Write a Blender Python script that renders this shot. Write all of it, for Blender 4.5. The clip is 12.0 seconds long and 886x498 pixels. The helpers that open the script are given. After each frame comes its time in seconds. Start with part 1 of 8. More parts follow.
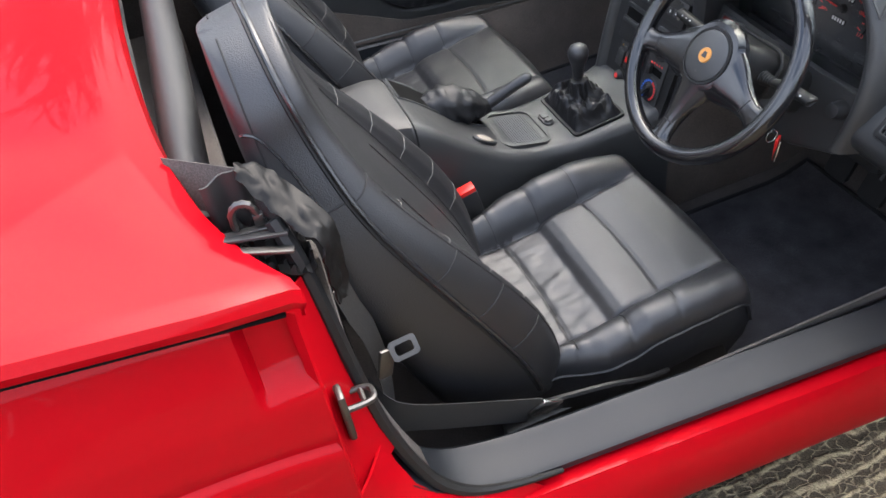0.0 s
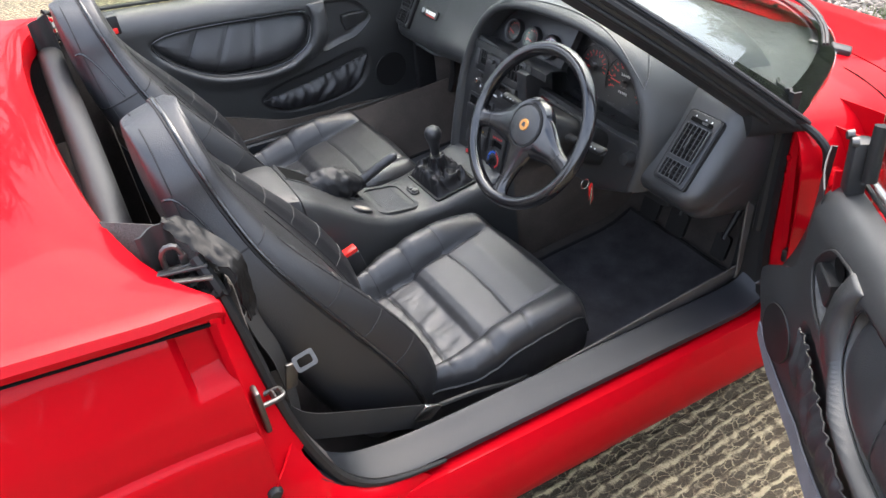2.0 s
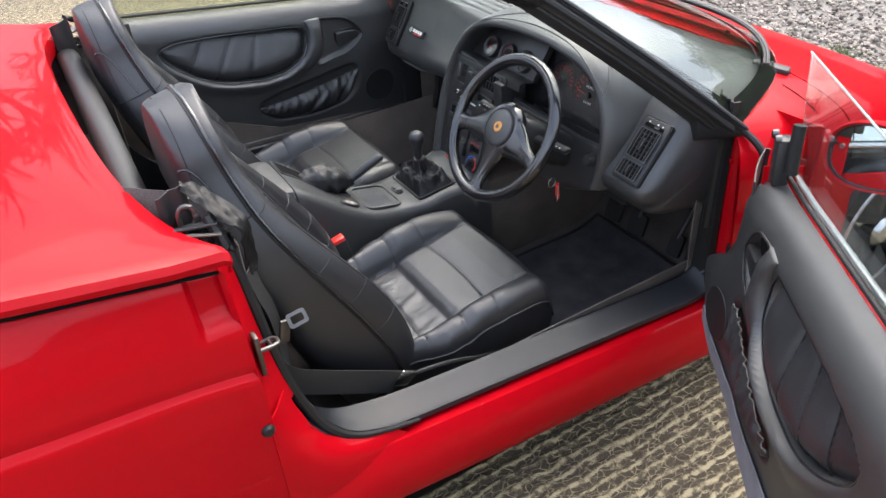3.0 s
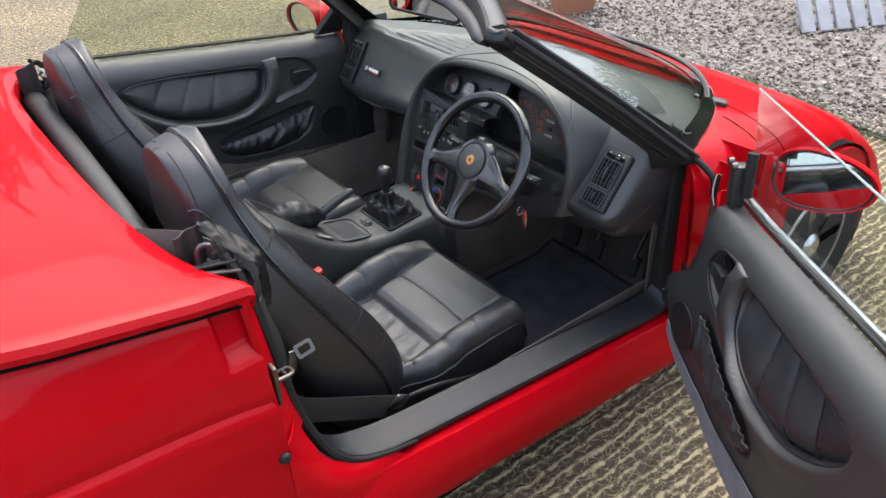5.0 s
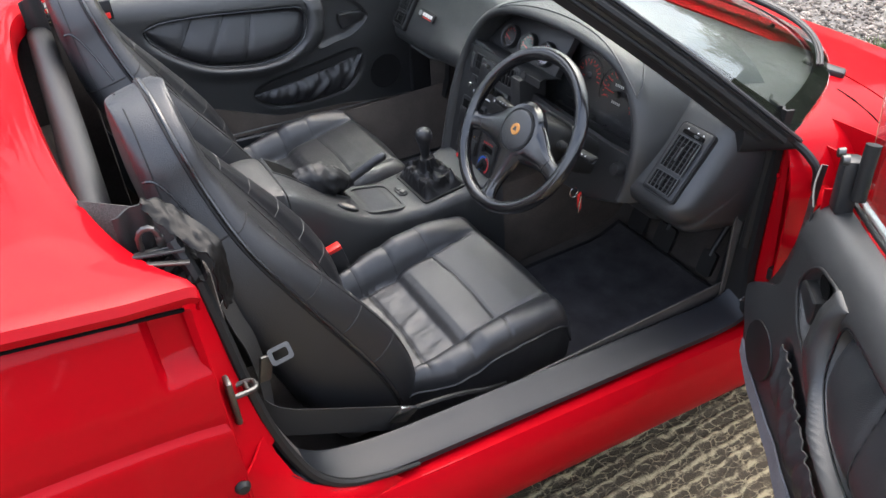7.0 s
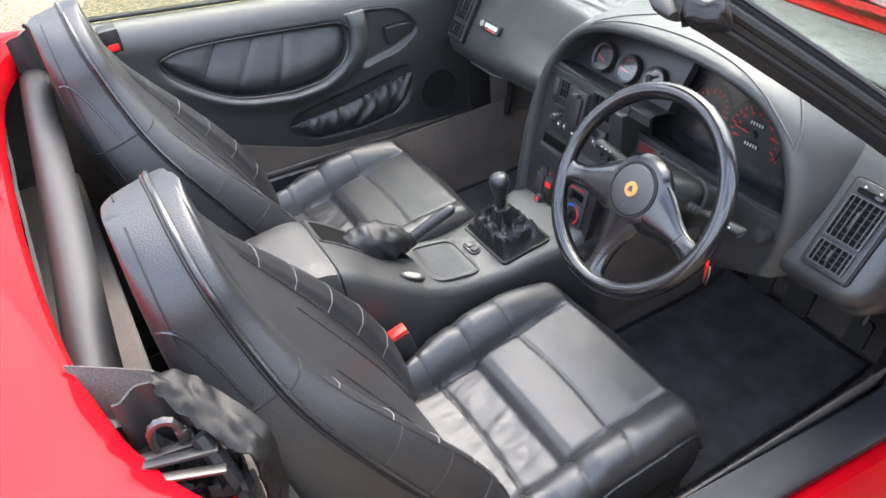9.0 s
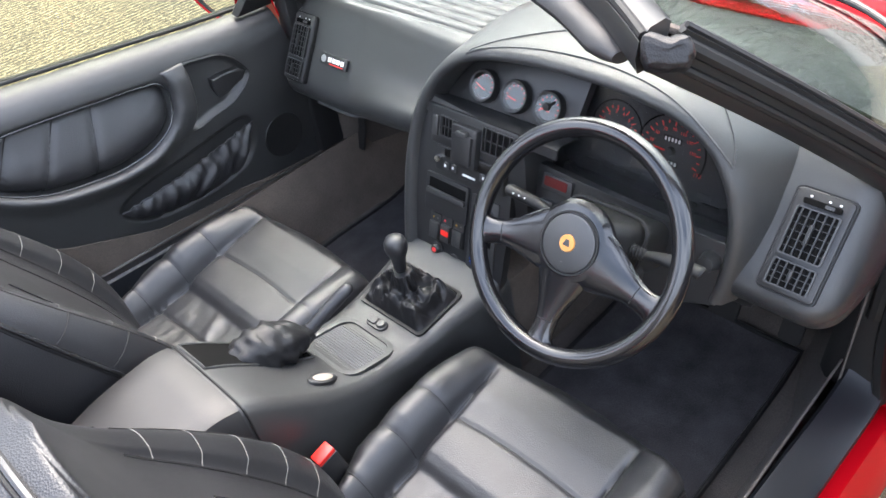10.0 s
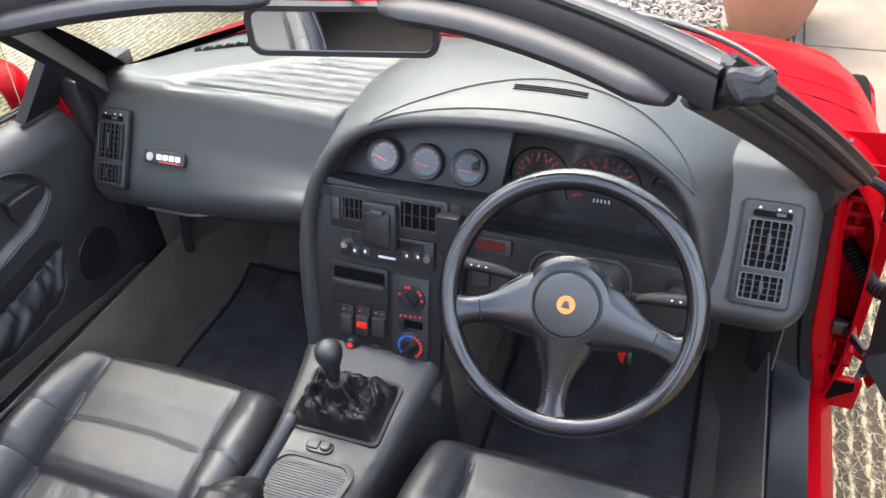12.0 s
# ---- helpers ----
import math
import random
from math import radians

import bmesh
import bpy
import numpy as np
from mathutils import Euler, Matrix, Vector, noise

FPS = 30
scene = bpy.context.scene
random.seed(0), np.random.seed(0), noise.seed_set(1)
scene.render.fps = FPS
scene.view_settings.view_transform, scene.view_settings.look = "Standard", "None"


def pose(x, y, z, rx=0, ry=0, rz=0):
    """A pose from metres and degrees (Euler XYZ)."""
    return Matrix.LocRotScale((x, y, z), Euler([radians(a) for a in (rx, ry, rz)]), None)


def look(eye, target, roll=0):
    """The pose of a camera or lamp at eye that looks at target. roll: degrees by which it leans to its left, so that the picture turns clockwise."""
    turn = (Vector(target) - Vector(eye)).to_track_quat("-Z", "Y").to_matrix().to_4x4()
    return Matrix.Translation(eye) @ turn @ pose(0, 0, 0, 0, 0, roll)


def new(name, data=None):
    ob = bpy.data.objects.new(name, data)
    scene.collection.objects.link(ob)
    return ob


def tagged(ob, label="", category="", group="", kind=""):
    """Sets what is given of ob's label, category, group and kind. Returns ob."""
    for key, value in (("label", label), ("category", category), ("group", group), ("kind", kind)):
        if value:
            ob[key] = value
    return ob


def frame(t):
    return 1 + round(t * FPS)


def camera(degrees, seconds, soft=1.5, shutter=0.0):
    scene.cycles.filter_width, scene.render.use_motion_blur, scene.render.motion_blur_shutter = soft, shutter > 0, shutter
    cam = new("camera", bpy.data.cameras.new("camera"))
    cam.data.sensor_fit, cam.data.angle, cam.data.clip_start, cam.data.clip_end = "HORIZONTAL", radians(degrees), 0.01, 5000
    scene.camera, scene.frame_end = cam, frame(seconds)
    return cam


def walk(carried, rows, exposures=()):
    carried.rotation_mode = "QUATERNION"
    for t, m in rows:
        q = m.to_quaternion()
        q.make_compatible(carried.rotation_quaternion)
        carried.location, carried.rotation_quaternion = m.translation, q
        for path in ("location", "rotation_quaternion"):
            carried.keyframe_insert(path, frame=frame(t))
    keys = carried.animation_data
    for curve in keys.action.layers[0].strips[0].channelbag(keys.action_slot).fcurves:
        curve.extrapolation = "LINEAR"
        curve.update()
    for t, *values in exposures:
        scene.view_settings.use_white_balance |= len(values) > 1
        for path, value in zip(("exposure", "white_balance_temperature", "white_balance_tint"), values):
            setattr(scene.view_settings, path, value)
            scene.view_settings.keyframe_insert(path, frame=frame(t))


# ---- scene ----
import functools

from mathutils import geometry

cam = camera(59.6, 12.0)
PATH = [
    (0, (0.014, -1.335, 1.512), (0.412, 0.056, 0.131), -8.9),
    (0.5, (0.138, -1.469, 1.531), (0.494, -0.002, 0.22), -8.6),
    (1, (0.13, -1.54, 1.567), (0.511, -0.013, 0.333), -9.0),
    (1.5, (0.02, -1.575, 1.596), (0.613, -0.105, 0.377), -8.5),
    (2, (-0.075, -1.632, 1.622), (0.649, -0.215, 0.41), -7.1),
    (2.5, (-0.112, -1.749, 1.644), (0.672, -0.329, 0.474), -4.9),
    (2.7, (-0.137, -1.813, 1.636), (0.643, -0.382, 0.478), -4.6),
    (4.3, (-0.307, -1.842, 1.707), (0.64, -0.46, 0.615), -3.8),
    (4.5, (-0.321, -1.827, 1.704), (0.653, -0.463, 0.612), -3.1),
    (5, (-0.354, -1.804, 1.703), (0.642, -0.457, 0.61), -2.6),
    (5.5, (-0.381, -1.783, 1.699), (0.609, -0.438, 0.599), -2.6),
    (6, (-0.376, -1.755, 1.692), (0.602, -0.423, 0.566), -2.7),
    (6.5, (-0.271, -1.709, 1.649), (0.641, -0.356, 0.492), -3.1),
    (6.7, (-0.18, -1.682, 1.619), (0.67, -0.299, 0.451), -3.2),
    (8.3, (0.056, -1.371, 1.562), (0.649, 0.046, 0.281), -5.5),
    (8.5, (0.034, -1.336, 1.562), (0.66, 0.082, 0.298), -5.3),
    (9, (0.039, -1.209, 1.549), (0.717, 0.213, 0.317), -6.8),
    (9.5, (0.105, -1.045, 1.551), (0.861, 0.337, 0.32), -8.9),
    (10, (0.1, -0.907, 1.544), (1.096, 0.249, 0.251), -8.9),
    (10.5, (0.02, -0.73, 1.558), (1.273, 0.119, 0.251), -7.5),
    (11, (0.002, -0.649, 1.548), (1.382, 0.06, 0.285), -7.3),
    (11.5, (0.018, -0.579, 1.531), (1.45, 0.073, 0.297), -5.9),
    (12, (0.023, -0.514, 1.52), (1.467, 0.086, 0.273), -4.6),
]
EXPOSURES = [(0.0, 2.16), (0.6, 2.52), (1.0, 2.48), (2.5, 2.18), (4.5, 1.74), (6.5, 1.80), (8.5, 2.82), (9.5, 2.76), (10.5, 2.77), (12.0, 2.62)]
walk(cam, [(t, look(eye, target, roll)) for t, eye, target, roll in PATH], exposures=EXPOSURES)

# ---- light ----
SUN_HEIGHT, SUN_TURN = 58.0, 38.0
world = bpy.data.worlds.new("world")
scene.world = world
world.use_nodes = True
wn = world.node_tree.nodes
wl = world.node_tree.links
wn.clear()
sky = wn.new("ShaderNodeTexSky")
sky.sky_type = "NISHITA"
sky.sun_disc = False
sky.sun_elevation = radians(SUN_HEIGHT)
sky.sun_rotation = radians(90 - SUN_TURN)
sky.air_density, sky.dust_density, sky.ozone_density = 1.0, 3.0, 1.0
# thin broken cloud over the whole sky
tc = wn.new("ShaderNodeTexCoord")
mp = wn.new("ShaderNodeMapping")
mp.inputs["Scale"].default_value = (1.0, 1.0, 2.6)
nz = wn.new("ShaderNodeTexNoise")
nz.inputs["Scale"].default_value = 2.6
nz.inputs["Detail"].default_value = 6.0
nz.inputs["Roughness"].default_value = 0.58
rp = wn.new("ShaderNodeValToRGB")
rp.color_ramp.elements[0].position, rp.color_ramp.elements[1].position = 0.42, 0.62
rp.color_ramp.elements[0].color, rp.color_ramp.elements[1].color = (0.02, 0.02, 0.02, 1), (0.9, 0.9, 0.9, 1)
mx = wn.new("ShaderNodeMix")
mx.data_type = "RGBA"
bg = wn.new("ShaderNodeBackground")
bg.inputs["Strength"].default_value = 0.11
wo = wn.new("ShaderNodeOutputWorld")
wl.new(tc.outputs["Generated"], mp.inputs["Vector"])
wl.new(mp.outputs["Vector"], nz.inputs["Vector"])
# paler towards the horizon, clearer overhead
xyz = wn.new("ShaderNodeSeparateXYZ")
low = wn.new("ShaderNodeMath")
low.operation = "MULTIPLY_ADD"
low.inputs[1].default_value, low.inputs[2].default_value = -0.24, 0.16
amount = wn.new("ShaderNodeMath")
amount.operation = "ADD"
wl.new(tc.outputs["Generated"], xyz.inputs["Vector"])
wl.new(xyz.outputs["Z"], low.inputs[0])
wl.new(nz.outputs["Fac"], amount.inputs[0])
wl.new(low.outputs[0], amount.inputs[1])
wl.new(amount.outputs[0], rp.inputs["Fac"])
wl.new(rp.outputs["Color"], mx.inputs["Factor"])
wl.new(sky.outputs["Color"], mx.inputs["A"])
# the veil of cloud is brighter round the hidden sun
toward = wn.new("ShaderNodeVectorMath")
toward.operation = "DOT_PRODUCT"
toward.inputs[1].default_value = (math.cos(radians(SUN_TURN)) * math.cos(radians(SUN_HEIGHT)), math.sin(radians(SUN_TURN)) * math.cos(radians(SUN_HEIGHT)), math.sin(radians(SUN_HEIGHT)))
above = wn.new("ShaderNodeMath")
above.operation = "MAXIMUM"
above.inputs[1].default_value = 0.0
veil = wn.new("ShaderNodeMath")
veil.operation = "POWER"
veil.inputs[1].default_value = 9.0
gain = wn.new("ShaderNodeMath")
gain.operation = "MULTIPLY_ADD"
gain.inputs[1].default_value, gain.inputs[2].default_value = 0.6, 1.12
bright = wn.new("ShaderNodeVectorMath")
bright.operation = "SCALE"
wl.new(tc.outputs["Generated"], toward.inputs[0])
wl.new(toward.outputs["Value"], above.inputs[0])
# cloud is warm on the sun's side of the sky and cool away from it
side = wn.new("ShaderNodeMapRange")
side.inputs["From Min"].default_value, side.inputs["From Max"].default_value = 0.45, 0.95
cloud = wn.new("ShaderNodeMix")
cloud.data_type = "RGBA"
cloud.inputs["A"].default_value = (8.35, 9.1, 10.75, 1)
cloud.inputs["B"].default_value = (9.9, 9.35, 8.4, 1)
wl.new(toward.outputs["Value"], side.inputs["Value"])
wl.new(side.outputs["Result"], cloud.inputs["Factor"])
wl.new(cloud.outputs["Result"], mx.inputs["B"])
wl.new(above.outputs[0], veil.inputs[0])
wl.new(veil.outputs[0], gain.inputs[0])
wl.new(mx.outputs["Result"], bright.inputs[0])
wl.new(gain.outputs[0], bright.inputs["Scale"])
# an overcast sky is darker towards the horizon
fall = wn.new("ShaderNodeMapRange")
fall.inputs["From Min"].default_value, fall.inputs["From Max"].default_value = 0.1, 0.85
fall.inputs["To Min"].default_value, fall.inputs["To Max"].default_value = 0.45, 1.16
dim = wn.new("ShaderNodeVectorMath")
dim.operation = "SCALE"
wl.new(xyz.outputs["Z"], fall.inputs["Value"])
wl.new(bright.outputs[0], dim.inputs[0])
wl.new(fall.outputs["Result"], dim.inputs["Scale"])
wl.new(dim.outputs[0], bg.inputs["Color"])
wl.new(bg.outputs["Background"], wo.inputs["Surface"])
sun_data = bpy.data.lights.new("sun", "SUN")
sun_data.energy, sun_data.angle, sun_data.color = 0.55, radians(70), (1.0, 0.985, 0.96)
sun = new("sun", sun_data)
sun_way = Vector((math.cos(radians(SUN_TURN)) * math.cos(radians(SUN_HEIGHT)), math.sin(radians(SUN_TURN)) * math.cos(radians(SUN_HEIGHT)), math.sin(radians(SUN_HEIGHT))))
sun.matrix_world = look(sun_way * 30, (0, 0, 0))

# ---- materials ----
def material(name, colour, rough=0.5, metal=0.0, grain=0.0, grain_size=400.0, bump=0.0, blotch=0.15, blotch_size=6.0, coat=0.0, spec=0.5, vor=False, sheen=0.0, rough_var=0.0, per_piece=0.0):
    """A surface with colour variation at two scales and fine relief."""
    m = bpy.data.materials.new(name)
    m.use_nodes = True
    nt = m.node_tree
    b = nt.nodes["Principled BSDF"]
    b.inputs["Roughness"].default_value = rough
    b.inputs["Metallic"].default_value = metal
    b.inputs["Coat Weight"].default_value = coat
    b.inputs["Coat Roughness"].default_value = 0.03
    b.inputs["Specular IOR Level"].default_value = spec
    b.inputs["Sheen Weight"].default_value = sheen
    tex = nt.nodes.new("ShaderNodeTexCoord")
    big = nt.nodes.new("ShaderNodeTexNoise")
    big.inputs["Scale"].default_value = blotch_size
    big.inputs["Detail"].default_value = 5.0
    fine = nt.nodes.new("ShaderNodeTexVoronoi" if vor else "ShaderNodeTexNoise")
    fine.inputs["Scale"].default_value = grain_size
    nt.links.new(tex.outputs["Object"], big.inputs["Vector"])
    nt.links.new(tex.outputs["Object"], fine.inputs["Vector"])
    fine_out = fine.outputs["Distance"] if vor else fine.outputs["Fac"]
    mul = nt.nodes.new("ShaderNodeMath")
    mul.operation = "MULTIPLY_ADD"
    nt.links.new(big.outputs["Fac"], mul.inputs[0])
    mul.inputs[1].default_value, mul.inputs[2].default_value = 2 * blotch, 1 - blotch
    gr = nt.nodes.new("ShaderNodeMath")
    gr.operation = "MULTIPLY_ADD"
    nt.links.new(fine_out, gr.inputs[0])
    gr.inputs[1].default_value, gr.inputs[2].default_value = 2 * grain, 1 - grain
    tot = nt.nodes.new("ShaderNodeMath")
    tot.operation = "MULTIPLY"
    nt.links.new(mul.outputs[0], tot.inputs[0])
    nt.links.new(gr.outputs[0], tot.inputs[1])
    last = tot
    if per_piece:
        info = nt.nodes.new("ShaderNodeObjectInfo")
        pr = nt.nodes.new("ShaderNodeMath")
        pr.operation = "MULTIPLY_ADD"
        nt.links.new(info.outputs["Random"], pr.inputs[0])
        pr.inputs[1].default_value, pr.inputs[2].default_value = 2 * per_piece, 1 - per_piece
        last = nt.nodes.new("ShaderNodeMath")
        last.operation = "MULTIPLY"
        nt.links.new(tot.outputs[0], last.inputs[0])
        nt.links.new(pr.outputs[0], last.inputs[1])
    col = nt.nodes.new("ShaderNodeVectorMath")
    col.operation = "SCALE"
    col.inputs[0].default_value = colour
    nt.links.new(last.outputs[0], col.inputs["Scale"])
    nt.links.new(col.outputs[0], b.inputs["Base Color"])
    if rough_var:
        rv = nt.nodes.new("ShaderNodeMath")
        rv.operation = "MULTIPLY_ADD"
        nt.links.new(big.outputs["Fac"], rv.inputs[0])
        rv.inputs[1].default_value, rv.inputs[2].default_value = rough_var, rough - rough_var / 2
        nt.links.new(rv.outputs[0], b.inputs["Roughness"])
    if bump:
        bp = nt.nodes.new("ShaderNodeBump")
        bp.inputs["Strength"].default_value = bump
        bp.inputs["Distance"].default_value = 0.001
        nt.links.new(fine_out, bp.inputs["Height"])
        nt.links.new(bp.outputs["Normal"], b.inputs["Normal"])
    return m


def glassy(name, tint=(1, 1, 1), rough=0.0):
    """Real clear glass for thin solid panes."""
    m = bpy.data.materials.new(name)
    m.use_nodes = True
    b = m.node_tree.nodes["Principled BSDF"]
    b.inputs["Base Color"].default_value = (*tint, 1)
    b.inputs["Transmission Weight"].default_value = 1.0
    b.inputs["IOR"].default_value = 1.45
    b.inputs["Roughness"].default_value = rough
    return m


RED = material("red_paint", (0.38, 0.0011, 0.006), rough=0.5, coat=0.24, spec=0.03, blotch=0.03, grain=0.03, grain_size=900)
RED_INNER = material("red_jamb_paint", (0.37, 0.0015, 0.006), rough=0.45, coat=0.16, spec=0.05, blotch=0.10, grain=0.04, blotch_size=9)
LEATHER = material("black_leather", (0.0150, 0.0152, 0.0168), rough=0.41, spec=0.7, grain=0.25, grain_size=520, vor=True, bump=0.35, blotch=0.25, blotch_size=9, rough_var=0.16)
LEATHER_WHEEL = material("polished_wheel_leather", (0.007, 0.007, 0.008), rough=0.17, spec=0.8, grain=0.2, grain_size=600, vor=True, bump=0.06, blotch=0.3, blotch_size=12, rough_var=0.12)
LEATHER_SOFT = material("crumpled_black_leather", (0.010, 0.010, 0.011), rough=0.46, spec=0.4, grain=0.25, grain_size=420, vor=True, bump=0.3, blotch=0.25, blotch_size=20, rough_var=0.15)
LEATHER_SIDE = material("black_vinyl_side", (0.024, 0.023, 0.023), rough=0.46, spec=0.5, grain=0.2, grain_size=700, vor=True, bump=0.25, blotch=0.2, rough_var=0.1)
PLASTIC = material("black_soft_plastic", (0.029, 0.0295, 0.0298), rough=0.38, spec=0.68, grain=0.2, grain_size=900, vor=True, bump=0.3, blotch=0.2, blotch_size=4, rough_var=0.12)
PLASTIC_HARD = material("black_hard_plastic", (0.019, 0.019, 0.0195), rough=0.40, spec=0.5, grain=0.1, grain_size=700, bump=0.1, blotch=0.15, rough_var=0.1)
SILL_PLASTIC = material("sill_plastic", (0.010, 0.0115, 0.0145), rough=0.38, spec=0.36, grain=0.15, grain_size=600, bump=0.15, blotch=0.3, blotch_size=7, rough_var=0.25)
CARPET = material("carpet", (0.080, 0.070, 0.064), rough=0.95, spec=0.2, grain=0.6, grain_size=420, bump=1.0, blotch=0.5, blotch_size=9, sheen=0.06)
CARPET_BROWN = material("worn_brown_carpet", (0.098, 0.080, 0.068), rough=0.95, spec=0.2, grain=0.6, grain_size=420, bump=1.0, blotch=0.4, blotch_size=11, sheen=0.05)
CARPET_GREY = material("grey_felt_strip", (0.15, 0.15, 0.165), rough=0.95, spec=0.2, grain=0.5, grain_size=420, bump=0.8, blotch=0.3, blotch_size=14)
MAT_PILE = material("mat_pile", (0.033, 0.031, 0.034), rough=0.95, spec=0.2, grain=0.6, grain_size=380, bump=1.0, blotch=1.0, blotch_size=16, sheen=0.12)
WEBBING = material("belt_webbing", (0.026, 0.025, 0.024), rough=0.6, grain=0.4, grain_size=900, bump=0.4, blotch=0.15)
TORN = material("torn_black_plastic", (0.007, 0.0066, 0.0062), rough=0.44, spec=0.22, grain=0.2, blotch=0.4, blotch_size=25, rough_var=0.25)
RUBBER = material("black_rubber", (0.013, 0.013, 0.013), rough=0.5, spec=0.3, grain=0.2, blotch=0.2, bump=0.2)
# near-black for real black parts and for shade painted into holes, slots and gaps
DARK = material("black_and_void_shade", (0.004, 0.004, 0.004), rough=0.8, spec=0.08, grain=0.2, blotch=0.3)
STITCH = material("pale_thread", (0.11, 0.106, 0.10), rough=0.7, grain=0.3, blotch=0.1)
SEAM = material("seam_groove", (0.006, 0.006, 0.006), rough=0.7, blotch=0.1)
PIPING = material("piping", (0.014, 0.014, 0.015), rough=0.26, spec=0.8, blotch=0.2, grain=0.1)
CHROME = material("bare_metal", (0.62, 0.62, 0.60), rough=0.25, metal=1.0, blotch=0.1, grain=0.1, rough_var=0.15)
STEEL_DULL = material("dull_steel", (0.13, 0.125, 0.12), rough=0.45, metal=1.0, blotch=0.3, grain=0.2, blotch_size=30)
BRASS = material("gold_badge", (0.60, 0.27, 0.07), rough=0.35, metal=0.3, blotch=0.15, blotch_size=60)
SIGNAL_RED = material("signal_red", (0.75, 0.02, 0.015), rough=0.4, blotch=0.06)
DIAL_RED = material("dial_red", (0.80, 0.05, 0.045), rough=0.6, blotch=0.05)
DIAL_FACE = material("dial_face", (0.024, 0.024, 0.026), rough=0.5, blotch=0.1)
WHITE_INK = material("white_ink", (0.72, 0.72, 0.70), rough=0.6, blotch=0.05)
BLUE_INK = material("blue_ink", (0.04, 0.16, 0.65), rough=0.5, blotch=0.05)
AMBER = material("amber_ink", (0.34, 0.20, 0.03), rough=0.5, blotch=0.05)
TYRE = material("tyre_rubber", (0.022, 0.022, 0.022), rough=0.8, grain=0.3, blotch=0.2, bump=0.3)
ALLOY = material("silver_alloy", (0.55, 0.55, 0.56), rough=0.3, metal=0.9, blotch=0.1, grain=0.05)
GLASS = glassy("clear_glass", (0.86, 0.93, 0.90))
TINTED = glassy("tinted_glass", (0.66, 0.72, 0.62))
GLASS_DIAL = glassy("dial_glass", (0.95, 0.95, 0.95), 0.02)
MIRROR = material("mirror_glass", (0.88, 0.89, 0.90), rough=0.01, metal=1.0, blotch=0.01)
TERRACOTTA = material("terracotta", (0.36, 0.17, 0.10), rough=0.85, grain=0.15, grain_size=120, bump=0.5, blotch=0.35, blotch_size=7)
GREY_PAINT = material("weathered_grey_slats", (0.40, 0.40, 0.41), rough=0.6, grain=0.2, blotch=0.25, blotch_size=12)
STONE = material("grey_gravel", (0.20, 0.185, 0.165), rough=0.9, grain=0.2, grain_size=200, bump=0.4, blotch=0.45, blotch_size=25)
SLAB = material("sandstone_slab", (0.15, 0.12, 0.085), rough=0.9, grain=0.25, grain_size=150, bump=0.5, blotch=0.35, blotch_size=5, per_piece=0.15)
GRASS = material("grass_blade", (0.10, 0.17, 0.035), rough=0.7, grain=0.2, blotch=0.5, blotch_size=12)
BARK = material("bark", (0.10, 0.075, 0.055), rough=0.9, grain=0.3, grain_size=60, bump=0.6, blotch=0.3)
BOARD = material("weathered_board", (0.20, 0.155, 0.10), rough=0.85, grain=0.25, grain_size=90, bump=0.4, blotch=0.35, blotch_size=3, per_piece=0.2)
LEAF = material("hedge_leaf", (0.060, 0.085, 0.035), rough=0.55, grain=0.2, grain_size=60, blotch=0.6, blotch_size=3)

# ---- builders ----
def part(name, bm, mat, parent=None, label="", sharp=38):
    me = bpy.data.meshes.new(name)
    bmesh.ops.recalc_face_normals(bm, faces=bm.faces)
    bm.to_mesh(me)
    bm.free()
    me.polygons.foreach_set("use_smooth", [True] * len(me.polygons))
    me.set_sharp_from_angle(angle=radians(sharp))
    me.materials.append(mat)
    ob = new(name, me)
    if parent is not None:
        ob.parent = parent
        ob.matrix_parent_inverse = Matrix.Translation(-Vector(parent.location))
    if label:
        ob["label"] = label
    return ob


def thing(name, label, category, at=(0, 0, 0), group="", kind=""):
    ob = new(name)
    ob.location = at
    ob.empty_display_size = 0.1
    return tagged(ob, label, category, group, kind)


def spline(pts, n, closed=False):
    """n points on a smooth curve through pts."""
    pts = [Vector(p) for p in pts]
    m = len(pts)
    out = []
    segs = m if closed else m - 1
    for i in range(n):
        s = segs * i / (n if closed else n - 1)
        k = min(int(s), segs - 1)
        f = s - k
        if closed:
            a, b, c, d = pts[(k - 1) % m], pts[k % m], pts[(k + 1) % m], pts[(k + 2) % m]
        else:
            a, b, c, d = pts[max(k - 1, 0)], pts[k], pts[k + 1], pts[min(k + 2, m - 1)]
        out.append(0.5 * (2 * b + (c - a) * f + (2 * a - 5 * b + 4 * c - d) * f * f + (3 * b - a - 3 * c + d) * f * f * f))
    return out


def lerp(table, x):
    return float(np.interp(x, [a for a, _ in table], [b for _, b in table]))


def loft(rings, closed=True, cap=True, loop=False):
    """A skin over rings of as many points each."""
    bm = bmesh.new()
    vs = [[bm.verts.new(p) for p in ring] for ring in rings]
    n = len(rings[0])
    pairs = list(zip(vs, vs[1:])) + ([(vs[-1], vs[0])] if loop else [])
    for a, b in pairs:
        for i in range(n if closed else n - 1):
            j = (i + 1) % n
            bm.faces.new((a[i], a[j], b[j], b[i]))
    if cap and closed and not loop:
        bm.faces.new(vs[0][::-1])
        bm.faces.new(vs[-1])
    return bm


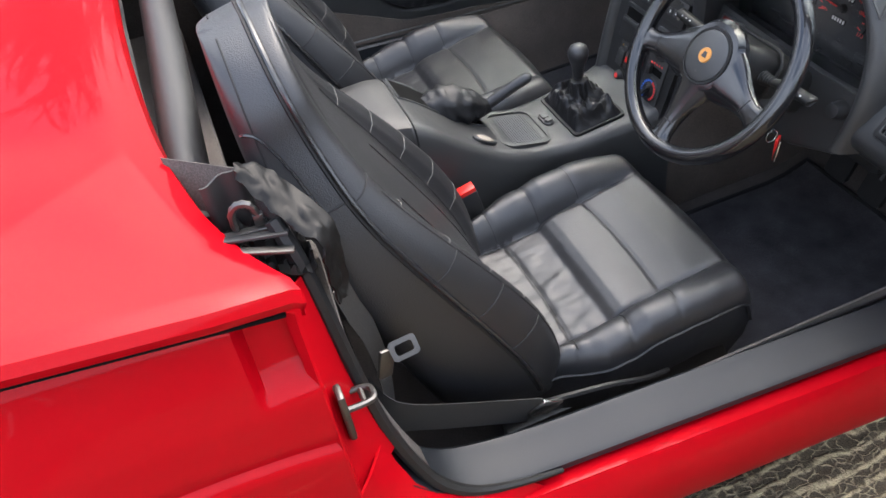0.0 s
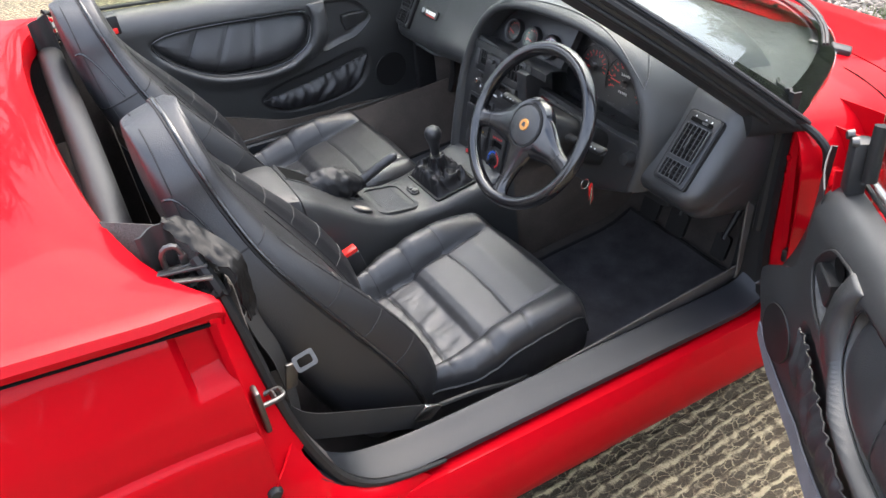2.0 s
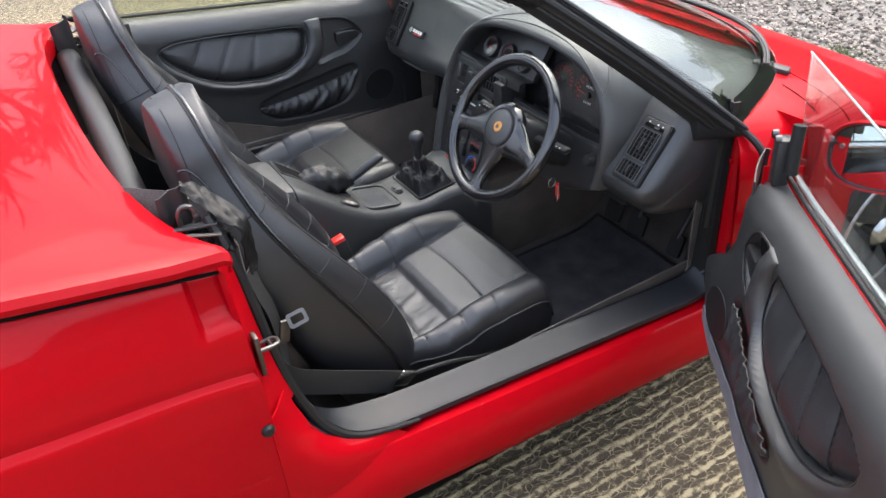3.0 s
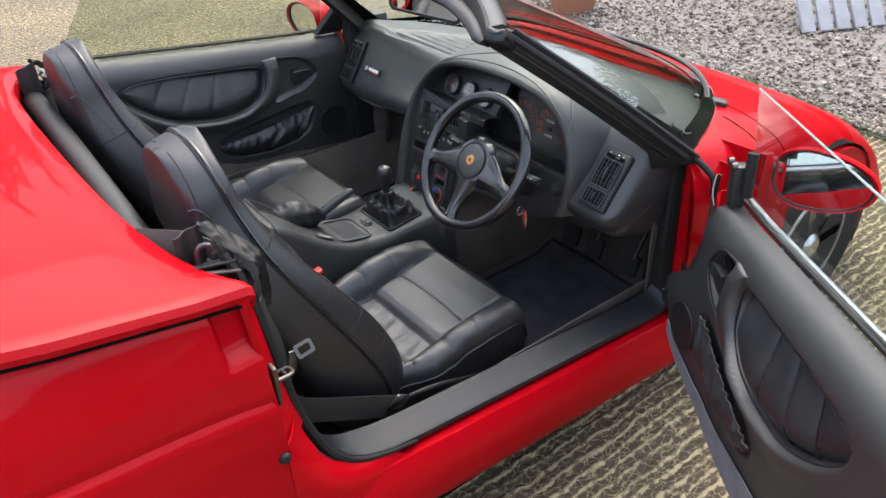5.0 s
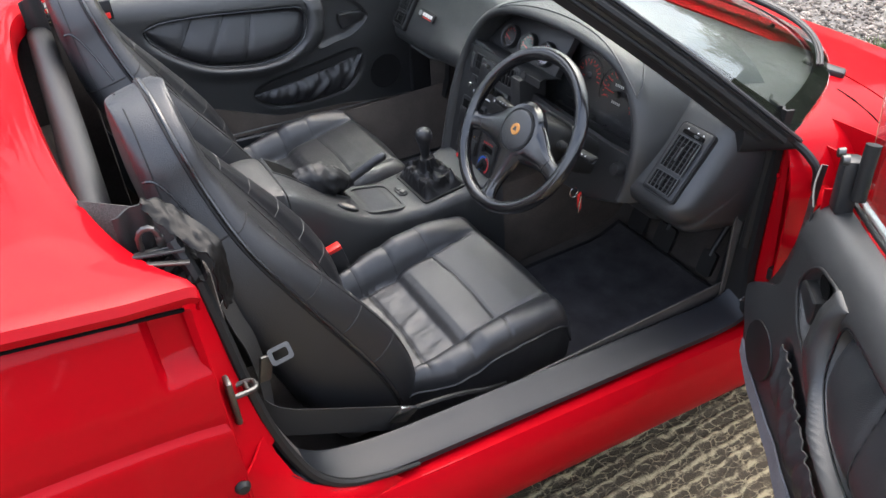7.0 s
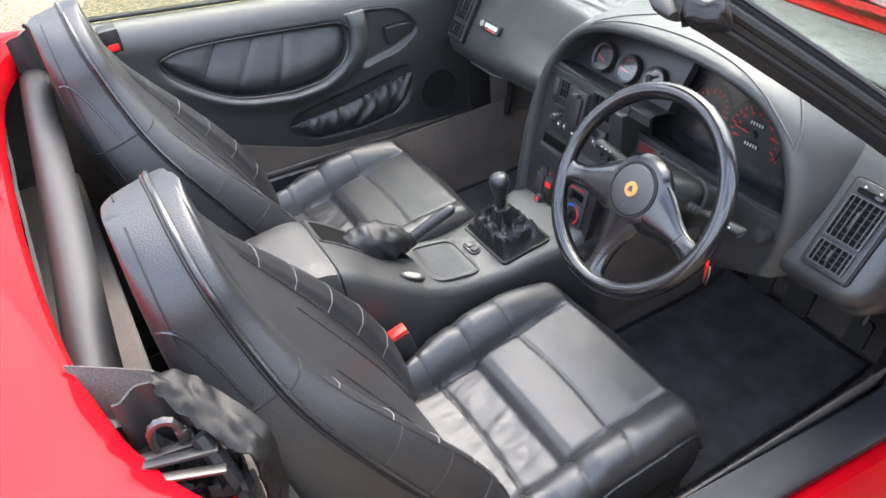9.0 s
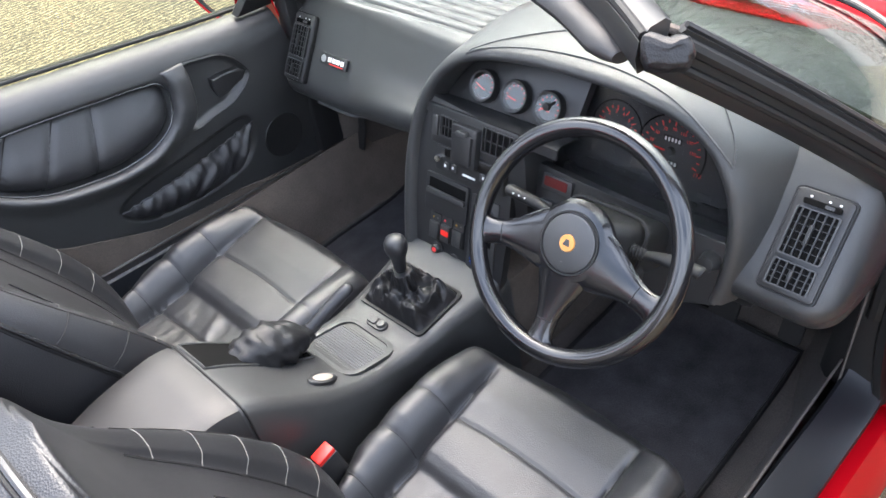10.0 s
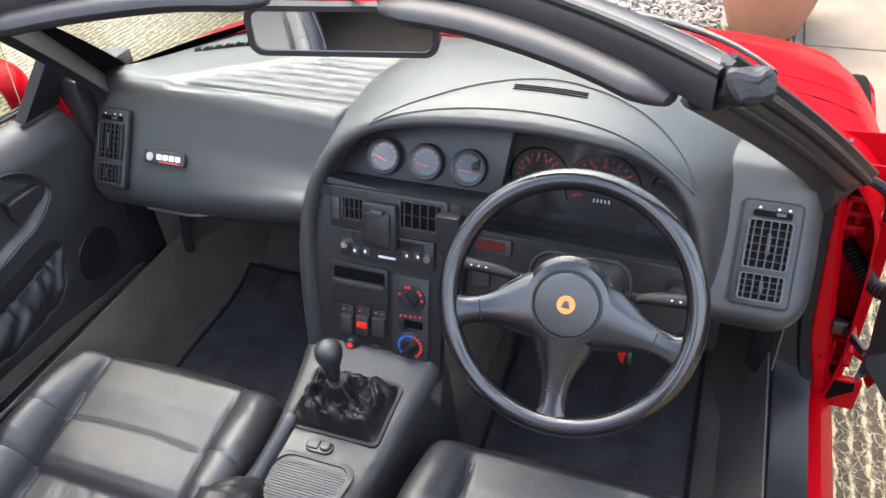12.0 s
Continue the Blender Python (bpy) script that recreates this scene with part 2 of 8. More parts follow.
def shell(rows, thick):
    """A sheet of rows of points with a thickness (towards minus its normal)."""
    m, n = len(rows), len(rows[0])
    P = np.array([[tuple(p) for p in r] for r in rows])
    du = np.gradient(P, axis=0)
    dv = np.gradient(P, axis=1)
    N = np.cross(du, dv)
    N /= np.linalg.norm(N, axis=2, keepdims=True) + 1e-12
    Q = P - N * thick
    bm = bmesh.new()
    A = [[bm.verts.new(p) for p in r] for r in P]
    B = [[bm.verts.new(p) for p in r] for r in Q]
    for i in range(m - 1):
        for j in range(n - 1):
            bm.faces.new((A[i][j], A[i][j + 1], A[i + 1][j + 1], A[i + 1][j]))
            bm.faces.new((B[i][j], B[i + 1][j], B[i + 1][j + 1], B[i][j + 1]))
    rim = [(0, j) for j in range(n)] + [(i, n - 1) for i in range(1, m)] + [(m - 1, j) for j in range(n - 2, -1, -1)] + [(i, 0) for i in range(m - 2, 0, -1)]
    for (a, b), (c, d) in zip(rim, rim[1:] + rim[:1]):
        bm.faces.new((A[a][b], B[a][b], B[c][d], A[c][d]))
    return bm


def tube(pts, r, n=10, closed=False, flat=1.0):
    """A round (or flattened) rod along points; r a number or one for each point."""
    pts = [Vector(p) for p in pts]
    m = len(pts)
    rs = r if isinstance(r, (list, tuple)) else [r] * m
    rings = []
    side = None
    for i, p in enumerate(pts):
        a = pts[(i - 1) % m] if closed else pts[max(i - 1, 0)]
        b = pts[(i + 1) % m] if closed else pts[min(i + 1, m - 1)]
        t = (b - a).normalized()
        if side is None:
            side = t.cross(Vector((0, 0, 1)))
            if side.length < 0.1:
                side = t.cross(Vector((1, 0, 0)))
        side = (side - t * side.dot(t)).normalized()
        up = side.cross(t)
        rings.append([p + rs[i] * (math.cos(k * 2 * math.pi / n) * side + flat * math.sin(k * 2 * math.pi / n) * up) for k in range(n)])
    return loft(rings, loop=closed)


def box(x0, x1, y0, y1, z0, z1, bevel=0.0, m=None, seg=2):
    bm = bmesh.new()
    bmesh.ops.create_cube(bm, size=1.0)
    for v in bm.verts:
        v.co = Vector((x0 + (v.co.x + 0.5) * (x1 - x0), y0 + (v.co.y + 0.5) * (y1 - y0), z0 + (v.co.z + 0.5) * (z1 - z0)))
    if bevel:
        bmesh.ops.bevel(bm, geom=bm.edges[:], offset=bevel, segments=seg, affect="EDGES", profile=0.5)
    if m is not None:
        bmesh.ops.transform(bm, matrix=m, verts=bm.verts)
    return bm


def prism(outline, z0, z1, m=None, bevel=0.0, seg=2):
    """A flat outline (x, y) raised from z0 to z1, in the frame m."""
    bm = bmesh.new()
    lo = [bm.verts.new((x, y, z0)) for x, y in outline]
    hi = [bm.verts.new((x, y, z1)) for x, y in outline]
    n = len(lo)
    bm.faces.new(lo[::-1])
    top = bm.faces.new(hi)
    for i in range(n):
        j = (i + 1) % n
        bm.faces.new((lo[i], lo[j], hi[j], hi[i]))
    if bevel:
        bmesh.ops.bevel(bm, geom=list(top.edges), offset=bevel, segments=seg, affect="EDGES", profile=0.5)
    if m is not None:
        bmesh.ops.transform(bm, matrix=m, verts=bm.verts)
    return bm


def lathe(profile, m=None, n=32):
    """A turned shape from (radius, height) pairs, in the frame m."""
    rings = [[Vector((r * math.cos(k * 2 * math.pi / n), r * math.sin(k * 2 * math.pi / n), z)) for k in range(n)] for r, z in profile]
    bm = loft(rings)
    if m is not None:
        bmesh.ops.transform(bm, matrix=m, verts=bm.verts)
    return bm


def rounded(w, h, r, n=5, cx=0.0, cy=0.0):
    """A rounded rectangle's outline."""
    r = min(r, w / 2 - 1e-4, h / 2 - 1e-4)
    out = []
    for sx, sy, a0 in ((1, 1, 0), (-1, 1, 90), (-1, -1, 180), (1, -1, 270)):
        for k in range(n):
            a = radians(a0 + 90 * k / (n - 1))
            out.append((cx + sx * (w / 2 - r) + r * math.cos(a), cy + sy * (h / 2 - r) + r * math.sin(a)))
    return out


def disc(r, n=32, cx=0.0, cy=0.0, ry=None):
    return [(cx + r * math.cos(k * 2 * math.pi / n), cy + (ry or r) * math.sin(k * 2 * math.pi / n)) for k in range(n)]


def frame_ring(outer, inner, z0, z1, m=None):
    """A frame between two outlines of as many points, raised from z0 to z1."""
    rings = [[Vector((x, y, z0)) for x, y in outer], [Vector((x, y, z1)) for x, y in outer], [Vector((x, y, z1)) for x, y in inner], [Vector((x, y, z0)) for x, y in inner]]
    bm = loft(rings, loop=True)
    if m is not None:
        bmesh.ops.transform(bm, matrix=m, verts=bm.verts)
    return bm


def merge(*bms):
    """Several pieces of one part in one mesh."""
    out = bmesh.new()
    for b in bms:
        me = bpy.data.meshes.new("tmp")
        b.to_mesh(me)
        b.free()
        out.from_mesh(me)
        bpy.data.meshes.remove(me)
    return out


def basis(at, ex, ey, ez=None):
    """The frame at a place with local x along ex and y along ey."""
    ex = Vector(ex).normalized()
    ey = Vector(ey)
    ey = (ey - ex * ey.dot(ex)).normalized()
    ez = ex.cross(ey)
    return Matrix.Translation(at) @ Matrix((ex, ey, ez)).transposed().to_4x4()


def letters(text, size, m, mat, name, parent, depth=0.0004):
    """Raised writing in the built-in font, turned to a mesh."""
    cu = bpy.data.curves.new(name, "FONT")
    cu.body, cu.size, cu.align_x, cu.align_y, cu.extrude = text, size, "CENTER", "CENTER", depth
    tmp = bpy.data.objects.new(name, cu)
    me = bpy.data.meshes.new_from_object(tmp)
    bpy.data.objects.remove(tmp)
    bpy.data.curves.remove(cu)
    bm = bmesh.new()
    bm.from_mesh(me)
    bpy.data.meshes.remove(me)
    bmesh.ops.transform(bm, matrix=m, verts=bm.verts)
    return part(name, bm, mat, parent)

# ---- ground ----
def concrete():
    """Tamped concrete: a broken net of pale ridges in rows, dark dirt in the pits between."""
    m = bpy.data.materials.new("ridged_concrete")
    m.use_nodes = True
    nt = m.node_tree
    b = nt.nodes["Principled BSDF"]
    b.inputs["Roughness"].default_value = 0.8
    def node(kind, **inputs):
        n = nt.nodes.new(kind)
        for k, v in inputs.items():
            n.inputs[k].default_value = v
        return n
    tex = node("ShaderNodeTexCoord")
    warp = node("ShaderNodeTexNoise", Scale=16.0, Detail=3.0)
    add = nt.nodes.new("ShaderNodeMix")
    add.data_type, add.blend_type = "RGBA", "LINEAR_LIGHT"
    add.inputs["Factor"].default_value = 0.022
    nt.links.new(tex.outputs["Object"], warp.inputs["Vector"])
    nt.links.new(tex.outputs["Object"], add.inputs["A"])
    nt.links.new(warp.outputs["Color"], add.inputs["B"])
    mp1 = node("ShaderNodeMapping", Scale=(0.62, 1.0, 1.0))
    nt.links.new(add.outputs["Result"], mp1.inputs["Vector"])
    cells = node("ShaderNodeTexVoronoi", Scale=52.0)
    cells.feature = "DISTANCE_TO_EDGE"
    nt.links.new(mp1.outputs["Vector"], cells.inputs["Vector"])
    edge = nt.nodes.new("ShaderNodeMapRange")
    edge.inputs["From Min"].default_value, edge.inputs["From Max"].default_value = 0.015, 0.11
    edge.inputs["To Min"].default_value, edge.inputs["To Max"].default_value = 0.72, 0.0
    nt.links.new(cells.outputs["Distance"], edge.inputs["Value"])
    wave = node("ShaderNodeTexWave", Scale=8.6, Distortion=1.3, Detail=2.0)
    wave.bands_direction = "Y"
    nt.links.new(add.outputs["Result"], wave.inputs["Vector"])
    line = nt.nodes.new("ShaderNodeMapRange")
    line.inputs["From Min"].default_value, line.inputs["From Max"].default_value = 0.64, 0.95
    nt.links.new(wave.outputs["Fac"], line.inputs["Value"])
    both = nt.nodes.new("ShaderNodeMath")
    both.operation = "MAXIMUM"
    nt.links.new(line.outputs["Result"], both.inputs[0])
    nt.links.new(edge.outputs["Result"], both.inputs[1])
    spots = node("ShaderNodeTexNoise", Scale=38.0, Detail=6.0)
    nt.links.new(tex.outputs["Object"], spots.inputs["Vector"])
    gain = nt.nodes.new("ShaderNodeMapRange")
    gain.inputs["From Min"].default_value, gain.inputs["From Max"].default_value = 0.32, 0.62
    gain.inputs["To Min"].default_value, gain.inputs["To Max"].default_value = 0.12, 1.05
    nt.links.new(spots.outputs["Fac"], gain.inputs["Value"])
    mul = nt.nodes.new("ShaderNodeMath")
    mul.operation = "MULTIPLY"
    nt.links.new(both.outputs[0], mul.inputs[0])
    nt.links.new(gain.outputs["Result"], mul.inputs[1])
    ramp = nt.nodes.new("ShaderNodeValToRGB")
    ramp.color_ramp.elements[0].position, ramp.color_ramp.elements[1].position = 0.0, 0.80
    ramp.color_ramp.elements[0].color = (0.075, 0.058, 0.034, 1)
    ramp.color_ramp.elements[1].color = (0.50, 0.418, 0.255, 1)
    mid = ramp.color_ramp.elements.new(0.28)
    mid.color = (0.165, 0.132, 0.080, 1)
    grit = node("ShaderNodeTexNoise", Scale=210.0, Detail=3.0)
    nt.links.new(tex.outputs["Object"], grit.inputs["Vector"])
    rough_in = nt.nodes.new("ShaderNodeMapRange")
    rough_in.inputs["From Min"].default_value, rough_in.inputs["From Max"].default_value = 0.3, 0.7
    rough_in.inputs["To Min"].default_value, rough_in.inputs["To Max"].default_value = -0.16, 0.16
    nt.links.new(grit.outputs["Fac"], rough_in.inputs["Value"])
    gritty = nt.nodes.new("ShaderNodeMath")
    gritty.operation = "ADD"
    nt.links.new(mul.outputs[0], gritty.inputs[0])
    nt.links.new(rough_in.outputs["Result"], gritty.inputs[1])
    nt.links.new(gritty.outputs[0], ramp.inputs["Fac"])
    stain = node("ShaderNodeTexNoise", Scale=1.1, Detail=6.0)
    nt.links.new(tex.outputs["Object"], stain.inputs["Vector"])
    r2 = nt.nodes.new("ShaderNodeValToRGB")
    r2.color_ramp.elements[0].position, r2.color_ramp.elements[1].position = 0.3, 0.7
    r2.color_ramp.elements[0].color, r2.color_ramp.elements[1].color = (0.65, 0.66, 0.66, 1), (1.15, 1.12, 1.05, 1)
    nt.links.new(stain.outputs["Fac"], r2.inputs["Fac"])
    mixc = nt.nodes.new("ShaderNodeMix")
    mixc.data_type, mixc.blend_type = "RGBA", "MULTIPLY"
    mixc.inputs["Factor"].default_value = 1.0
    nt.links.new(ramp.outputs["Color"], mixc.inputs["A"])
    nt.links.new(r2.outputs["Color"], mixc.inputs["B"])
    nt.links.new(mixc.outputs["Result"], b.inputs["Base Color"])
    bp = node("ShaderNodeBump", Strength=0.9, Distance=0.006)
    nt.links.new(gritty.outputs[0], bp.inputs["Height"])
    nt.links.new(bp.outputs["Normal"], b.inputs["Normal"])
    return m


CONCRETE = concrete()


def ground_sheet():
    """One sheet to the horizon, dense where the yard is seen closely."""
    def axis(lo, hi, step):
        inner = list(np.arange(lo, hi + 1e-6, step))
        outer = [2, 4, 8, 16, 40, 120, 400, 1500]
        return [lo - d for d in outer[::-1]] + inner + [hi + d for d in outer]
    xs, ys = axis(0.1, 2.1, 0.012), axis(-2.0, -0.62, 0.007)
    verts = []
    for y in ys:
        for x in xs:
            near = 0.1 <= x <= 2.1 and -2.0 <= y <= -0.62
            z = 0.0
            if near:
                row = math.sin(y * 2 * math.pi / 0.036 + 1.6 * noise.noise((x * 7, y * 9, 0.0)))
                z = 0.0035 * row * max(0.0, 0.55 + noise.noise((x * 16, y * 26, 3.0))) + 0.004 * noise.noise((x * 3, y * 3, 7.0))
            verts.append((x, y, z))
    n = len(xs)
    faces = [(j * n + i, j * n + i + 1, (j + 1) * n + i + 1, (j + 1) * n + i) for j in range(len(ys) - 1) for i in range(n - 1)]
    me = bpy.data.meshes.new("ground")
    me.from_pydata(verts, [], faces)
    me.polygons.foreach_set("use_smooth", [True] * len(me.polygons))
    me.materials.append(CONCRETE)
    return tagged(new("ground", me), "rough ridged concrete yard with dark dirt between pale ridges", "ground", kind="structure")


ground_sheet()

# ---- car: outer body ----
car = thing("car", "red open sports car with black leather interior, driver's door open", "car")

EDGE = [(0.0, -0.10), (0.2, -0.098), (0.42, -0.085), (0.57, -0.058), (0.67, -0.018), (0.735, 0.022)]
DECK_Z = [(-1.25, 0.88), (-1.1, 0.97), (-0.9, 1.045), (-0.65, 1.075), (-0.4, 1.060), (-0.1, 0.995), (0.05, 0.962)]
DECK_W = [(-1.25, 0.60), (-1.0, 0.69), (-0.6, 0.75), (-0.3, 0.755), (0.0, 0.735)]


EDGE = [(p.x, p.y) for p in spline([(a, b, 0) for a, b in EDGE], 60)]


def deck_z(x, y):
    return lerp(DECK_Z, x) - 0.030 * (abs(y) / 0.735) ** 2


def rear_deck():
    rows = []
    vs = [-1 + 2 * i / 160 for i in range(161)]
    steps = [-4, -3, -2, -1, 0] + [k / 22 for k in range(1, 23)]
    for s in steps:
        row = []
        for v in vs:
            yf = v * 0.735
            xe = lerp(EDGE, abs(yf)) - 0.042
            taper = min(1.0, (1 - abs(v)) * 9)
            if s <= 0:
                dx, dz = {-4: (0.040, -0.07), -3: (0.046, -0.038), -2: (0.042, -0.020), -1: (0.018, -0.006), 0: (0.0, 0.0)}[s]
                x, y = xe + dx * (0.25 + 0.75 * taper) + 0.03 * (1 - taper), yf
                z = deck_z(xe, y) + dz * (0.3 + 0.7 * taper)
            else:
                x = xe + s * (-1.25 - xe)
                y = v * lerp(DECK_W, x)
                z = deck_z(x, y)
            row.append(Vector((x, y, z)))
        # rolled side edges
        a, b = row[0].copy(), row[-1].copy()
        def rolled(p, sy):
            return [p + Vector((0, sy * dy, dz)) for dy, dz in ((-0.004, -0.031), (0.009, -0.024), (0.012, -0.014), (0.007, -0.004))]
        row = rolled(a, -1) + row[1:-1] + rolled(b, 1)[::-1]
        rows.append(row)
    return shell(rows, 0.004)


part("rear_deck", rear_deck(), RED, car, "glossy red hood cover over the rear deck")

for sy in (-1, 1):
    gap_line = []
    for k in range(30):
        x = 0.0 - 0.95 * k / 29
        gap_line.append(Vector((x, sy * (lerp(DECK_W, x) + 0.001), deck_z(x, lerp(DECK_W, x)) - 0.037)))
    # near-black rod under the deck's edge stands for the gap's shadow line
    part("deck_gap_shade", tube(gap_line, 0.0034, 8), DARK, car)

SIDE = [(0.18, 0.770), (0.22, 0.785), (0.35, 0.800), (0.5, 0.802), (0.65, 0.795), (0.715, 0.788), (0.728, 0.776), (0.742, 0.779), (0.80, 0.771), (0.85, 0.757), (0.90, 0.739), (0.915, 0.732), (0.925, 0.722)]


def rear_quarter(sy):
    rows = []
    xs = [0.012, 0.008, -0.01, -0.03, -0.044, -0.050, -0.054, -0.058, -0.062] + [-0.068 - 1.2 * k / 40 for k in range(41)]
    cx, cz, cr = -0.46, 0.30, 0.335
    for n, x in enumerate(xs):
        row = []
        back = max(0.0, min(1.0, -x / 0.5))
        bulge = 0.06 * back * back * (3 - 2 * back) - max(0, -x - 0.8) * 0.25
        for k in range(95):
            z = 0.18 + 0.745 * k / 94
            y = lerp(SIDE, z) + bulge * (0.4 + 0.6 * math.sin(math.pi * min(1, z / 0.95)))
            if n == 0:
                y -= 0.02
            lift = deck_z(x, lerp(DECK_W, x)) - 0.036 - 0.925
            zz = z + lift * max(0.0, min(1.0, (z - 0.3) / 0.45))
            # channel for the latch in the shut edge
            y -= 0.024 * max(0.0, min(1.0, (x + 0.060) / 0.010)) * max(0.0, min(1.0, (zz - 0.806) / 0.026))
            p = Vector((x, sy * y, zz))
            d = math.hypot(x - cx, zz - cz)
            if d < cr:
                f = cr / max(d, 0.02)
                p = Vector((cx + (x - cx) * f, sy * y * 0.985, max(0.18, cz + (zz - cz) * f)))
            row.append(p)
        rows.append(row if sy > 0 else row[::-1])
    return shell(rows, 0.004)


for sy in (-1, 1):
    part("rear_quarter_panel", rear_quarter(sy), RED, car)


def tail():
    rows = []
    for z, x in ((0.25, -1.18), (0.4, -1.27), (0.6, -1.29), (0.75, -1.28), (0.86, -1.25)):
        rows.append([Vector((x + 0.25 * (abs(v) ** 4), v * (0.76 - 0.10 * max(0, z - 0.6)), z)) for v in [-1 + 2 * i / 24 for i in range(25)]])
    return shell(rows, 0.004)


part("rear_bumper", tail(), RED, car)


def sill(sy):
    prof = [(0.700, 0.360), (0.750, 0.352), (0.762, 0.356), (0.775, 0.358), (0.790, 0.338), (0.806, 0.300), (0.812, 0.262), (0.806, 0.235), (0.792, 0.205), (0.782, 0.19), (0.70, 0.17)]
    rows = []
    for k in range(25):
        x = 0.0 + 1.37 * k / 24
        out = 0.026 * (x - 0.3)
        drop = -0.062 * (x - 0.3)
        row = [Vector((x, sy * (y + out), z + drop)) for y, z in prof]
        rows.append(row if sy < 0 else row[::-1])
    return shell(rows, 0.006)


for sy in (-1, 1):
    part("sill", sill(sy), RED, car)

for sy in (-1, 1):
    # rear corner of the door opening, between quarter panel and sill
    rows = []
    corner = [(0.058, 0.722, 0.60), (0.066, 0.730, 0.55), (0.085, 0.742, 0.49), (0.112, 0.748, 0.448), (0.150, 0.752, 0.418), (0.20, 0.753, 0.396), (0.26, 0.755, 0.380), (0.285, 0.762, 0.360), (0.285, 0.770, 0.340), (0.285, 0.770, 0.31)]
    outer = [0.60, 0.565, 0.53, 0.50, 0.47, 0.44, 0.41, 0.38, 0.35, 0.31]
    for (cx, cy, cz), z in zip(corner, outer):
        a, b = Vector((0.000, sy * (lerp(SIDE, z) - 0.001), z)), Vector((cx, sy * cy, cz))
        row = [a.lerp(b, t) + Vector((0, sy * 0.006 * math.sin(math.pi * t), 0)) for t in (0, 0.2, 0.4, 0.6, 0.8, 1.0)]
        rows.append(row if sy > 0 else row[::-1])
    part("sill_corner", shell(rows, 0.004), RED, car, sharp=60)

FRONT_Z = [(1.2, 0.855), (1.4, 0.828), (1.55, 0.808), (1.7, 0.785), (1.85, 0.748), (2.0, 0.70), (2.2, 0.61), (2.4, 0.49), (2.5, 0.40)]
FRONT_SIDE = [(0.0, 0.0, 1.0), (0.3, -0.002, 1.0), (0.5, -0.010, 1.0), (0.62, -0.022, 1.0), (0.70, -0.036, 1.0), (0.76, -0.055, 1.0), (0.80, -0.080, 1.0), (0.835, -0.125, 1.0), (0.853, -0.19, 1.0), (0.862, 0.50, 0.0), (0.864, 0.40, 0.0), (0.855, 0.30, 0.0), (0.82, 0.19, 0.0)]


def screen_base(y):
    """How far forward the foot of the windscreen stands."""
    return 1.74 - 0.50 * (abs(y) / 0.75) ** 4.5


def front_point(x, k, wide=1.0):
    zc = lerp(FRONT_Z, x)
    y, z, rel = FRONT_SIDE[k]
    narrow = 1.0 - max(0.0, x - 1.9) * 0.22 - 0.05 * max(0.0, 1.45 - x) / 0.2
    if rel:
        zz = zc + z * (1 if x < 2.0 else 0.8)
    else:
        zz = min(z, zc - 0.21)
    return Vector((x, y * narrow, zz))


def front_rows(x0, x1, n, k0, sy):
    rows = []
    for i in range(n + 1):
        x = x0 + (x1 - x0) * i / n
        pts = spline([front_point(x, k) for k in range(k0, len(FRONT_SIDE))], 40)
        cx, cz, cr = 1.83, 0.30, 0.335
        row = []
        for p in pts:
            d = math.hypot(p.x - cx, p.z - cz)
            if d < cr and p.y > 0.5:
                f = cr / max(d, 0.02)
                p = Vector((cx + (p.x - cx) * f, p.y * 0.985, max(0.18, cz + (p.z - cz) * f)))
            row.append(Vector((p.x, sy * p.y, p.z)))
        rows.append(row if sy > 0 else row[::-1])
    return rows


for sy in (-1, 1):
    # wing behind the bonnet, round the foot of the windscreen
    rows = []
    for i in range(15):
        x = 1.235 + 0.355 * i / 14
        yb = 0.75 * max(0.0, (1.74 - x) / 0.50) ** (1 / 4.5) - 0.010
        pts = [p for p in spline([front_point(x, k) for k in range(len(FRONT_SIDE))], 160) if p.y >= yb]
        pts = [pts[0]] + pts
        pts[0] = Vector((x, yb, pts[1].z - 0.001))
        row = [Vector((p.x - 0.5 * max(0.0, p.y - 0.74) * (1 - i / 14) ** 2, sy * p.y, p.z)) for p in spline(pts[:: max(1, len(pts) // 24)] + [pts[-1]], 40)]
        rows.append(row if sy > 0 else row[::-1])
    part("front_wing", shell(rows, 0.004), RED, car)
left = front_rows(1.596, 2.5, 30, 0, 1)
right = front_rows(1.596, 2.5, 30, 0, -1)
part("bonnet", shell([r[:-1] + l for r, l in zip(right, left)], 0.004), RED, car, "glossy red bonnet")
nose = []
for x, s, z in ((2.5, 1.0, 1.0), (2.56, 0.96, 0.9), (2.58, 0.9, 0.72), (2.55, 0.9, 0.5)):
    nose.append([Vector((x - 0.35 * abs(v) ** 3, v * 0.745 * s, 0.40 * z - 0.12 * abs(v) ** 2 * z)) for v in [-1 + 2 * i / 24 for i in range(25)]])
part("front_bumper", shell(nose, 0.004), RED, car)


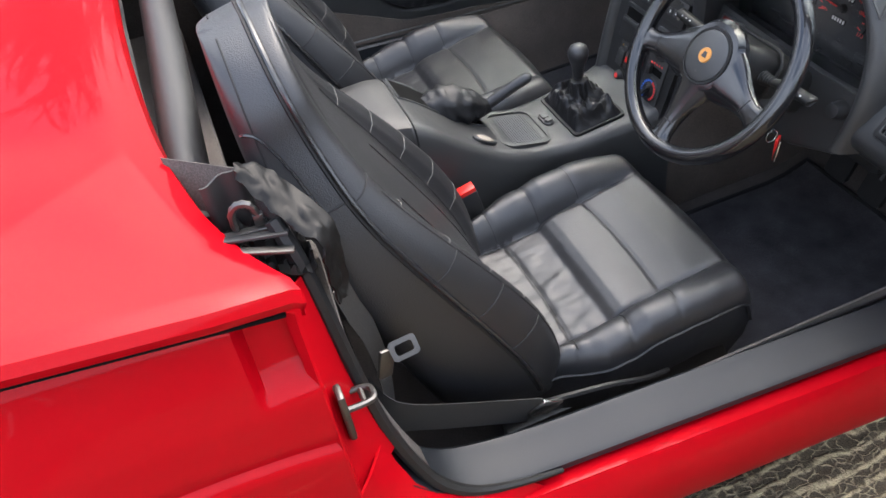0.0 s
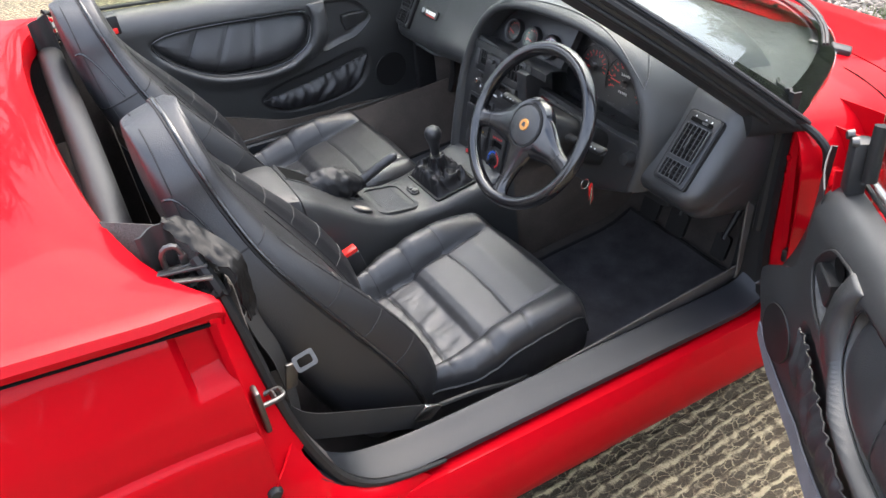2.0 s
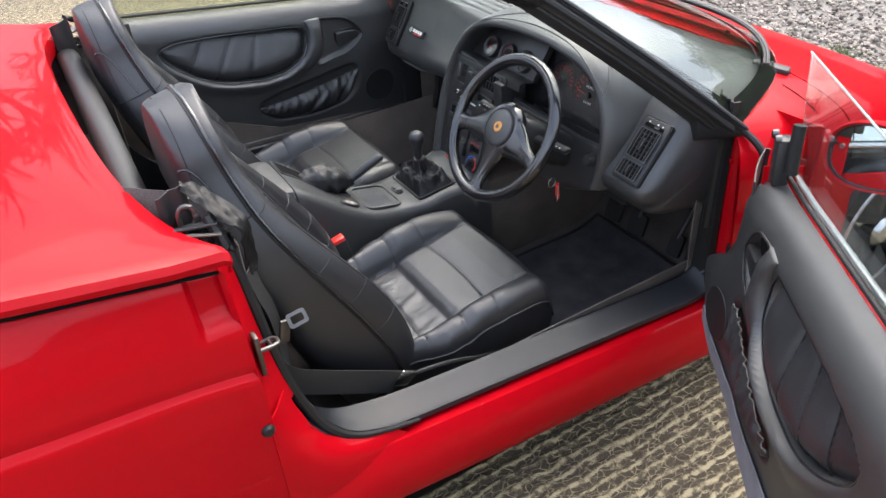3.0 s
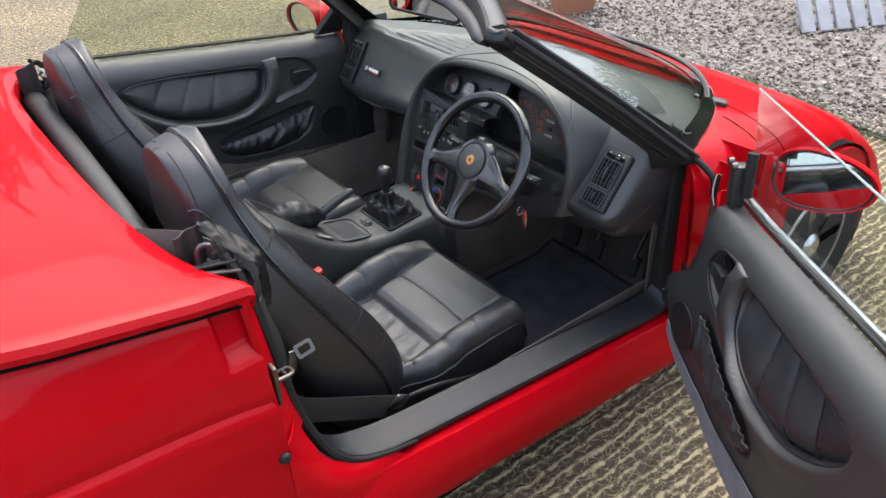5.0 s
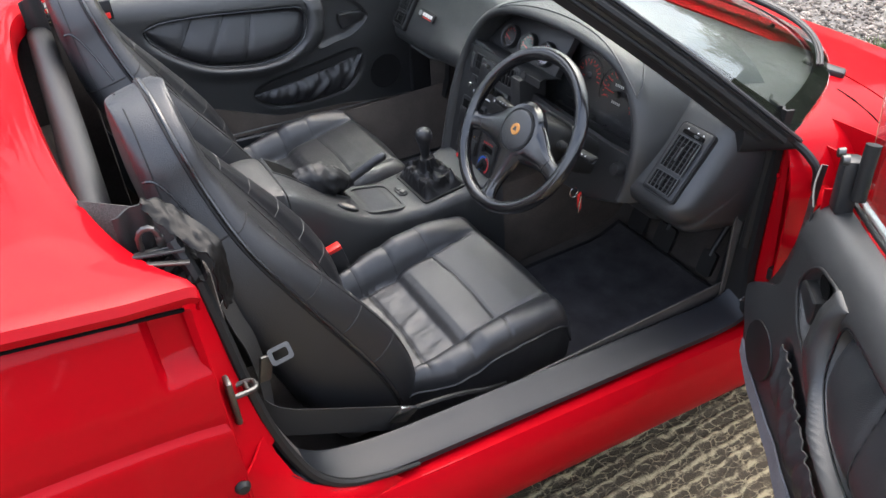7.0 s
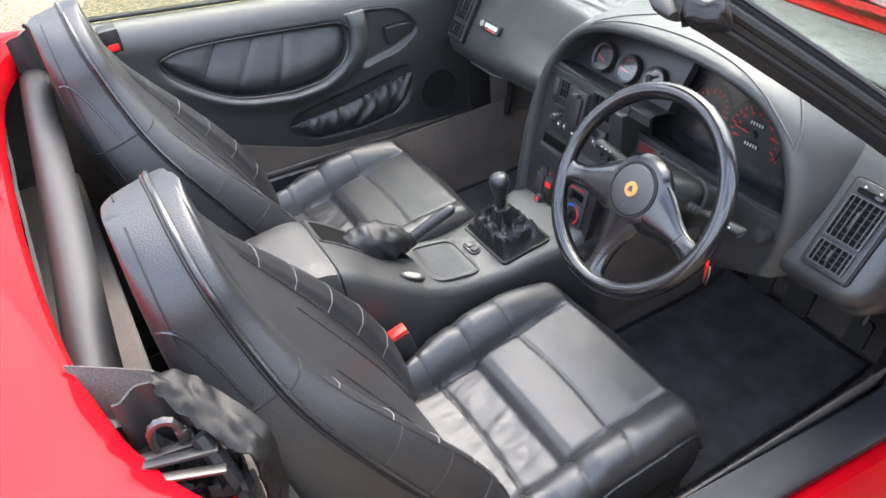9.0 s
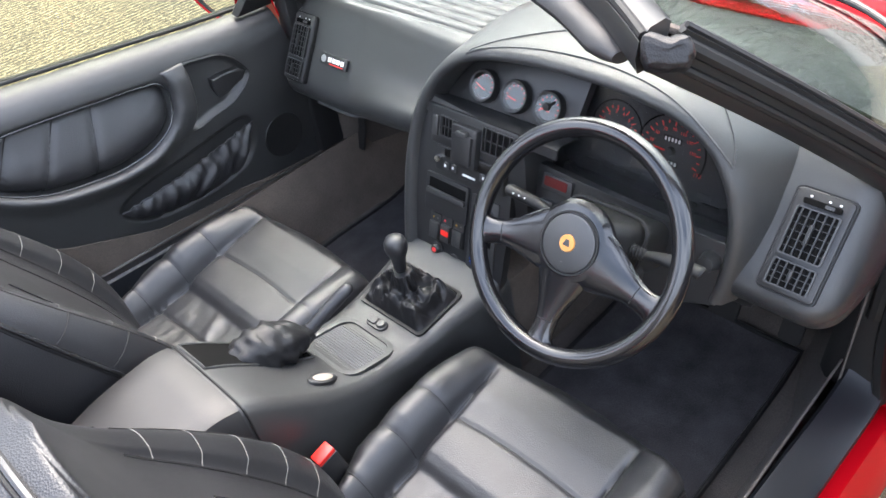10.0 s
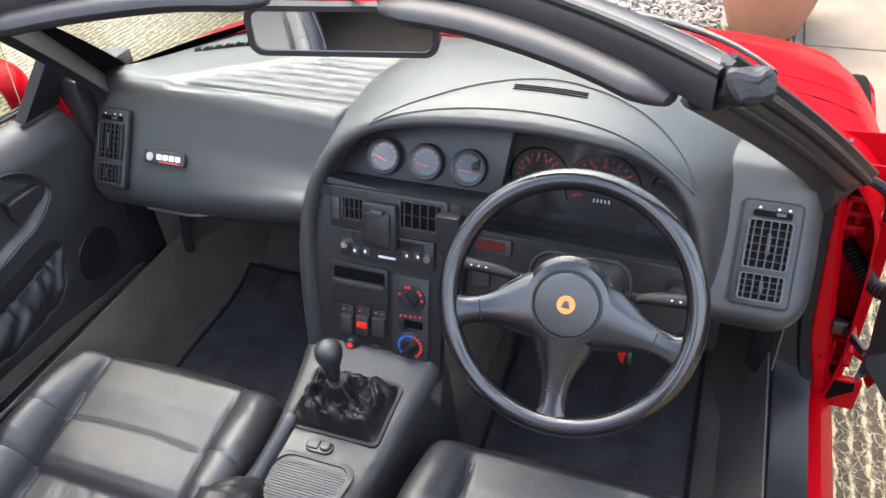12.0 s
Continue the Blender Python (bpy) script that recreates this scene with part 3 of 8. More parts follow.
def wheel(x, y):
    sy = 1 if y > 0 else -1
    m = Matrix.Translation((x, y, 0.30)) @ pose(0, 0, 0, -90 * sy, 0, 0)
    w = part("wheel", lathe([(0.10, -0.09), (0.19, -0.095), (0.205, -0.07), (0.205, 0.07), (0.195, 0.09), (0.185, 0.09), (0.18, 0.02), (0.05, 0.02)], m), ALLOY, car)
    part("tyre", lathe([(0.2, -0.085), (0.24, -0.1), (0.28, -0.098), (0.298, -0.08), (0.302, 0), (0.298, 0.08), (0.28, 0.098), (0.24, 0.1), (0.2, 0.085)], m, 40), TYRE, w)
    for k in range(7):
        a = k * 2 * math.pi / 7
        mm = m @ Matrix.Rotation(a, 4, "Z")
        part("spoke", box(0.03, 0.19, -0.028, 0.028, 0.05, 0.085, 0.01, mm), ALLOY, w)
    part("hub_cap", lathe([(0.001, 0.1), (0.03, 0.1), (0.045, 0.085), (0.05, 0.06)], m, 20), ALLOY, w)
    return w


for x, y in ((1.83, -0.76), (1.83, 0.76), (-0.46, -0.77), (-0.46, 0.77)):
    wheel(x, y)
for x in (1.83, -0.46):
    for sy in (-1, 1):
        a = [radians(-20 + 220 * i / 20) for i in range(21)]
        rows = [[Vector((x + 0.345 * math.cos(t), sy * yy, max(0.15, 0.30 + 0.345 * math.sin(t)))) for t in a] for yy in (0.5, 0.84)]
        part("wheel_arch_liner", shell(rows, 0.003), DARK, car)
part("underbody", box(-1.1, 2.3, -0.5, 0.5, 0.10, 0.13, 0.01), DARK, car)
for sy in (-1, 1):
    part("underbody", box(-0.1, 1.45, min(sy * 0.5, sy * 0.76), max(sy * 0.5, sy * 0.76), 0.12, 0.15, 0.01), DARK, car)

# ---- car: seats ----
BACK = [  # height, front of the middle, thickness, half width, bolster
    (0.34, 0.405, 0.17, 0.205, 0.016), (0.40, 0.388, 0.19, 0.228, 0.028), (0.48, 0.362, 0.195, 0.238, 0.040), (0.58, 0.316, 0.185, 0.240, 0.044),
    (0.68, 0.262, 0.170, 0.236, 0.036), (0.78, 0.207, 0.152, 0.222, 0.022), (0.86, 0.163, 0.138, 0.198, 0.010), (0.92, 0.142, 0.126, 0.168, 0.002),
    (0.97, 0.128, 0.114, 0.144, -0.004), (1.00, 0.120, 0.108, 0.132, -0.006), (1.088, 0.104, 0.090, 0.132, -0.006)]


BACK_H = np.linspace(0.34, 1.088, 150)
BACK_FINE = []
for k in range(1, 5):
    run = np.interp(BACK_H, [r[0] for r in BACK], [r[k] for r in BACK])
    BACK_FINE.append(np.convolve(np.pad(run, 9, mode="edge"), np.ones(19) / 19, mode="valid"))


def back_row(h):
    return [float(np.interp(h, BACK_H, run)) for run in BACK_FINE]


def back_ring(h, n=56):
    xf, t, w, b = back_row(h)
    if h > 1.0:
        # arched head of the backrest
        w *= math.sqrt(max(0.004, 1 - ((h - 1.0) / 0.0885) ** 2))
    half = [(-t, 0.0), (-t * 0.99, w * 0.6), (-t * 0.93, w * 0.86), (-t * 0.72, w * 0.985), (-0.030, w), (b * 0.6 - 0.008, w * 0.955), (b, w * 0.86), (b * 0.7, w * 0.72), (0.0, w * 0.58), (0.003, 0.0)]
    pts = [Vector((x, y, 0)) for x, y in half] + [Vector((x, -y, 0)) for x, y in half[-2:0:-1]]
    return [Vector((xf + p.x, p.y, h + 0.22 * p.x)) for p in spline(pts, n, closed=True)]


def step(v, a, b):
    t = max(0.0, min(1.0, (v - a) / (b - a)))
    return t * t * (3 - 2 * t)


def cushion_z(x, y):
    """The top of the cushion: dished middle, rolled bolsters, drawn-in seams."""
    mid = lerp([(0.33, 0.375), (0.40, 0.364), (0.47, 0.362), (0.545, 0.376), (0.575, 0.392), (0.65, 0.408), (0.72, 0.424), (0.78, 0.432), (0.81, 0.424)], x)
    a = abs(y)
    t = max(0.0, (a - 0.150) / 0.055)
    high = lerp([(0.33, 0.035), (0.42, 0.060), (0.52, 0.066), (0.66, 0.050), (0.74, 0.026), (0.80, 0.010)], x)
    bol = high * (1 - (1 - min(1.0, t)) ** 2)
    cut = -0.008 * math.exp(-((a - 0.152) / 0.007) ** 2) * (1 - step(x, 0.74, 0.80))
    if a < 0.152:
        for sx, depth, wide in ((0.462, 0.0035, 0.004), (0.648, 0.003, 0.004)):
            cut -= depth * math.exp(-((x - sx - 0.010 * math.cos(a * 9)) / wide) ** 2)
        # the front pad stands over the rear one
        cut += 0.0075 * (step(x, 0.540, 0.562) - step(x, 0.575, 0.68))
        # soft creases of the rear pad
        rear = math.exp(-((x - 0.49) / 0.07) ** 2)
        cut += 0.0055 * rear * noise.noise((x * 9 + y * 10, y * 30 - x * 8, 2.0)) + 0.0015 * rear * noise.noise((x * 40, y * 70, 5.0))
    else:
        for sx in (0.445, 0.545, 0.640):
            cut -= 0.0024 * math.exp(-((x - sx + 0.16 * (a - 0.2)) / 0.0045) ** 2) * min(1.0, t * 2)
        cut += 0.0022 * noise.noise((x * 60, y * 18, 7.0)) * math.exp(-((x - 0.41) / 0.05) ** 2)
    return mid + bol + cut + 0.0012 * noise.noise((x * 22, y * 16, 1.0))


def on_ring(h, s, sy):
    """A place on the backrest: s runs from 0 (middle of the back) over 4 (side) and 6 (bolster) to 9 (middle of the front)."""
    k = int(round(s * 40))
    return back_ring(h, 720)[k if sy > 0 else (720 - k) % 720]


def cushion():
    rows = []
    nx, ny = 150, 110
    for i in range(nx + 1):
        s = i / nx
        x = 0.33 + 0.47 * s
        row = []
        for j in range(ny + 1):
            v = -1 + 2 * j / ny
            w = 0.247 * (1 - 0.06 * max(0, s - 0.75) / 0.25) * lerp([(0.0, 0.80), (0.16, 0.86), (0.34, 1.0), (1.0, 1.0)], s)
            y = v * w
            xx = x + 0.028 * (1 - v * v) * s * s
            z = cushion_z(xx, y)
            edge = 1 - abs(v)
            if edge < 0.17:
                q = 1 - edge / 0.17
                z -= 0.050 * (1 - math.sqrt(max(0.0, 1 - q * q)))
            front = 1 - s
            if front < 0.09:
                q = 1 - front / 0.09
                z -= 0.05 * (1 - math.sqrt(max(0.0, 1 - q * q)))
            row.append(Vector((xx, y, z)))
        rows.append(row)
    bm = bmesh.new()
    vs = [[bm.verts.new(p) for p in r] for r in rows]
    for i in range(nx):
        for j in range(ny):
            bm.faces.new((vs[i][j], vs[i + 1][j], vs[i + 1][j + 1], vs[i][j + 1]))
    rim = [vs[0][j] for j in range(ny + 1)] + [vs[i][ny] for i in range(1, nx + 1)] + [vs[nx][j] for j in range(ny - 1, -1, -1)] + [vs[i][0] for i in range(nx - 1, 0, -1)]
    low = []
    for k, (dz, shrink) in enumerate(((0.05, 0.985), (0.13, 0.92))):
        low.append([bm.verts.new((0.56 + (v.co.x - 0.56) * shrink, v.co.y * shrink, max(0.22, v.co.z - dz))) for v in rim])
    rings = [rim] + low
    m = len(rim)
    for a, b in zip(rings, rings[1:]):
        for k in range(m):
            bm.faces.new((a[k], b[k], b[(k + 1) % m], a[(k + 1) % m]))
    bm.faces.new(low[-1])
    return bm, [v.co.copy() for v in rim]


def seat(y0, label):
    at = Vector((0, y0, 0))
    def put(bm):
        bmesh.ops.translate(bm, verts=bm.verts, vec=at)
        return bm
    c, rim = cushion()
    rim = [Vector(p) for p in rim]
    s = part("seat", put(c), LEATHER, car, label, sharp=60)
    part("cushion_piping", put(tube([p + Vector((0, 0.002 * (1 if p.y > 0 else -1), -0.001)) for p in rim[112:]][::6], 0.0032, 6)), LEATHER_SOFT, s)
    hs = [0.34 + 0.66 * k / 80 for k in range(80)] + [1.0 + 0.0883 * math.sin(math.pi / 2 * k / 16) for k in range(17)]
    part("backrest", put(loft([back_ring(h, 144) for h in hs])), LEATHER, s, "tall black leather backrest with built-in headrest", sharp=70)
    # piped edge between the side and the front, in one run over the head
    hp = [0.37 + 0.63 * k / 50 for k in range(50)] + [1.0 + 0.087 * math.sin(math.pi / 2 * k / 14) for k in range(14)]
    pip = [on_ring(h, 4.0, -1) + Vector((0.001, -0.002, 0.0015)) for h in hp] + [on_ring(h, 4.0, 1) + Vector((0.001, 0.002, 0.0015)) for h in hp[::-1]]
    part("backrest_piping", put(tube(pip, 0.0042, 8)), PIPING, s)
    part("piping_groove", put(tube([p + Vector((-0.0058, -0.006 * p.y, -0.002)) for p in pip], 0.0028, 6)), SEAM, s)
    for sy in (-1, 1):
        rear = [on_ring(h, 2.75, sy) for h in [0.75 + 0.25 * k / 20 for k in range(20)] + [1.0 + 0.088 * math.sin(math.pi / 2 * k / 14) for k in range(13)]]
        part("rear_edge_seam", put(tube(rear, 0.0014, 5)), SEAM, s)
        # seams over the outer strip, from the piping to the crest
        for h0 in (0.885, 0.735, 0.640, 0.54):
            pts = [on_ring(h0 + 0.012 * k / 12, 4.05 + 1.75 * k / 12, sy) for k in range(13)]
            part("back_seam", put(tube(pts, 0.0016, 5)), SEAM, s)
        # pale stitched seams over the inner face of the bolster
        for h0 in (0.52, 0.60, 0.68, 0.76, 0.84):
            pts = [on_ring(h0 - 0.018 * k / 16, 5.8 + 1.9 * k / 16, sy) + Vector((0.0004, 0, 0)) for k in range(17)]
            part("back_stitch", put(tube(pts, 0.0009, 5)), STITCH, s)
        # edge of the bolster and long stitched rib of the middle
        part("back_seam", put(tube([on_ring(0.43 + 0.44 * k / 30, 7.75, sy) for k in range(31)], 0.0018, 5)), SEAM, s)
        part("crest_seam", put(tube([on_ring(0.40 + 0.47 * k / 30, 5.75, sy) for k in range(31)], 0.0014, 5)), SEAM, s)
        part("back_rib", put(tube([on_ring(0.45 + 0.32 * k / 30, 8.45, sy) for k in range(31)], 0.0022, 6)), PIPING, s)
        # seam from the shoulder round the side to the back
        part("shoulder_seam", put(tube([on_ring(0.885 + 0.006 * k / 20, 1.4 + 2.6 * k / 20, sy) for k in range(21)], 0.0018, 5)), SEAM, s)
        # rounded flap on the side of the headrest
        flap = spline([(1.004, 2.0, 0), (1.006, 2.5, 0), (1.000, 2.85, 0), (0.978, 3.15, 0), (0.94, 3.35, 0), (0.895, 3.45, 0)], 26)
        part("side_flap_seam", put(tube([on_ring(p.x, p.y, sy) for p in flap], 0.0024, 6)), PIPING, s)
    # stitch lines of the cushion
    for sx in (0.462, 0.648):
        part("cushion_seam", put(tube([Vector((sx + 0.010 * math.cos(abs(y) * 9), y, cushion_z(sx + 0.010 * math.cos(abs(y) * 9), y) + 0.0002)) for y in [-0.148 + 0.296 * k / 24 for k in range(25)]], 0.0011, 5)), SEAM, s)
    for sy in (-1, 1):
        part("cushion_seam", put(tube([Vector((x, sy * 0.152, cushion_z(x, sy * 0.152) + 0.0003)) for x in [0.38 + 0.38 * k / 30 for k in range(31)]], 0.0012, 5)), SEAM, s)
        for sx in (0.445, 0.545, 0.640):
            part("cushion_seam", put(tube([Vector((sx - 0.16 * (a - 0.2), sy * a, cushion_z(sx - 0.16 * (a - 0.2), sy * a) + 0.0003)) for a in [0.155 + 0.055 * k / 12 for k in range(13)]], 0.0011, 5)), SEAM, s)
    # runner under the seat
    for sy in (-1, 1):
        part("seat_runner", box(0.30, 0.80, y0 + sy * 0.19 - 0.012, y0 + sy * 0.19 + 0.012, 0.165, 0.24, 0.003), STEEL_DULL, s)
    return s


seat(-0.378, "black leather driver's seat with pale stitching and piped edges")
seat(0.385, "black leather passenger seat with pale stitching and piped edges")

# ---- car: door opening, windscreen ----
def b_post():
    """Red shut face behind the door opening."""
    rows = []
    for z, xs, ys in ((0.900, 0.033, 0.672), (0.88, 0.035, 0.679), (0.83, 0.040, 0.690), (0.76, 0.046, 0.700), (0.70, 0.052, 0.707), (0.62, 0.066, 0.714), (0.57, 0.080, 0.718)):
        a = Vector((0.010, -(lerp(SIDE, z) - 0.006), z))
        b = Vector((xs, -ys, z))
        rows.append([a, a.lerp(b, 0.12) + Vector((-0.012, 0, 0)), a.lerp(b, 0.55) + Vector((-0.010, 0, 0)), a.lerp(b, 0.85) + Vector((0.0, 0, 0)), b])
    return shell(rows, 0.003)


post = part("door_shut_face", b_post(), RED_INNER, car)
SEAL = spline([(0.022, -0.640, 0.958), (0.036, -0.672, 0.90), (0.047, -0.694, 0.80), (0.057, -0.705, 0.70), (0.072, -0.712, 0.60), (0.096, -0.724, 0.512), (0.126, -0.740, 0.452), (0.175, -0.751, 0.412), (0.245, -0.757, 0.390), (0.32, -0.759, 0.376)], 52)
part("door_seal", tube(SEAL, [0.011 if k < 34 else 0.011 - 0.0004 * (k - 34) for k in range(52)], 8), RUBBER, car, "black rubber door seal")
# black trim inside the seal
rows = []
for p in SEAL[:32]:
    rows.append([p + Vector((0.008, 0.004, 0)), p + Vector((0.006, 0.05, 0.0)), p + Vector((-0.02, 0.12, 0.0)), p + Vector((-0.10, 0.16, 0.02))])
part("inner_quarter_trim", shell(rows, 0.003), CARPET, car)
# striker and latch pocket
striker = part("striker", merge(tube(spline([(0.024, -0.752, 0.728), (0.060, -0.748, 0.724), (0.066, -0.735, 0.722), (0.060, -0.722, 0.720), (0.026, -0.716, 0.716)], 16), 0.0045, 8), tube([(0.052, -0.748, 0.722), (0.052, -0.722, 0.719)], 0.004, 8)), STEEL_DULL, car, "worn steel door striker")
part("striker_plate", box(0.020, 0.030, -0.762, -0.735, 0.675, 0.765, 0.004), STEEL_DULL, striker)
for z in (0.69, 0.75):
    part("bolt", lathe([(0.001, 0.006), (0.006, 0.006), (0.008, 0.003), (0.008, 0.0)], basis((0.030, -0.748, z), (0, -1, 0), (0, 0, 1)) , 12), STEEL_DULL, striker)
part("rubber_stop", lathe([(0.001, 0.012), (0.009, 0.010), (0.013, 0.004), (0.013, 0.0)], basis((-0.004, -0.797, 0.585), (1, 0, 0), (0, 0, 1)), 16), RUBBER, car)


def sill_plate(sy):
    path = [(0.052, 0.0, 0.56), (0.085, 0.0, 0.49), (0.145, 0.0, 0.425), (0.22, 0.0, 0.398), (0.30, 0.0, 0.384)] + [(0.40 + 0.1 * k, 0.0, 0.376 - 0.0064 * k) for k in range(8)] + [(1.165, 0.0, 0.333), (1.205, 0.0, 0.352), (1.232, 0.0, 0.395), (1.248, 0.0, 0.46), (1.252, 0.0, 0.54)]
    path = spline(path, 60)
    rows = []
    for p in path:
        out = 0.024 * (p.x - 0.3)
        z = p.z
        yo = 0.752 + out
        r = [(yo + 0.004, z - 0.010), (yo + 0.002, z + 0.001), (yo - 0.006, z + 0.005), (yo - 0.030, z + 0.010), (yo - 0.056, z + 0.022), (yo - 0.066, z + 0.025), (yo - 0.072, z + 0.020), (yo - 0.074, z + 0.005), (yo - 0.080, z - 0.05), (yo - 0.095, z - 0.16)]
        row = [Vector((p.x + (0.02 if k > 6 and p.x > 1.18 else 0), sy * a, b)) for k, (a, b) in enumerate(r)]
        rows.append(row if sy < 0 else row[::-1])
    return shell(rows, 0.004)


for sy in (-1, 1):
    pl = part("sill_plate", sill_plate(sy), SILL_PLASTIC, car, "scuffed black plastic sill plate")
part("sill_strip", tube([(0.12, 0.690, 0.432), (0.5, 0.695, 0.412), (1.1, 0.71, 0.378)], 0.0028, 6), STEEL_DULL, pl)


def header_x(y):
    return 0.985 - 0.19 * (abs(y) / 0.5) ** 2


def header_z(y):
    return 1.182 - 0.020 * (abs(y) / 0.5) ** 2


def glass_point(u, v):
    """u from -1 to 1 across, v from 0 at the foot to 1 at the head."""
    a = Vector((screen_base(0.75 * u) - 0.012, 0.75 * u, 0.800 - 0.010 * u * u))
    b = Vector((header_x(0.5 * u), 0.5 * u, header_z(0.5 * u)))
    return a.lerp(b, v) + Vector((0.3, 0, 0.5)) * 0.06 * v * (1 - v)


glass = part("windscreen", shell([[glass_point(-1 + 2 * i / 40, j / 16) for i in range(41)] for j in range(17)], 0.004), GLASS, car, "curved clear windscreen")
glass.visible_shadow = False
# blacked-out band along the foot of the glass
band = [[glass_point((-1 + 2 * i / 60) * 0.995, v * (0.06 + 0.05 * abs(-1 + 2 * i / 60) ** 6)) + Vector((-0.004, 0, -0.004)) for i in range(61)] for v in (0.0, 0.5, 1.0)]
part("glass_band", shell(band, 0.001), DARK, glass)
for sy in (-1, 1):
    edge = [[glass_point(sy * (1.0 - w), 0.02 + 0.95 * j / 24) + Vector((-0.003, 0, -0.004)) for w in (0.004, 0.018, 0.034)] for j in range(25)]
    part("glass_band", shell(edge if sy > 0 else edge[::-1], 0.001), DARK, glass)


def pillar(sy):
    rows = []
    for k in range(21):
        s = k / 20
        o = Vector((0.820, 0.521, 1.157)).lerp(Vector((1.232, 0.772, 0.792)), s)
        i = Vector((0.788, 0.484, 1.112)).lerp(Vector((1.150, 0.690, 0.795)), s)
        bow = 0.010 * math.sin(math.pi * s)
        o += Vector((0.0, 0.4, 0.6)) * bow
        i += Vector((0.0, 0.4, 0.6)) * bow
        inw = Vector((0.75, -0.25, -0.1)).normalized()
        outw = Vector((-0.35, 0.75, 0.2)).normalized()
        ring = [o, o + outw * 0.010 + (i - o) * 0.06, o.lerp(i, 0.25) + outw * 0.008, o.lerp(i, 0.45) + outw * 0.014, o.lerp(i, 0.75) + outw * 0.012, i + outw * 0.003, i, i + inw * 0.02, o.lerp(i, 0.4) + inw * 0.032, o + inw * 0.020]
        rows.append([Vector((p.x, sy * p.y, p.z)) for p in ring])
    return loft(rows)


def line_on_pillar(sy, f, off, s0=0.0, s1=1.0):
    out = []
    for k in range(15):
        s = s0 + (s1 - s0) * k / 14
        o = Vector((0.820, 0.521, 1.157)).lerp(Vector((1.232, 0.772, 0.792)), s)
        i = Vector((0.788, 0.484, 1.112)).lerp(Vector((1.150, 0.690, 0.795)), s)
        bow = 0.010 * math.sin(math.pi * s)
        p = o.lerp(i, f) + Vector((-0.35, 0.75, 0.2)).normalized() * off + Vector((0.0, 0.4, 0.6)) * bow
        out.append(Vector((p.x, sy * p.y, p.z)))
    return out


for sy in (-1, 1):
    pil = part("windscreen_pillar", pillar(sy), PLASTIC_HARD, car, "black windscreen pillar with rubber seal")
    part("pillar_seal", tube(line_on_pillar(sy, 0.30, 0.014), 0.009, 8), RUBBER, pil)
    part("pillar_seal", tube(line_on_pillar(sy, 0.68, 0.014), 0.006, 8), RUBBER, pil)
    part("glass_trim", tube(line_on_pillar(sy, -0.04, 0.002), 0.004, 6), PLASTIC_HARD, pil)


def header():
    rings = []
    for k in range(41):
        y = -0.512 + 1.024 * k / 40
        x, z = header_x(y), header_z(y)
        prof = [(0.022, 0.004), (0.010, 0.012), (-0.020, 0.014), (-0.040, 0.006), (-0.046, -0.012), (-0.040, -0.030), (-0.015, -0.034), (0.015, -0.020)]
        rings.append([Vector((x + a, y, z + b)) for a, b in prof])
    return loft(rings)


head = part("windscreen_header", header(), PLASTIC_HARD, car, "black windscreen header rail with torn corner covers")
part("header_seal", tube([(header_x(y) - 0.034, y, header_z(y) + 0.012) for y in [-0.515 + 1.03 * k / 30 for k in range(31)]], 0.006, 8), RUBBER, head)
for sy in (-1, 1):
    # crumpled vinyl at the corner with a patch of rusty latch
    m = Matrix.Translation((0.782, sy * 0.520, 1.146)) @ pose(0, 0, 0, 0, 32, -sy * 33)
    bm = box(-0.055, 0.046, -0.028, 0.024, -0.024, 0.010, 0.012, None, 3)
    bmesh.ops.subdivide_edges(bm, edges=bm.edges[:], cuts=5, use_grid_fill=True)
    for v in bm.verts:
        v.co += Vector((0.003, 0.006, 0.007)) * noise.noise(Vector((v.co.x * 30, v.co.y * 70, v.co.z * 60)) + Vector((0, 0, 3 * sy)))
    bmesh.ops.transform(bm, matrix=m, verts=bm.verts)
    part("corner_cover", bm, LEATHER_SOFT, head, "crumpled black vinyl corner cover", sharp=89)
    part("latch_plate", box(-0.035, 0.035, -0.012, 0.012, -0.004, 0.004, 0.003, Matrix.Translation((0.812, sy * 0.494, 1.155)) @ pose(0, 0, 0, sy * 12, 22, sy * 52)), CARPET_BROWN, head, "worn rusty latch plate")
# sun visors and the padded rail over the driver's one
def padded(pts, r, flat):
    pts = spline(pts, 24)
    rs = [r * min(1.0, 0.45 + 4.5 * min(k, 23 - k) / 23) for k in range(24)]
    return tube(pts, rs, 14, flat=flat)


for sy in (-1, 1):
    v = part("sun_visor", padded([(0.915, sy * 0.085, 1.142), (0.890, sy * 0.22, 1.142), (0.840, sy * 0.36, 1.134), (0.780, sy * 0.470, 1.124)], 0.028, 0.62), LEATHER_SIDE, car, "black padded sun visor")
    part("visor_pin", tube([(0.915, sy * 0.085, 1.142), (0.935, sy * 0.075, 1.165)], 0.005, 8), PLASTIC_HARD, v)
    part("header_pad", padded([(0.935, sy * 0.225, 1.170), (0.900, sy * 0.32, 1.167), (0.850, sy * 0.42, 1.158), (0.814, sy * 0.482, 1.146)], 0.025, 0.75), LEATHER_SIDE, head)
    part("visor_clip", box(0.93, 0.965, sy * 0.20 - 0.012, sy * 0.20 + 0.012, 1.160, 1.195, 0.004), PLASTIC_HARD, head)

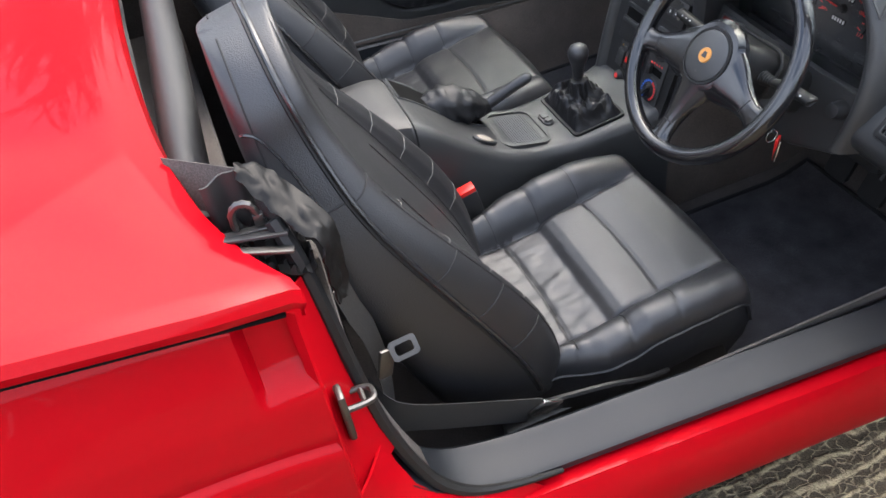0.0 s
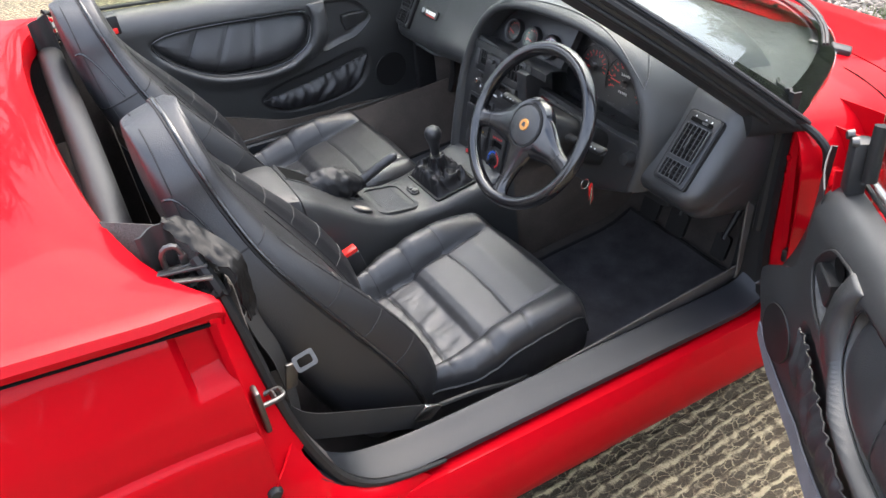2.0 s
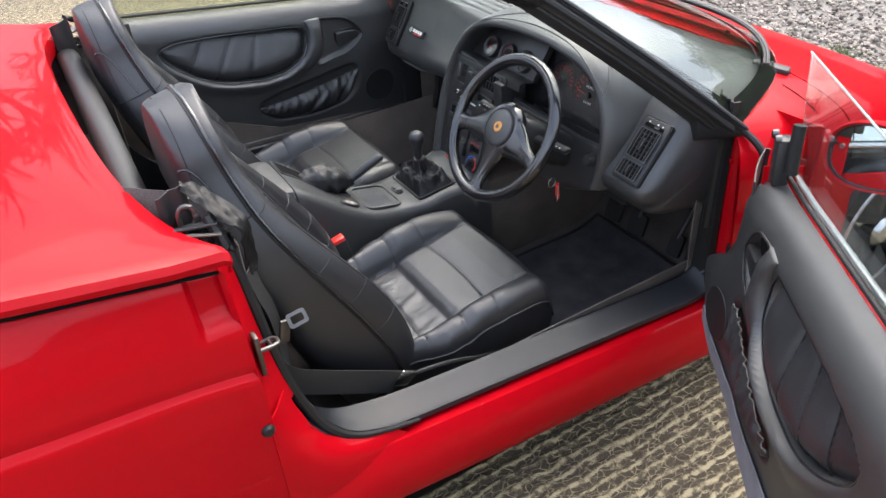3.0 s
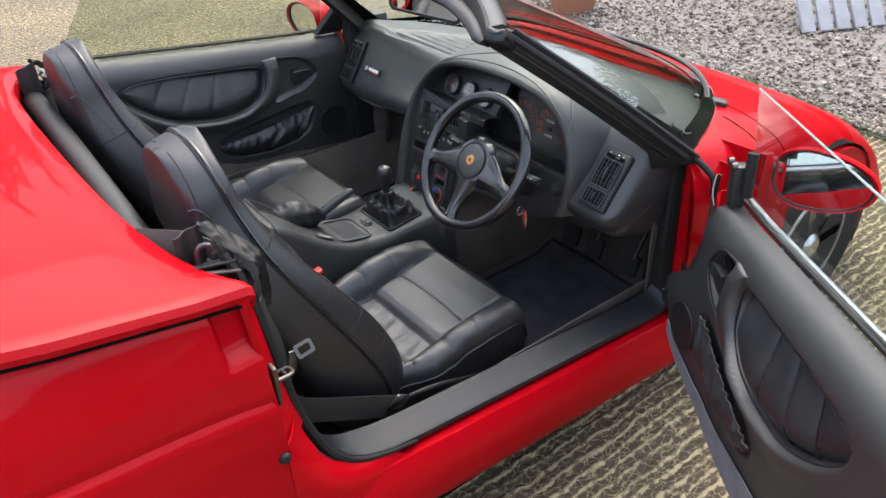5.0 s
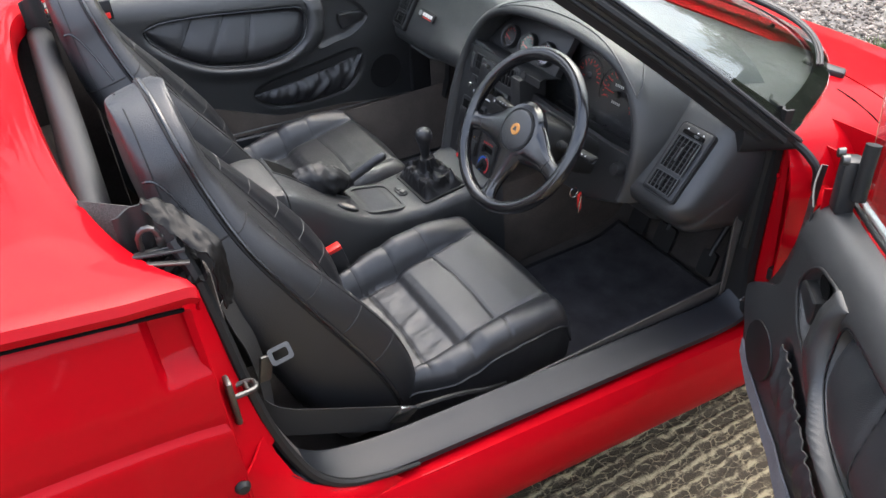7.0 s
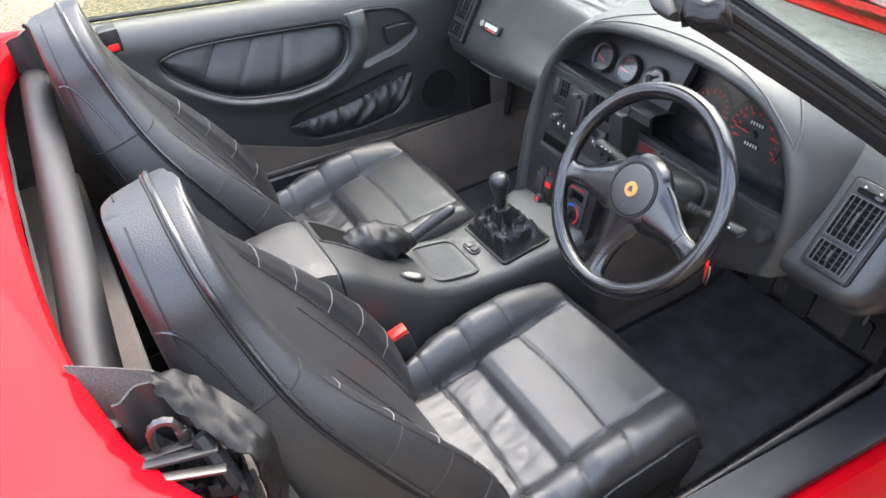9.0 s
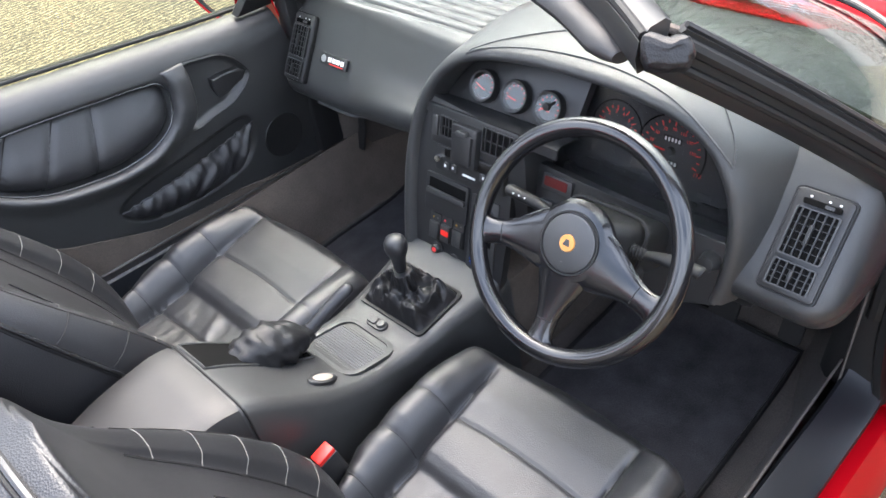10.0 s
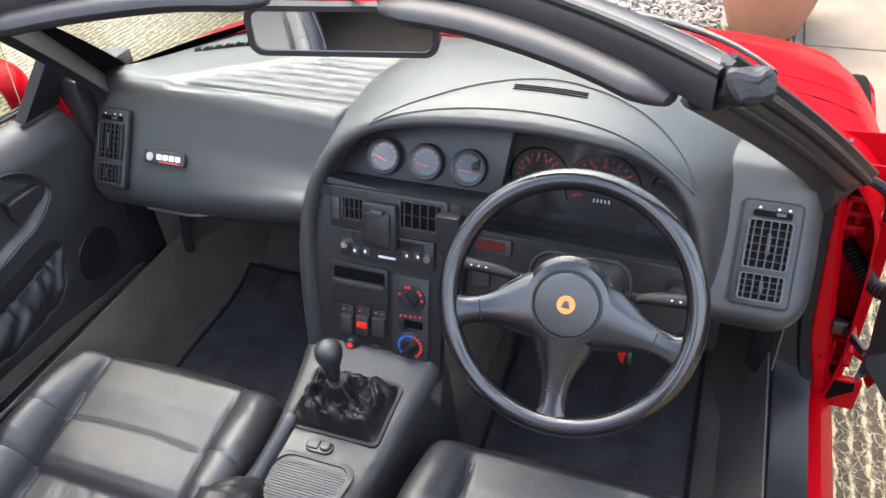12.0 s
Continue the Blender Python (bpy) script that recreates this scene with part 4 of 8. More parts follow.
# inside mirror
mm = basis((0.955, 0.003, 1.085), Vector((0.17, -0.985, 0.0)), Vector((0.045, 0.01, 1)))
mir = part("rear_view_mirror", prism(rounded(0.282, 0.072, 0.022, 7), -0.020, 0.0, mm, 0.004), PLASTIC_HARD, car, "black rear-view mirror on the windscreen")
part("mirror_rim", frame_ring(rounded(0.284, 0.074, 0.022, 7), rounded(0.266, 0.058, 0.016, 7), -0.002, 0.004, mm), PLASTIC_HARD, mir)
part("mirror_glass", prism(rounded(0.268, 0.060, 0.016, 7), 0.0, 0.0015, mm), MIRROR, mir)
part("mirror_stalk", tube([(0.975, 0.0, 1.10), (1.01, 0.0, 1.14), (1.03, 0.0, 1.165)], 0.008, 8), PLASTIC_HARD, mir)

# front door post, hinges and wiring
rows = []
for k in range(25):
    z = 0.245 + 0.535 * k / 24
    x = 1.206 + 0.088 * (z - 0.25)
    y = -0.818 + 0.150 * (z - 0.25)
    yi = lerp([(0.25, -0.792), (0.33, -0.784), (0.43, -0.758), (0.60, -0.746), (0.78, -0.736)], z)
    rows.append([Vector((x + 0.014, yi + 0.05, z)), Vector((x + 0.008, yi + 0.006, z)), Vector((x, yi - 0.002, z)), Vector((x, y + 0.006, z)), Vector((x + 0.004, y, z)), Vector((x + 0.045, y - 0.002, z)), Vector((x + 0.052, y + 0.012, z)), Vector((x + 0.130, y + 0.014, z)), Vector((x + 0.138, y + 0.004, z)), Vector((x + 0.145, -0.872, z))])
apost = part("door_post", shell(rows, 0.004), RED_INNER, car, "red hinge post of the open door")
rows = []
for z in (0.84, 0.80, 0.74, 0.68, 0.60, 0.52, 0.46, 0.40, 0.36, 0.33):
    x = 1.206 + 0.088 * (z - 0.25) - 0.010 - 0.15 * max(0.0, 0.38 - z)
    ye = lerp([(0.25, -0.792), (0.33, -0.784), (0.43, -0.758), (0.60, -0.746), (0.78, -0.736)], z) + 0.002
    rows.append([Vector((x + dx, y, z)) for dx, y in ((0.02, -0.655), (0.0, -0.672), (-0.006, -0.70), (0.0, ye + 0.026), (-0.010, ye + 0.020), (-0.012, ye + 0.006), (0.004, ye))])
part("jamb_trim", shell(rows, 0.006), RUBBER, car)
rows = [[Vector((x, y, z)) for y in (0.660, 0.69, 0.72, 0.742, 0.752)] for x, z in ((1.180, 0.835), (1.215, 0.79), (1.232, 0.70), (1.238, 0.58), (1.236, 0.46), (1.230, 0.40), (1.21, 0.34))]
part("jamb_trim", shell(rows[::-1], 0.006), PLASTIC_HARD, car)
part("jamb_cover", box(1.12, 1.30, 0.728, 0.782, 0.36, 0.845, 0.006), PLASTIC_HARD, car)
part("post_trim", tube(spline([(1.214, -0.716, 0.50), (1.226, -0.712, 0.62), (1.232, -0.710, 0.74), (1.212, -0.712, 0.82)], 20), 0.013, 8), RUBBER, car)
for z in (0.388, 0.690):
    x, y = 1.206 + 0.088 * (z - 0.25), -0.818 + 0.150 * (z - 0.25)
    h = part("hinge", box(x + 0.008, x + 0.050, y - 0.010, y - 0.001, z - 0.034, z + 0.034, 0.003), RED_INNER, apost, "red painted door hinge")
    for dz in (-0.030, 0.0, 0.030):
        part("hinge_leaf", box(x + 0.016, x + 0.062, y - 0.044, y - 0.004, z + dz - 0.006, z + dz + 0.006, 0.003), RED_INNER, h)
    part("hinge_pin", lathe([(0.001, -0.046), (0.009, -0.045), (0.009, -0.036), (0.0065, -0.035), (0.0065, 0.036), (0.009, 0.037), (0.009, 0.046), (0.001, 0.047)], Matrix.Translation((x + 0.026, y - 0.030, z)), 14), RED_INNER, h)
    part("hinge_arm", tube(spline([(x + 0.050, y - 0.026, z - 0.012), (x + 0.052, y - 0.050, z - 0.014), (x + 0.030, y - 0.082, z - 0.016), (x - 0.005, y - 0.112, z - 0.016)], 16), 0.016, 10, flat=0.8), RED_INNER, h)
    for dz in (-0.022, 0.022):
        part("bolt", lathe([(0.001, 0.007), (0.006, 0.0065), (0.008, 0.004), (0.008, 0.0)], basis((x - 0.001, y + 0.012, z + dz - 0.02), (0, -1, 0), (0, 0, 1)), 6), RED_INNER, h)
    # hole in the post: a near-black box with the shade in its colour
    part("post_hole_shade", box(x + 0.060, x + 0.112, y - 0.002, y + 0.0135, z - 0.105, z - 0.050, 0.004), DARK, apost)
# bracing web over the sill; its opening is a flat patch of painted shade
web = part("post_web", box(1.205, 1.222, -0.868, -0.806, 0.268, 0.345, 0.004), RED_INNER, apost)
part("web_opening_shade", prism([(-0.020, -0.026), (0.022, 0.010), (0.020, 0.030), (-0.020, 0.030)], 0.0, 0.0012, basis((1.2045, -0.834, 0.312), (0, -1, 0), (0, 0, 1))), DARK, web)
check = part("check_strap", box(1.150, 1.235, -0.822, -0.812, 0.455, 0.473, 0.003, Matrix.Translation((1.2, -0.8, 0.46)) @ Matrix.Rotation(radians(28), 4, 'Z') @ Matrix.Translation((-1.2, 0.8, -0.46))), STEEL_DULL, apost, "bare steel door check strap")
part("check_bracket", box(1.216, 1.236, -0.812, -0.786, 0.448, 0.480, 0.003), STEEL_DULL, check)
part("wiring_boot", tube(spline([(1.325, -0.785, 0.590), (1.295, -0.812, 0.560), (1.250, -0.838, 0.548), (1.195, -0.870, 0.575)], 40), [0.0135 + 0.0025 * (k % 2) for k in range(40)], 10), RUBBER, apost, "ribbed black wiring boot")

# black foot of the pillar and its seal down the edge of the wing
for sy in (-1, 1):
    rings = []
    for k in range(11):
        s = k / 10
        c = Vector((1.140, 0.695, 0.812)).lerp(Vector((1.243, 0.762, 0.776)), s)
        rings.append([c + Vector((0.0, (0.016 - 0.006 * s) * math.cos(t), (0.034 - 0.024 * s) * math.sin(t) - 0.018 * (1 - s))) for t in [j * 2 * math.pi / 14 for j in range(14)]])
    part("pillar_foot", loft([[Vector((p.x, sy * p.y, p.z)) for p in r] for r in rings]), RUBBER, car)
    part("wing_seal", tube(spline([(1.225, sy * 0.748, 0.793), (1.243, sy * 0.770, 0.775), (1.250, sy * 0.795, 0.758), (1.254, sy * 0.815, 0.735), (1.256, sy * 0.822, 0.69)], 20), 0.009, 8), RUBBER, car)
    rows = [[Vector((x, sy * y, z)) for y in (0.765, 0.81, 0.858)] for x, z in ((1.325, 0.755), (1.325, 0.70), (1.325, 0.55), (1.325, 0.40), (1.32, 0.22))]
    part("wing_end", shell(rows if sy > 0 else rows[::-1], 0.003), RED_INNER, car)

# shut line between bonnet and wing
for sy in (-1, 1):
    cut = []
    for k in range(14):
        y = 0.655 + 0.12 * k / 13
        x = 1.505 - 0.05 * (y - 0.66) + 0.10 * max(0.0, y - 0.78)
        z = lerp(FRONT_Z, x) + float(np.interp(y, [f[0] for f in FRONT_SIDE[:9]], [f[1] for f in FRONT_SIDE[:9]]))
        cut.append(Vector((x, sy * y, z + 0.0005)))
    part("bonnet_gap", tube(cut, 0.0022, 6), DARK, car)
# scuttle and wipers
rows = []
for i in range(41):
    y = -0.60 + 1.2 * i / 40
    xb = screen_base(y)
    rows.append([Vector((xb - 0.03, y, 0.772)), Vector((xb + 0.01, y, 0.764)), Vector((xb + 0.03, y, 0.760))])
part("scuttle_panel", shell(rows, 0.003), PLASTIC_HARD, car)
for y0, y1 in ((0.05, -0.62), (0.58, -0.02)):
    pts = [glass_point((y0 + (y1 - y0) * k / 20) / 0.75, 0.055 + 0.03 * math.sin(math.pi * k / 20)) + Vector((0.014, 0, 0.016)) for k in range(21)]
    w = part("wiper", tube(pts, [0.004 + 0.006 * math.sin(math.pi * k / 20) for k in range(21)], 8), PLASTIC_HARD, car, "black windscreen wiper")
    part("wiper_blade", tube([p + Vector((-0.014, 0, 0.004)) for p in pts[2:]], 0.004, 6), RUBBER, w)
    part("wiper_pivot", lathe([(0.001, 0.03), (0.014, 0.028), (0.02, 0.015), (0.02, 0.0)], Matrix.Translation(pts[0] + Vector((0.01, 0, -0.012))), 16), PLASTIC_HARD, w)
part("wiper_cover", box(-0.05, 0.05, -0.018, 0.018, 0, 0.022, 0.007, Matrix.Translation((1.560, -0.570, 0.782)) @ pose(0, 0, 0, 0, 8, -62)), PLASTIC_HARD, car)
part("washer_jet", lathe([(0.001, 0.012), (0.006, 0.010), (0.009, 0.0)], Matrix.Translation((1.70, -0.30, 0.780)), 10), PLASTIC_HARD, car)

# ---- car: floor ----
def floor_pan():
    rows = []
    for x, z in ((0.10, 0.165), (0.5, 0.160), (1.0, 0.160), (1.28, 0.165), (1.36, 0.19), (1.48, 0.30), (1.56, 0.45), (1.58, 0.60)):
        rows.append([Vector((x, -0.68 + 1.36 * j / 30, z + 0.004 * noise.noise((x * 5, j * 0.4, 0)))) for j in range(31)])
    return shell(rows, 0.01)


part("floor_carpet", floor_pan(), CARPET, car, "dark charcoal footwell carpet")
for sy in (-1, 1):
    rows = []
    for x in (0.05, 0.4, 0.8, 1.2, 1.35, 1.5):
        wid = 0.0 if x < 1.2 else (x - 1.2) * 0.35
        row = [Vector((x, sy * 0.690, 0.385)), Vector((x, sy * (0.672 - wid), 0.30)), Vector((x, sy * (0.655 - wid), 0.22)), Vector((x, sy * (0.635 - wid), 0.163))]
        rows.append(row if sy < 0 else row[::-1])
    part("side_carpet", shell(rows, 0.004), CARPET_BROWN if sy > 0 else CARPET, car)
    # kick panel ahead of the door
    rows = [[Vector((x, sy * (0.70 - 0.35 * max(0, x - 1.2)), z)) for z in (0.16, 0.35, 0.55, 0.7)] for x in (1.18, 1.25, 1.4, 1.6)]
    part("kick_panel", shell(rows if sy > 0 else rows[::-1], 0.004), CARPET, car)
for x0, yy, z0 in ((1.27, -0.575, 0.335), (1.25, -0.44, 0.345), (1.25, -0.34, 0.345)):
    w = 0.045 if yy < -0.5 else 0.062
    m = basis((x0, yy, z0), (0, 1, 0), (0.35, 0, 1))
    p = part("pedal", prism(rounded(w, 0.07, 0.01, 4), 0.0, 0.014, m, 0.003), RUBBER, car, "ribbed black pedal")
    part("pedal_arm", tube([(x0 + 0.01, yy, z0 + 0.02), (x0 + 0.09, yy, z0 + 0.14), (x0 + 0.12, yy, z0 + 0.26)], 0.008, 8), RUBBER, p)


def foot_mat(name, y0, y1, label):
    rows = []
    for i in range(25):
        x = 0.78 + 0.56 * i / 24
        row = []
        for j in range(25):
            y = y0 + (y1 - y0) * j / 24
            z = 0.178 + 0.006 * noise.noise((x * 6, y * 7, 4.0)) + (max(0.0, x - 1.24) ** 1.3) * 0.6
            row.append(Vector((x, y, z)))
        rows.append(row)
    t = thing(name, label, "floor mat", (1.0, (y0 + y1) / 2, 0.17), "floor mats")
    part("mat_surface", shell(rows, 0.010), MAT_PILE, t)
    rim = [rows[0][j] for j in range(25)] + [rows[i][24] for i in range(25)] + [rows[24][j] for j in range(24, -1, -1)] + [rows[i][0] for i in range(24, -1, -1)]
    part("binding", tube(rim[::2], 0.006, 6, closed=True), RUBBER, t)


foot_mat("floor_mat", -0.585, -0.17, "thick dark pile mat in the driver's footwell")
foot_mat("floor_mat", 0.20, 0.60, "thick dark pile mat in the passenger footwell")

# rear bulkhead, well and hood stowage
part("rear_bulkhead", box(-0.22, -0.19, -0.68, 0.68, 0.15, 0.90, 0.01), CARPET, car)
part("rear_shelf", box(-0.20, -0.02, -0.66, 0.66, 0.60, 0.64, 0.01), CARPET, car)
for sy in (-1, 1):
    part("well_side", box(-0.20, 0.06, min(sy * 0.62, sy * 0.66), max(sy * 0.62, sy * 0.66), 0.15, 0.90, 0.008), CARPET, car)
part("hood_rail", tube(spline([(-0.020, 0.63, 0.885), (-0.028, 0.40, 0.90), (-0.045, -0.05, 0.90), (-0.060, -0.38, 0.90), (-0.066, -0.53, 0.885)], 30), 0.031, 14), LEATHER_SIDE, car, "black round hood frame tube")
# folded hood cloth
rows = []
for i in range(41):
    y = -0.60 + 1.2 * i / 40
    rows.append([Vector((-0.20 + 0.10 * k / 8, y, 0.86 + 0.03 * math.sin(k * 1.7 + y * 3) + 0.012 * noise.noise((k * 0.6, y * 7, 2.0)))) for k in range(9)])
part("folded_hood", shell(rows, 0.006), RUBBER, car, "folded black fabric hood")
# torn cover, bracket and hook over the side well
for sy in (-1, 1):
    def P(x, y, z):
        return Vector((x, sy * y, z))
    plate = [[P(-0.044 + 0.054 * i / 12, 0.580 + 0.004 * math.sin(i * 0.8), 0.985 + 0.016 * i / 12 - 0.10 * j / 8) for j in range(9)] for i in range(13)]
    cov = part("well_cover", shell(plate if sy > 0 else plate[::-1], 0.003), WEBBING, car, "torn black plastic hinge cover")
    upper = spline([P(0.006, 0.578, 1.004), P(0.034, 0.586, 0.992), P(0.056, 0.610, 0.972), P(0.084, 0.650, 0.944), P(0.086, 0.664, 0.900), P(0.080, 0.672, 0.845)], 40)
    lower_edge = spline([P(-0.002, 0.600, 0.998), P(0.018, 0.632, 0.978), P(0.040, 0.664, 0.954), P(0.062, 0.683, 0.936), P(0.060, 0.690, 0.890), P(0.063, 0.692, 0.845)], 40)
    rows = []
    for i, (a, b) in enumerate(zip(upper, lower_edge)):
        row = []
        for j in range(11):
            f = j / 10 * (1 + 0.10 * noise.noise((i * 0.45, 0.0, sy)))
            p = a.lerp(b, f) + Vector((0.004 * noise.noise((i * 0.35, j * 0.5, 3.0)), sy * 0.004 * noise.noise((i * 0.4, j * 0.6, 5.0)), 0.008 * math.sin(math.pi * min(1.0, f)) * (1 - i / 40) + 0.005 * noise.noise((i * 0.3, j * 0.4, 9.0))))
            row.append(p)
        rows.append(row if sy > 0 else row[::-1])
    part("cover_sheet", shell(rows, 0.0025), TORN, cov, "crumpled black plastic sheet", sharp=75)
    rows = []
    for i in range(23):
        row = [P(-0.075 + 0.125 * i / 22, 0.590 + 0.095 * j / 16, 0.925 - 0.014 * j / 16 + 0.024 * noise.noise((i * 0.55, j * 0.5, 1.0)) + 0.010 * noise.noise((i * 1.3, j * 1.2, 4.0))) for j in range(17)]
        rows.append(row if sy > 0 else row[::-1])
    part("well_lining", shell(rows, 0.003), TORN, cov, "crumpled torn black lining", sharp=40)
    part("hook", tube(spline([P(-0.018, 0.618, 0.925), P(-0.020, 0.620, 0.962), P(-0.012, 0.622, 0.978), P(0.002, 0.626, 0.978), P(0.008, 0.628, 0.962)], 18), [0.0042 + 0.0010 * (k % 2) for k in range(18)], 8), STEEL_DULL, cov, "sprung metal hook")
    part("hook_tag", box(-0.006, 0.006, -0.004, 0.004, -0.016, 0.0, 0.001, Matrix.Translation(P(0.008, 0.628, 0.964))), STEEL_DULL, cov)
    for k in range(3):
        part("bracket_strip", box(-0.06, 0.045, -0.007, 0.007, -0.002, 0.002, 0.001, Matrix.Translation(P(-0.010, 0.628 + 0.018 * k, 0.944 + 0.006 * (k % 2))) @ pose(0, 0, 0, 14 * sy, 8 * k - 6, 14 * sy)), STEEL_DULL if k != 1 else PLASTIC_HARD, cov)

# belts
def strap(pts, wide, way, thick=0.0016):
    pts = spline(pts, 40)
    way = Vector(way).normalized()
    return shell([[p - way * wide / 2, p + way * wide / 2] for p in pts], thick)


part("lap_belt", strap([(0.060, -0.620, 0.58), (0.078, -0.645, 0.552), (0.105, -0.656, 0.530), (0.16, -0.658, 0.497), (0.24, -0.656, 0.450), (0.325, -0.652, 0.398)], 0.066, (0.45, -0.10, 0.9)), WEBBING, car, "black webbing seat belt")
part("belt_anchor", box(-0.022, 0.026, -0.004, 0.004, -0.024, 0.024, 0.003, Matrix.Translation((0.338, -0.662, 0.412)) @ pose(0, 0, 0, 18, 35, 8)), CHROME, car, "chrome seat belt anchor plate")
part("belt_cable", tube(spline([(0.345, -0.635, 0.385), (0.40, -0.648, 0.392), (0.47, -0.655, 0.385), (0.54, -0.655, 0.36), (0.60, -0.64, 0.33)], 20), 0.0055, 6), RUBBER, car)
part("shoulder_belt", strap([(0.072, -0.630, 0.82), (0.082, -0.628, 0.76), (0.095, -0.626, 0.70), (0.100, -0.628, 0.60), (0.09, -0.64, 0.50)], 0.040, (0.6, 0.8, 0.1)), WEBBING, car)
tong = part("belt_tongue", frame_ring(rounded(0.040, 0.030, 0.006), rounded(0.026, 0.016, 0.004), 0, 0.003, basis((0.130, -0.662, 0.692), (1, 0.0, 0.12), (-0.08, 0.55, 0.83))), STEEL_DULL, car, "chrome seat belt tongue")
part("tongue_grip", box(-0.012, 0.012, -0.004, 0.004, -0.03, 0.022, 0.003, Matrix.Translation((0.102, -0.660, 0.676)) @ pose(0, 0, 0, 0, 15, 14)), STEEL_DULL, tong)
for y0, sx in ((-0.144, 1), (0.152, 1)):
    bk = part("belt_buckle", box(-0.02, 0.02, -0.014, 0.014, -0.09, 0.0, 0.004, Matrix.Translation((0.425, y0, 0.466)) @ pose(0, 0, 0, 0, -12, 0)), PLASTIC_HARD, car, "black seat belt buckle with red button")
    part("release_button", box(-0.017, 0.019, -0.012, 0.012, 0.0, 0.012, 0.002, Matrix.Translation((0.425, y0, 0.464)) @ pose(0, 0, 0, 0, -12, 0)), SIGNAL_RED, bk)

# ---- car: dashboard ----
ROUND = 0.058
# the face from its top edge down and under: passenger's side, driver's side
FACE_LEFT = [(1.172, 0.838), (1.152, 0.822), (1.136, 0.792), (1.107, 0.740), (1.078, 0.694), (1.055, 0.655), (1.047, 0.630), (1.051, 0.608), (1.066, 0.596), (1.12, 0.588), (1.34, 0.57)]
FACE_RIGHT = [(1.158, 0.836), (1.134, 0.818), (1.112, 0.792), (1.072, 0.744), (1.036, 0.702), (1.010, 0.668), (1.000, 0.645), (1.008, 0.620), (1.034, 0.598), (1.085, 0.560), (1.34, 0.50)]


def dash_point(y, k=0, n=480, set_back=0.0):
    """Profile of the dashboard from the foot of the screen over the top and down the face."""
    a = abs(y)
    fx = -0.045 * max(0.0, 1 - a / 0.45) + set_back
    inside = max(0.0, min(1.0, (0.515 - abs(y + 0.195) - 0.19) / 0.04))
    fx += 0.16 * inside
    end = set_back / ROUND
    xb = max(min(screen_base(y) - 0.03, 1.62), 1.26)
    mid = min(1.205 + fx * 0.6, xb - 0.012)
    g = max(0.0, min(1.0, (0.05 - y) / 0.5))
    face = [(xb, 0.792), (xb - 0.25 * (xb - mid), 0.806 - 0.01 * end), (xb - 0.6 * (xb - mid), 0.824 - 0.014 * end), (mid, 0.842 - 0.02 * end)]
    for q, ((x0, z0), (x1, z1)) in enumerate(zip(FACE_LEFT, FACE_RIGHT)):
        x = x0 + (x1 - x0) * g + fx * (1.0 if q < 9 else 0.4)
        z = z0 + (z1 - z0) * g + (0.085 * max(0.0, 1 - a / 0.48) * step(0.74 - z0, 0.0, 0.10) if y > 0 else 0.0)
        face.append((min(x, mid - 0.006) if q < 2 else x, z + min(1.0, end) * 0.042 * (0.72 - z) / 0.14))
    return [Vector((p[0], y, p[1])) for p in spline([(x, z, 0) for x, z in face], n)]


def dash_top():
    rows = []
    turn = [radians(88 * k / 10) for k in range(1, 11)]
    stops = [(-0.652 - 0.052 * math.sin(t), ROUND * (1 - math.cos(t))) for t in turn[::-1]]
    stops += [(-0.652 + 1.330 * i / 130, 0.0) for i in range(131)]
    stops += [(0.678 + 0.062 * math.sin(t), 0.075 * (1 - math.cos(t))) for t in turn]
    for y, back in stops:
        row = dash_point(y, 0, 480, back)
        for p in row:
            if p.x > 1.158 and p.z > 0.79:
                # ribbed tray on the passenger side
                inx = max(0.0, min(1.0, (p.x - 1.160) / 0.010)) * max(0.0, min(1.0, (1.42 - p.x) / 0.02))
                iny = max(0.0, min(1.0, (0.545 - 1.1 * max(0.0, p.x - 1.19) - p.y) / 0.016)) * max(0.0, min(1.0, (p.y + 0.24) / 0.05))
                q = (p.x - 1.168) / 0.036
                p.z -= 0.006 * inx * iny
                if 0 <= q < 6:
                    f = q - math.floor(q)
                    e = max(0.0, min(1.0, (0.515 - 1.15 * max(0.0, p.x - 1.19) - p.y) / 0.02))
                    p.z -= 0.009 * inx * iny * e * max(0.0, 1 - abs(f - 0.5) / 0.22)
        rows.append(row)
    # blunt sides towards the doors
    for first, sy in ((True, -1), (False, 1)):
        edge = rows[0] if first else rows[-1]
        for f, o in ((0.25, 0.005), (0.6, 0.008), (1.0, 0.009)):
            cen = Vector((1.235, 0, 0.70))
            row = [Vector((p.x + (cen.x - p.x) * f, p.y + sy * o, p.z + (cen.z - p.z) * f)) for p in edge]
            if first:
                rows.insert(0, row)
            else:
                rows.append(row)
    return shell(rows, 0.003)


dash = part("dashboard", dash_top(), PLASTIC, car, "moulded black dashboard with ribbed top tray", sharp=60)
part("glovebox_lip", tube([min(dash_point(y)[280:440], key=lambda p: abs(p.z - 0.604)) + Vector((-0.002, 0, 0.0)) for y in [0.16 + 0.42 * k / 20 for k in range(21)]], 0.0045, 6), PLASTIC, dash)
# demister slot, its inner shade laid on as a near-black rod
def on_dash(x, y):
    return min((p for p in dash_point(y)[:260]), key=lambda p: abs(p.x - x))


slot = [on_dash(1.355 + 0.115 * k / 10, 0.60 - 0.20 * k / 10) + Vector((0, 0, 0.001)) for k in range(11)]
dem = part("demister_vent", tube(slot, 0.011, 8, flat=0.35), DARK, dash)
